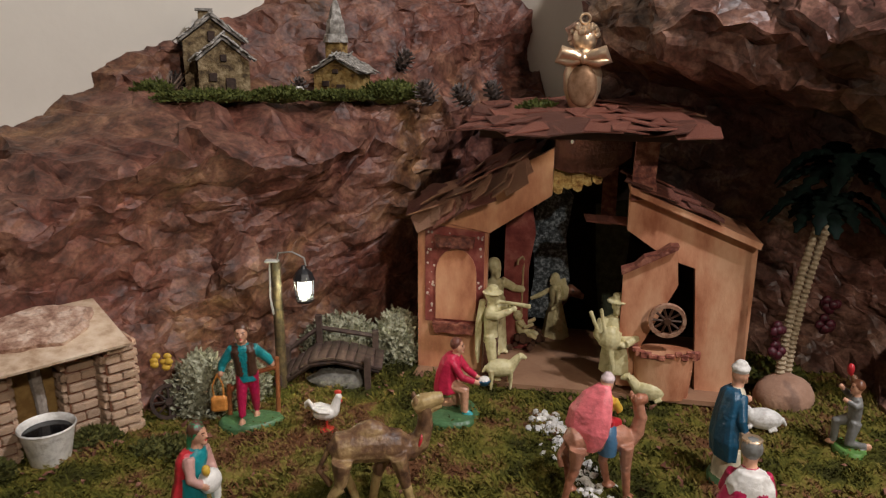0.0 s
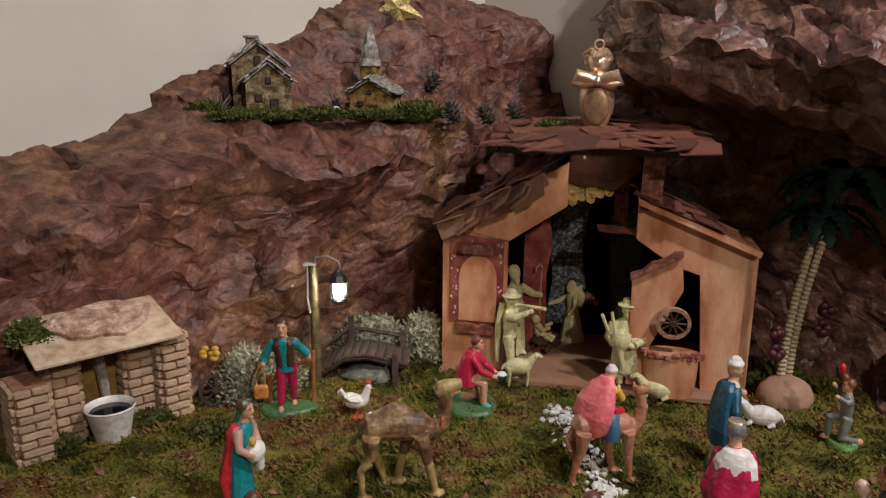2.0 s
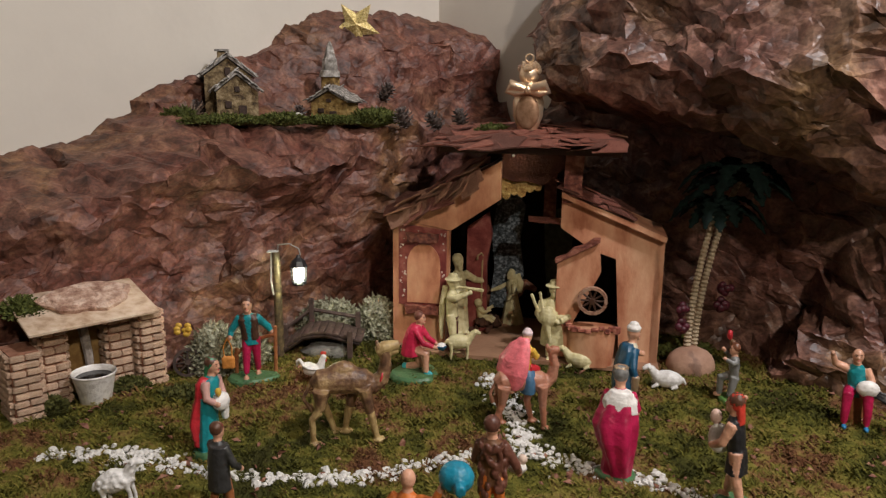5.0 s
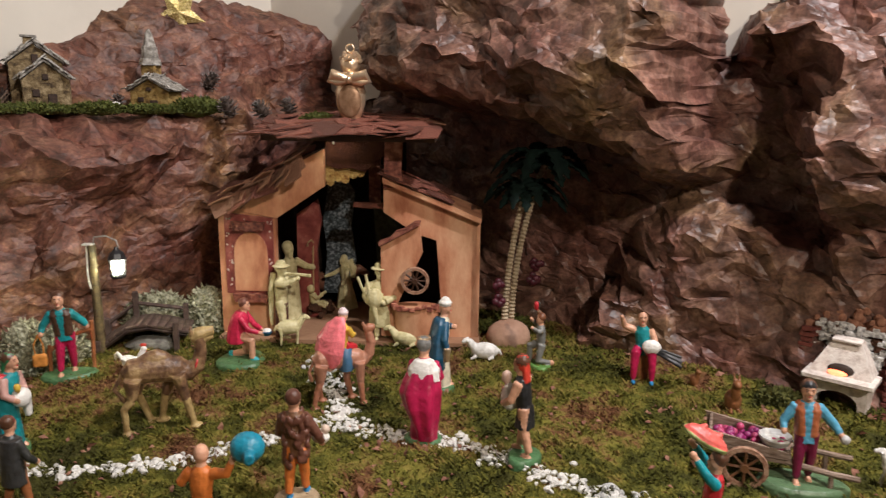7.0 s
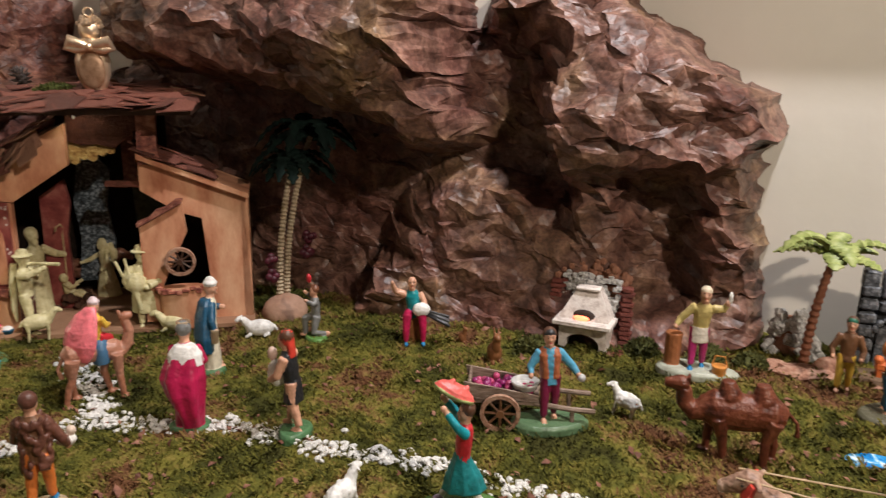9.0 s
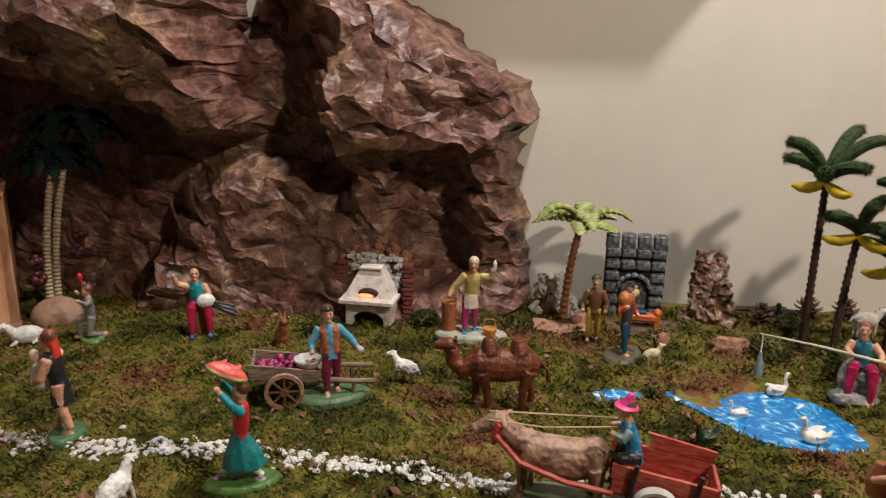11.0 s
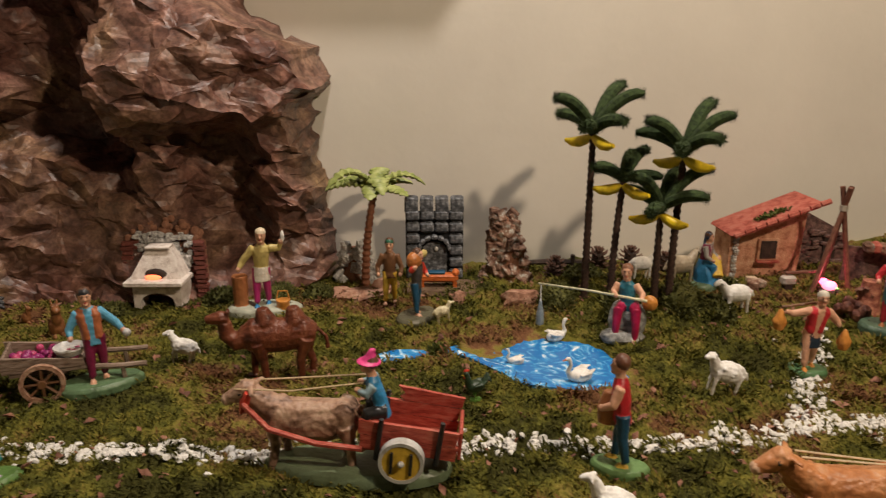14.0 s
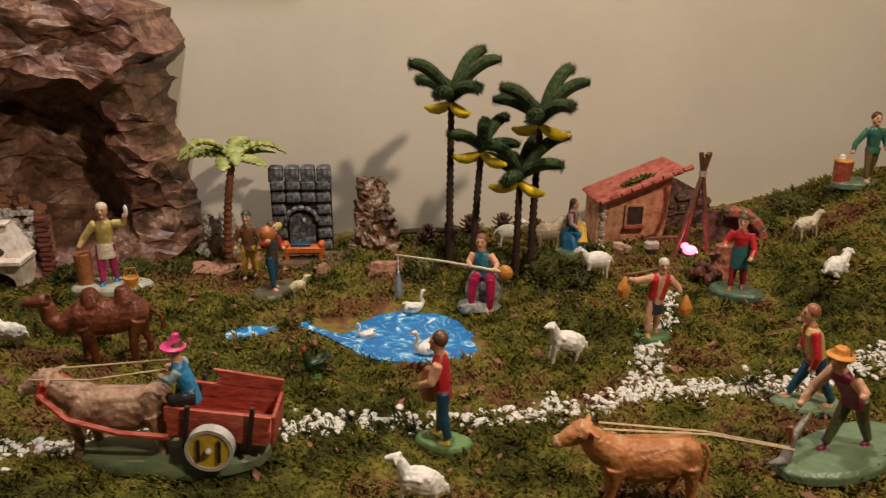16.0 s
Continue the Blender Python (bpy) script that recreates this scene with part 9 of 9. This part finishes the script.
# ---- moss blades ----
def moss_blades(n):
    rng = np.random.default_rng(9)
    x, y = rng.uniform(-0.7, 1.95, n), rng.uniform(-0.6, 1.1, n)
    ok = inside(x, y, TABLE) & ~inside(x, y, [(p[0], p[1]) for p in shore])
    s, d = 0.745 * x - 0.667 * y + 0.980, 1.095 - 0.667 * x - 0.745 * y
    dl = 0.714 * x - 0.70 * (y - 1.47)
    ok &= (d > 0.03) & (dl > 0.15)
    hx, hy = (x + 0.031) * 0.988 - (y - 0.92) * 0.153, (x + 0.031) * 0.153 + (y - 0.92) * 0.988
    ok &= ~((hx > 0) & (hx < 0.40) & (hy > -0.02) & (hy < 0.2))
    clump = np.sin(37 * x + 5 * np.sin(23 * y)) * np.sin(41 * y + 4 * np.sin(29 * x))
    ok &= rng.uniform(-1.6, 1.0, n) < clump * 0.8 + 0.35
    x, y, clump = x[ok], y[ok], clump[ok]
    m = len(x)
    z = land(x, y)
    a, lean = rng.uniform(0, 2 * np.pi, m), rng.uniform(0.6, 1.5, m)
    L = rng.uniform(0.0030, 0.0080, m) * (1 + 0.8 * np.clip(clump, 0, 1)) * (1 + 0.25 * (x > 0.75))
    w = rng.uniform(0.0006, 0.0013, m)
    dx, dy, dz = np.cos(a) * np.sin(lean), np.sin(a) * np.sin(lean), np.cos(lean) + 0.15
    px, py = -np.sin(a), np.cos(a)
    v = np.empty((m, 4, 3))
    v[:, 0] = np.stack([x + px * w * 0.5, y + py * w * 0.5, z], 1)
    v[:, 1] = np.stack([x - px * w * 0.5, y - py * w * 0.5, z], 1)
    v[:, 2] = np.stack([x + dx * L * 0.6 - px * w, y + dy * L * 0.6 - py * w, z + dz * L * 0.75], 1)
    v[:, 3] = np.stack([x + dx * L + px * w * 0.6, y + dy * L + py * w * 0.6, z + dz * L * 0.9], 1)
    me = bpy.data.meshes.new("moss_blades")
    me.vertices.add(m * 4)
    me.vertices.foreach_set("co", v.ravel())
    me.loops.add(m * 4)
    me.loops.foreach_set("vertex_index", np.arange(m * 4))
    me.polygons.add(m)
    me.polygons.foreach_set("loop_start", np.arange(m) * 4)
    me.polygons.foreach_set("loop_total", np.full(m, 4))
    me.update()
    me.validate()
    me.materials.append(mossmat)
    return tagged(new("moss_blades", me), "short green and brown blades of dried moss", "moss", kind="stuff")


moss_blades(800000)


def leaf_litter(n):
    """Small curled flakes of dry leaf in the moss."""
    rng = np.random.default_rng(31)
    mat = material("dry_leaf", [(0.10, 0.040, 0.024), (0.22, 0.095, 0.060), (0.36, 0.19, 0.125)], 0.75, 0.02)
    x, y = rng.uniform(-0.6, 1.85, n), rng.uniform(-0.55, 0.9, n)
    ok = inside(x, y, TABLE) & ~inside(x, y, shore) & (1.095 - 0.667 * x - 0.745 * y > 0.12) & (0.714 * x - 0.70 * (y - 1.47) > 0.28)
    hx, hy = (x + 0.031) * 0.988 - (y - 0.92) * 0.153, (x + 0.031) * 0.153 + (y - 0.92) * 0.988
    ok &= ~((hx > 0) & (hx < 0.40) & (hy > -0.03))
    patch = np.sin(17 * x + 3 * np.sin(9 * y)) * np.sin(13 * y + 2)
    ok &= rng.uniform(-0.9, 1.0, n) < patch + 0.35 * (x > 0.7)
    k = Kit()
    for px, py in zip(x[ok], y[ok]):
        q = rng.uniform(0.0020, 0.0050) if rng.random() < 0.82 else rng.uniform(0.0050, 0.0085)
        m = pose(px, py, float(land(px, py)) + 0.0025, rng.uniform(-45, 45), rng.uniform(-45, 45), rng.uniform(0, 360))
        k.add([(-q, 0, 0), (0, -q * 0.5, q * 0.35), (q, 0, 0), (0, q * 0.5, q * 0.35), (-q, 0, 0.0006), (0, -q * 0.5, q * 0.35 + 0.0006), (q, 0, 0.0006), (0, q * 0.5, q * 0.35 + 0.0006)], [(0, 1, 2, 3), (7, 6, 5, 4)], mat, m)
    return tagged(k.done("leaf_litter", smooth=False), "dry reddish brown leaf flakes in the moss", "leaf litter", kind="stuff")


leaf_litter(8000)
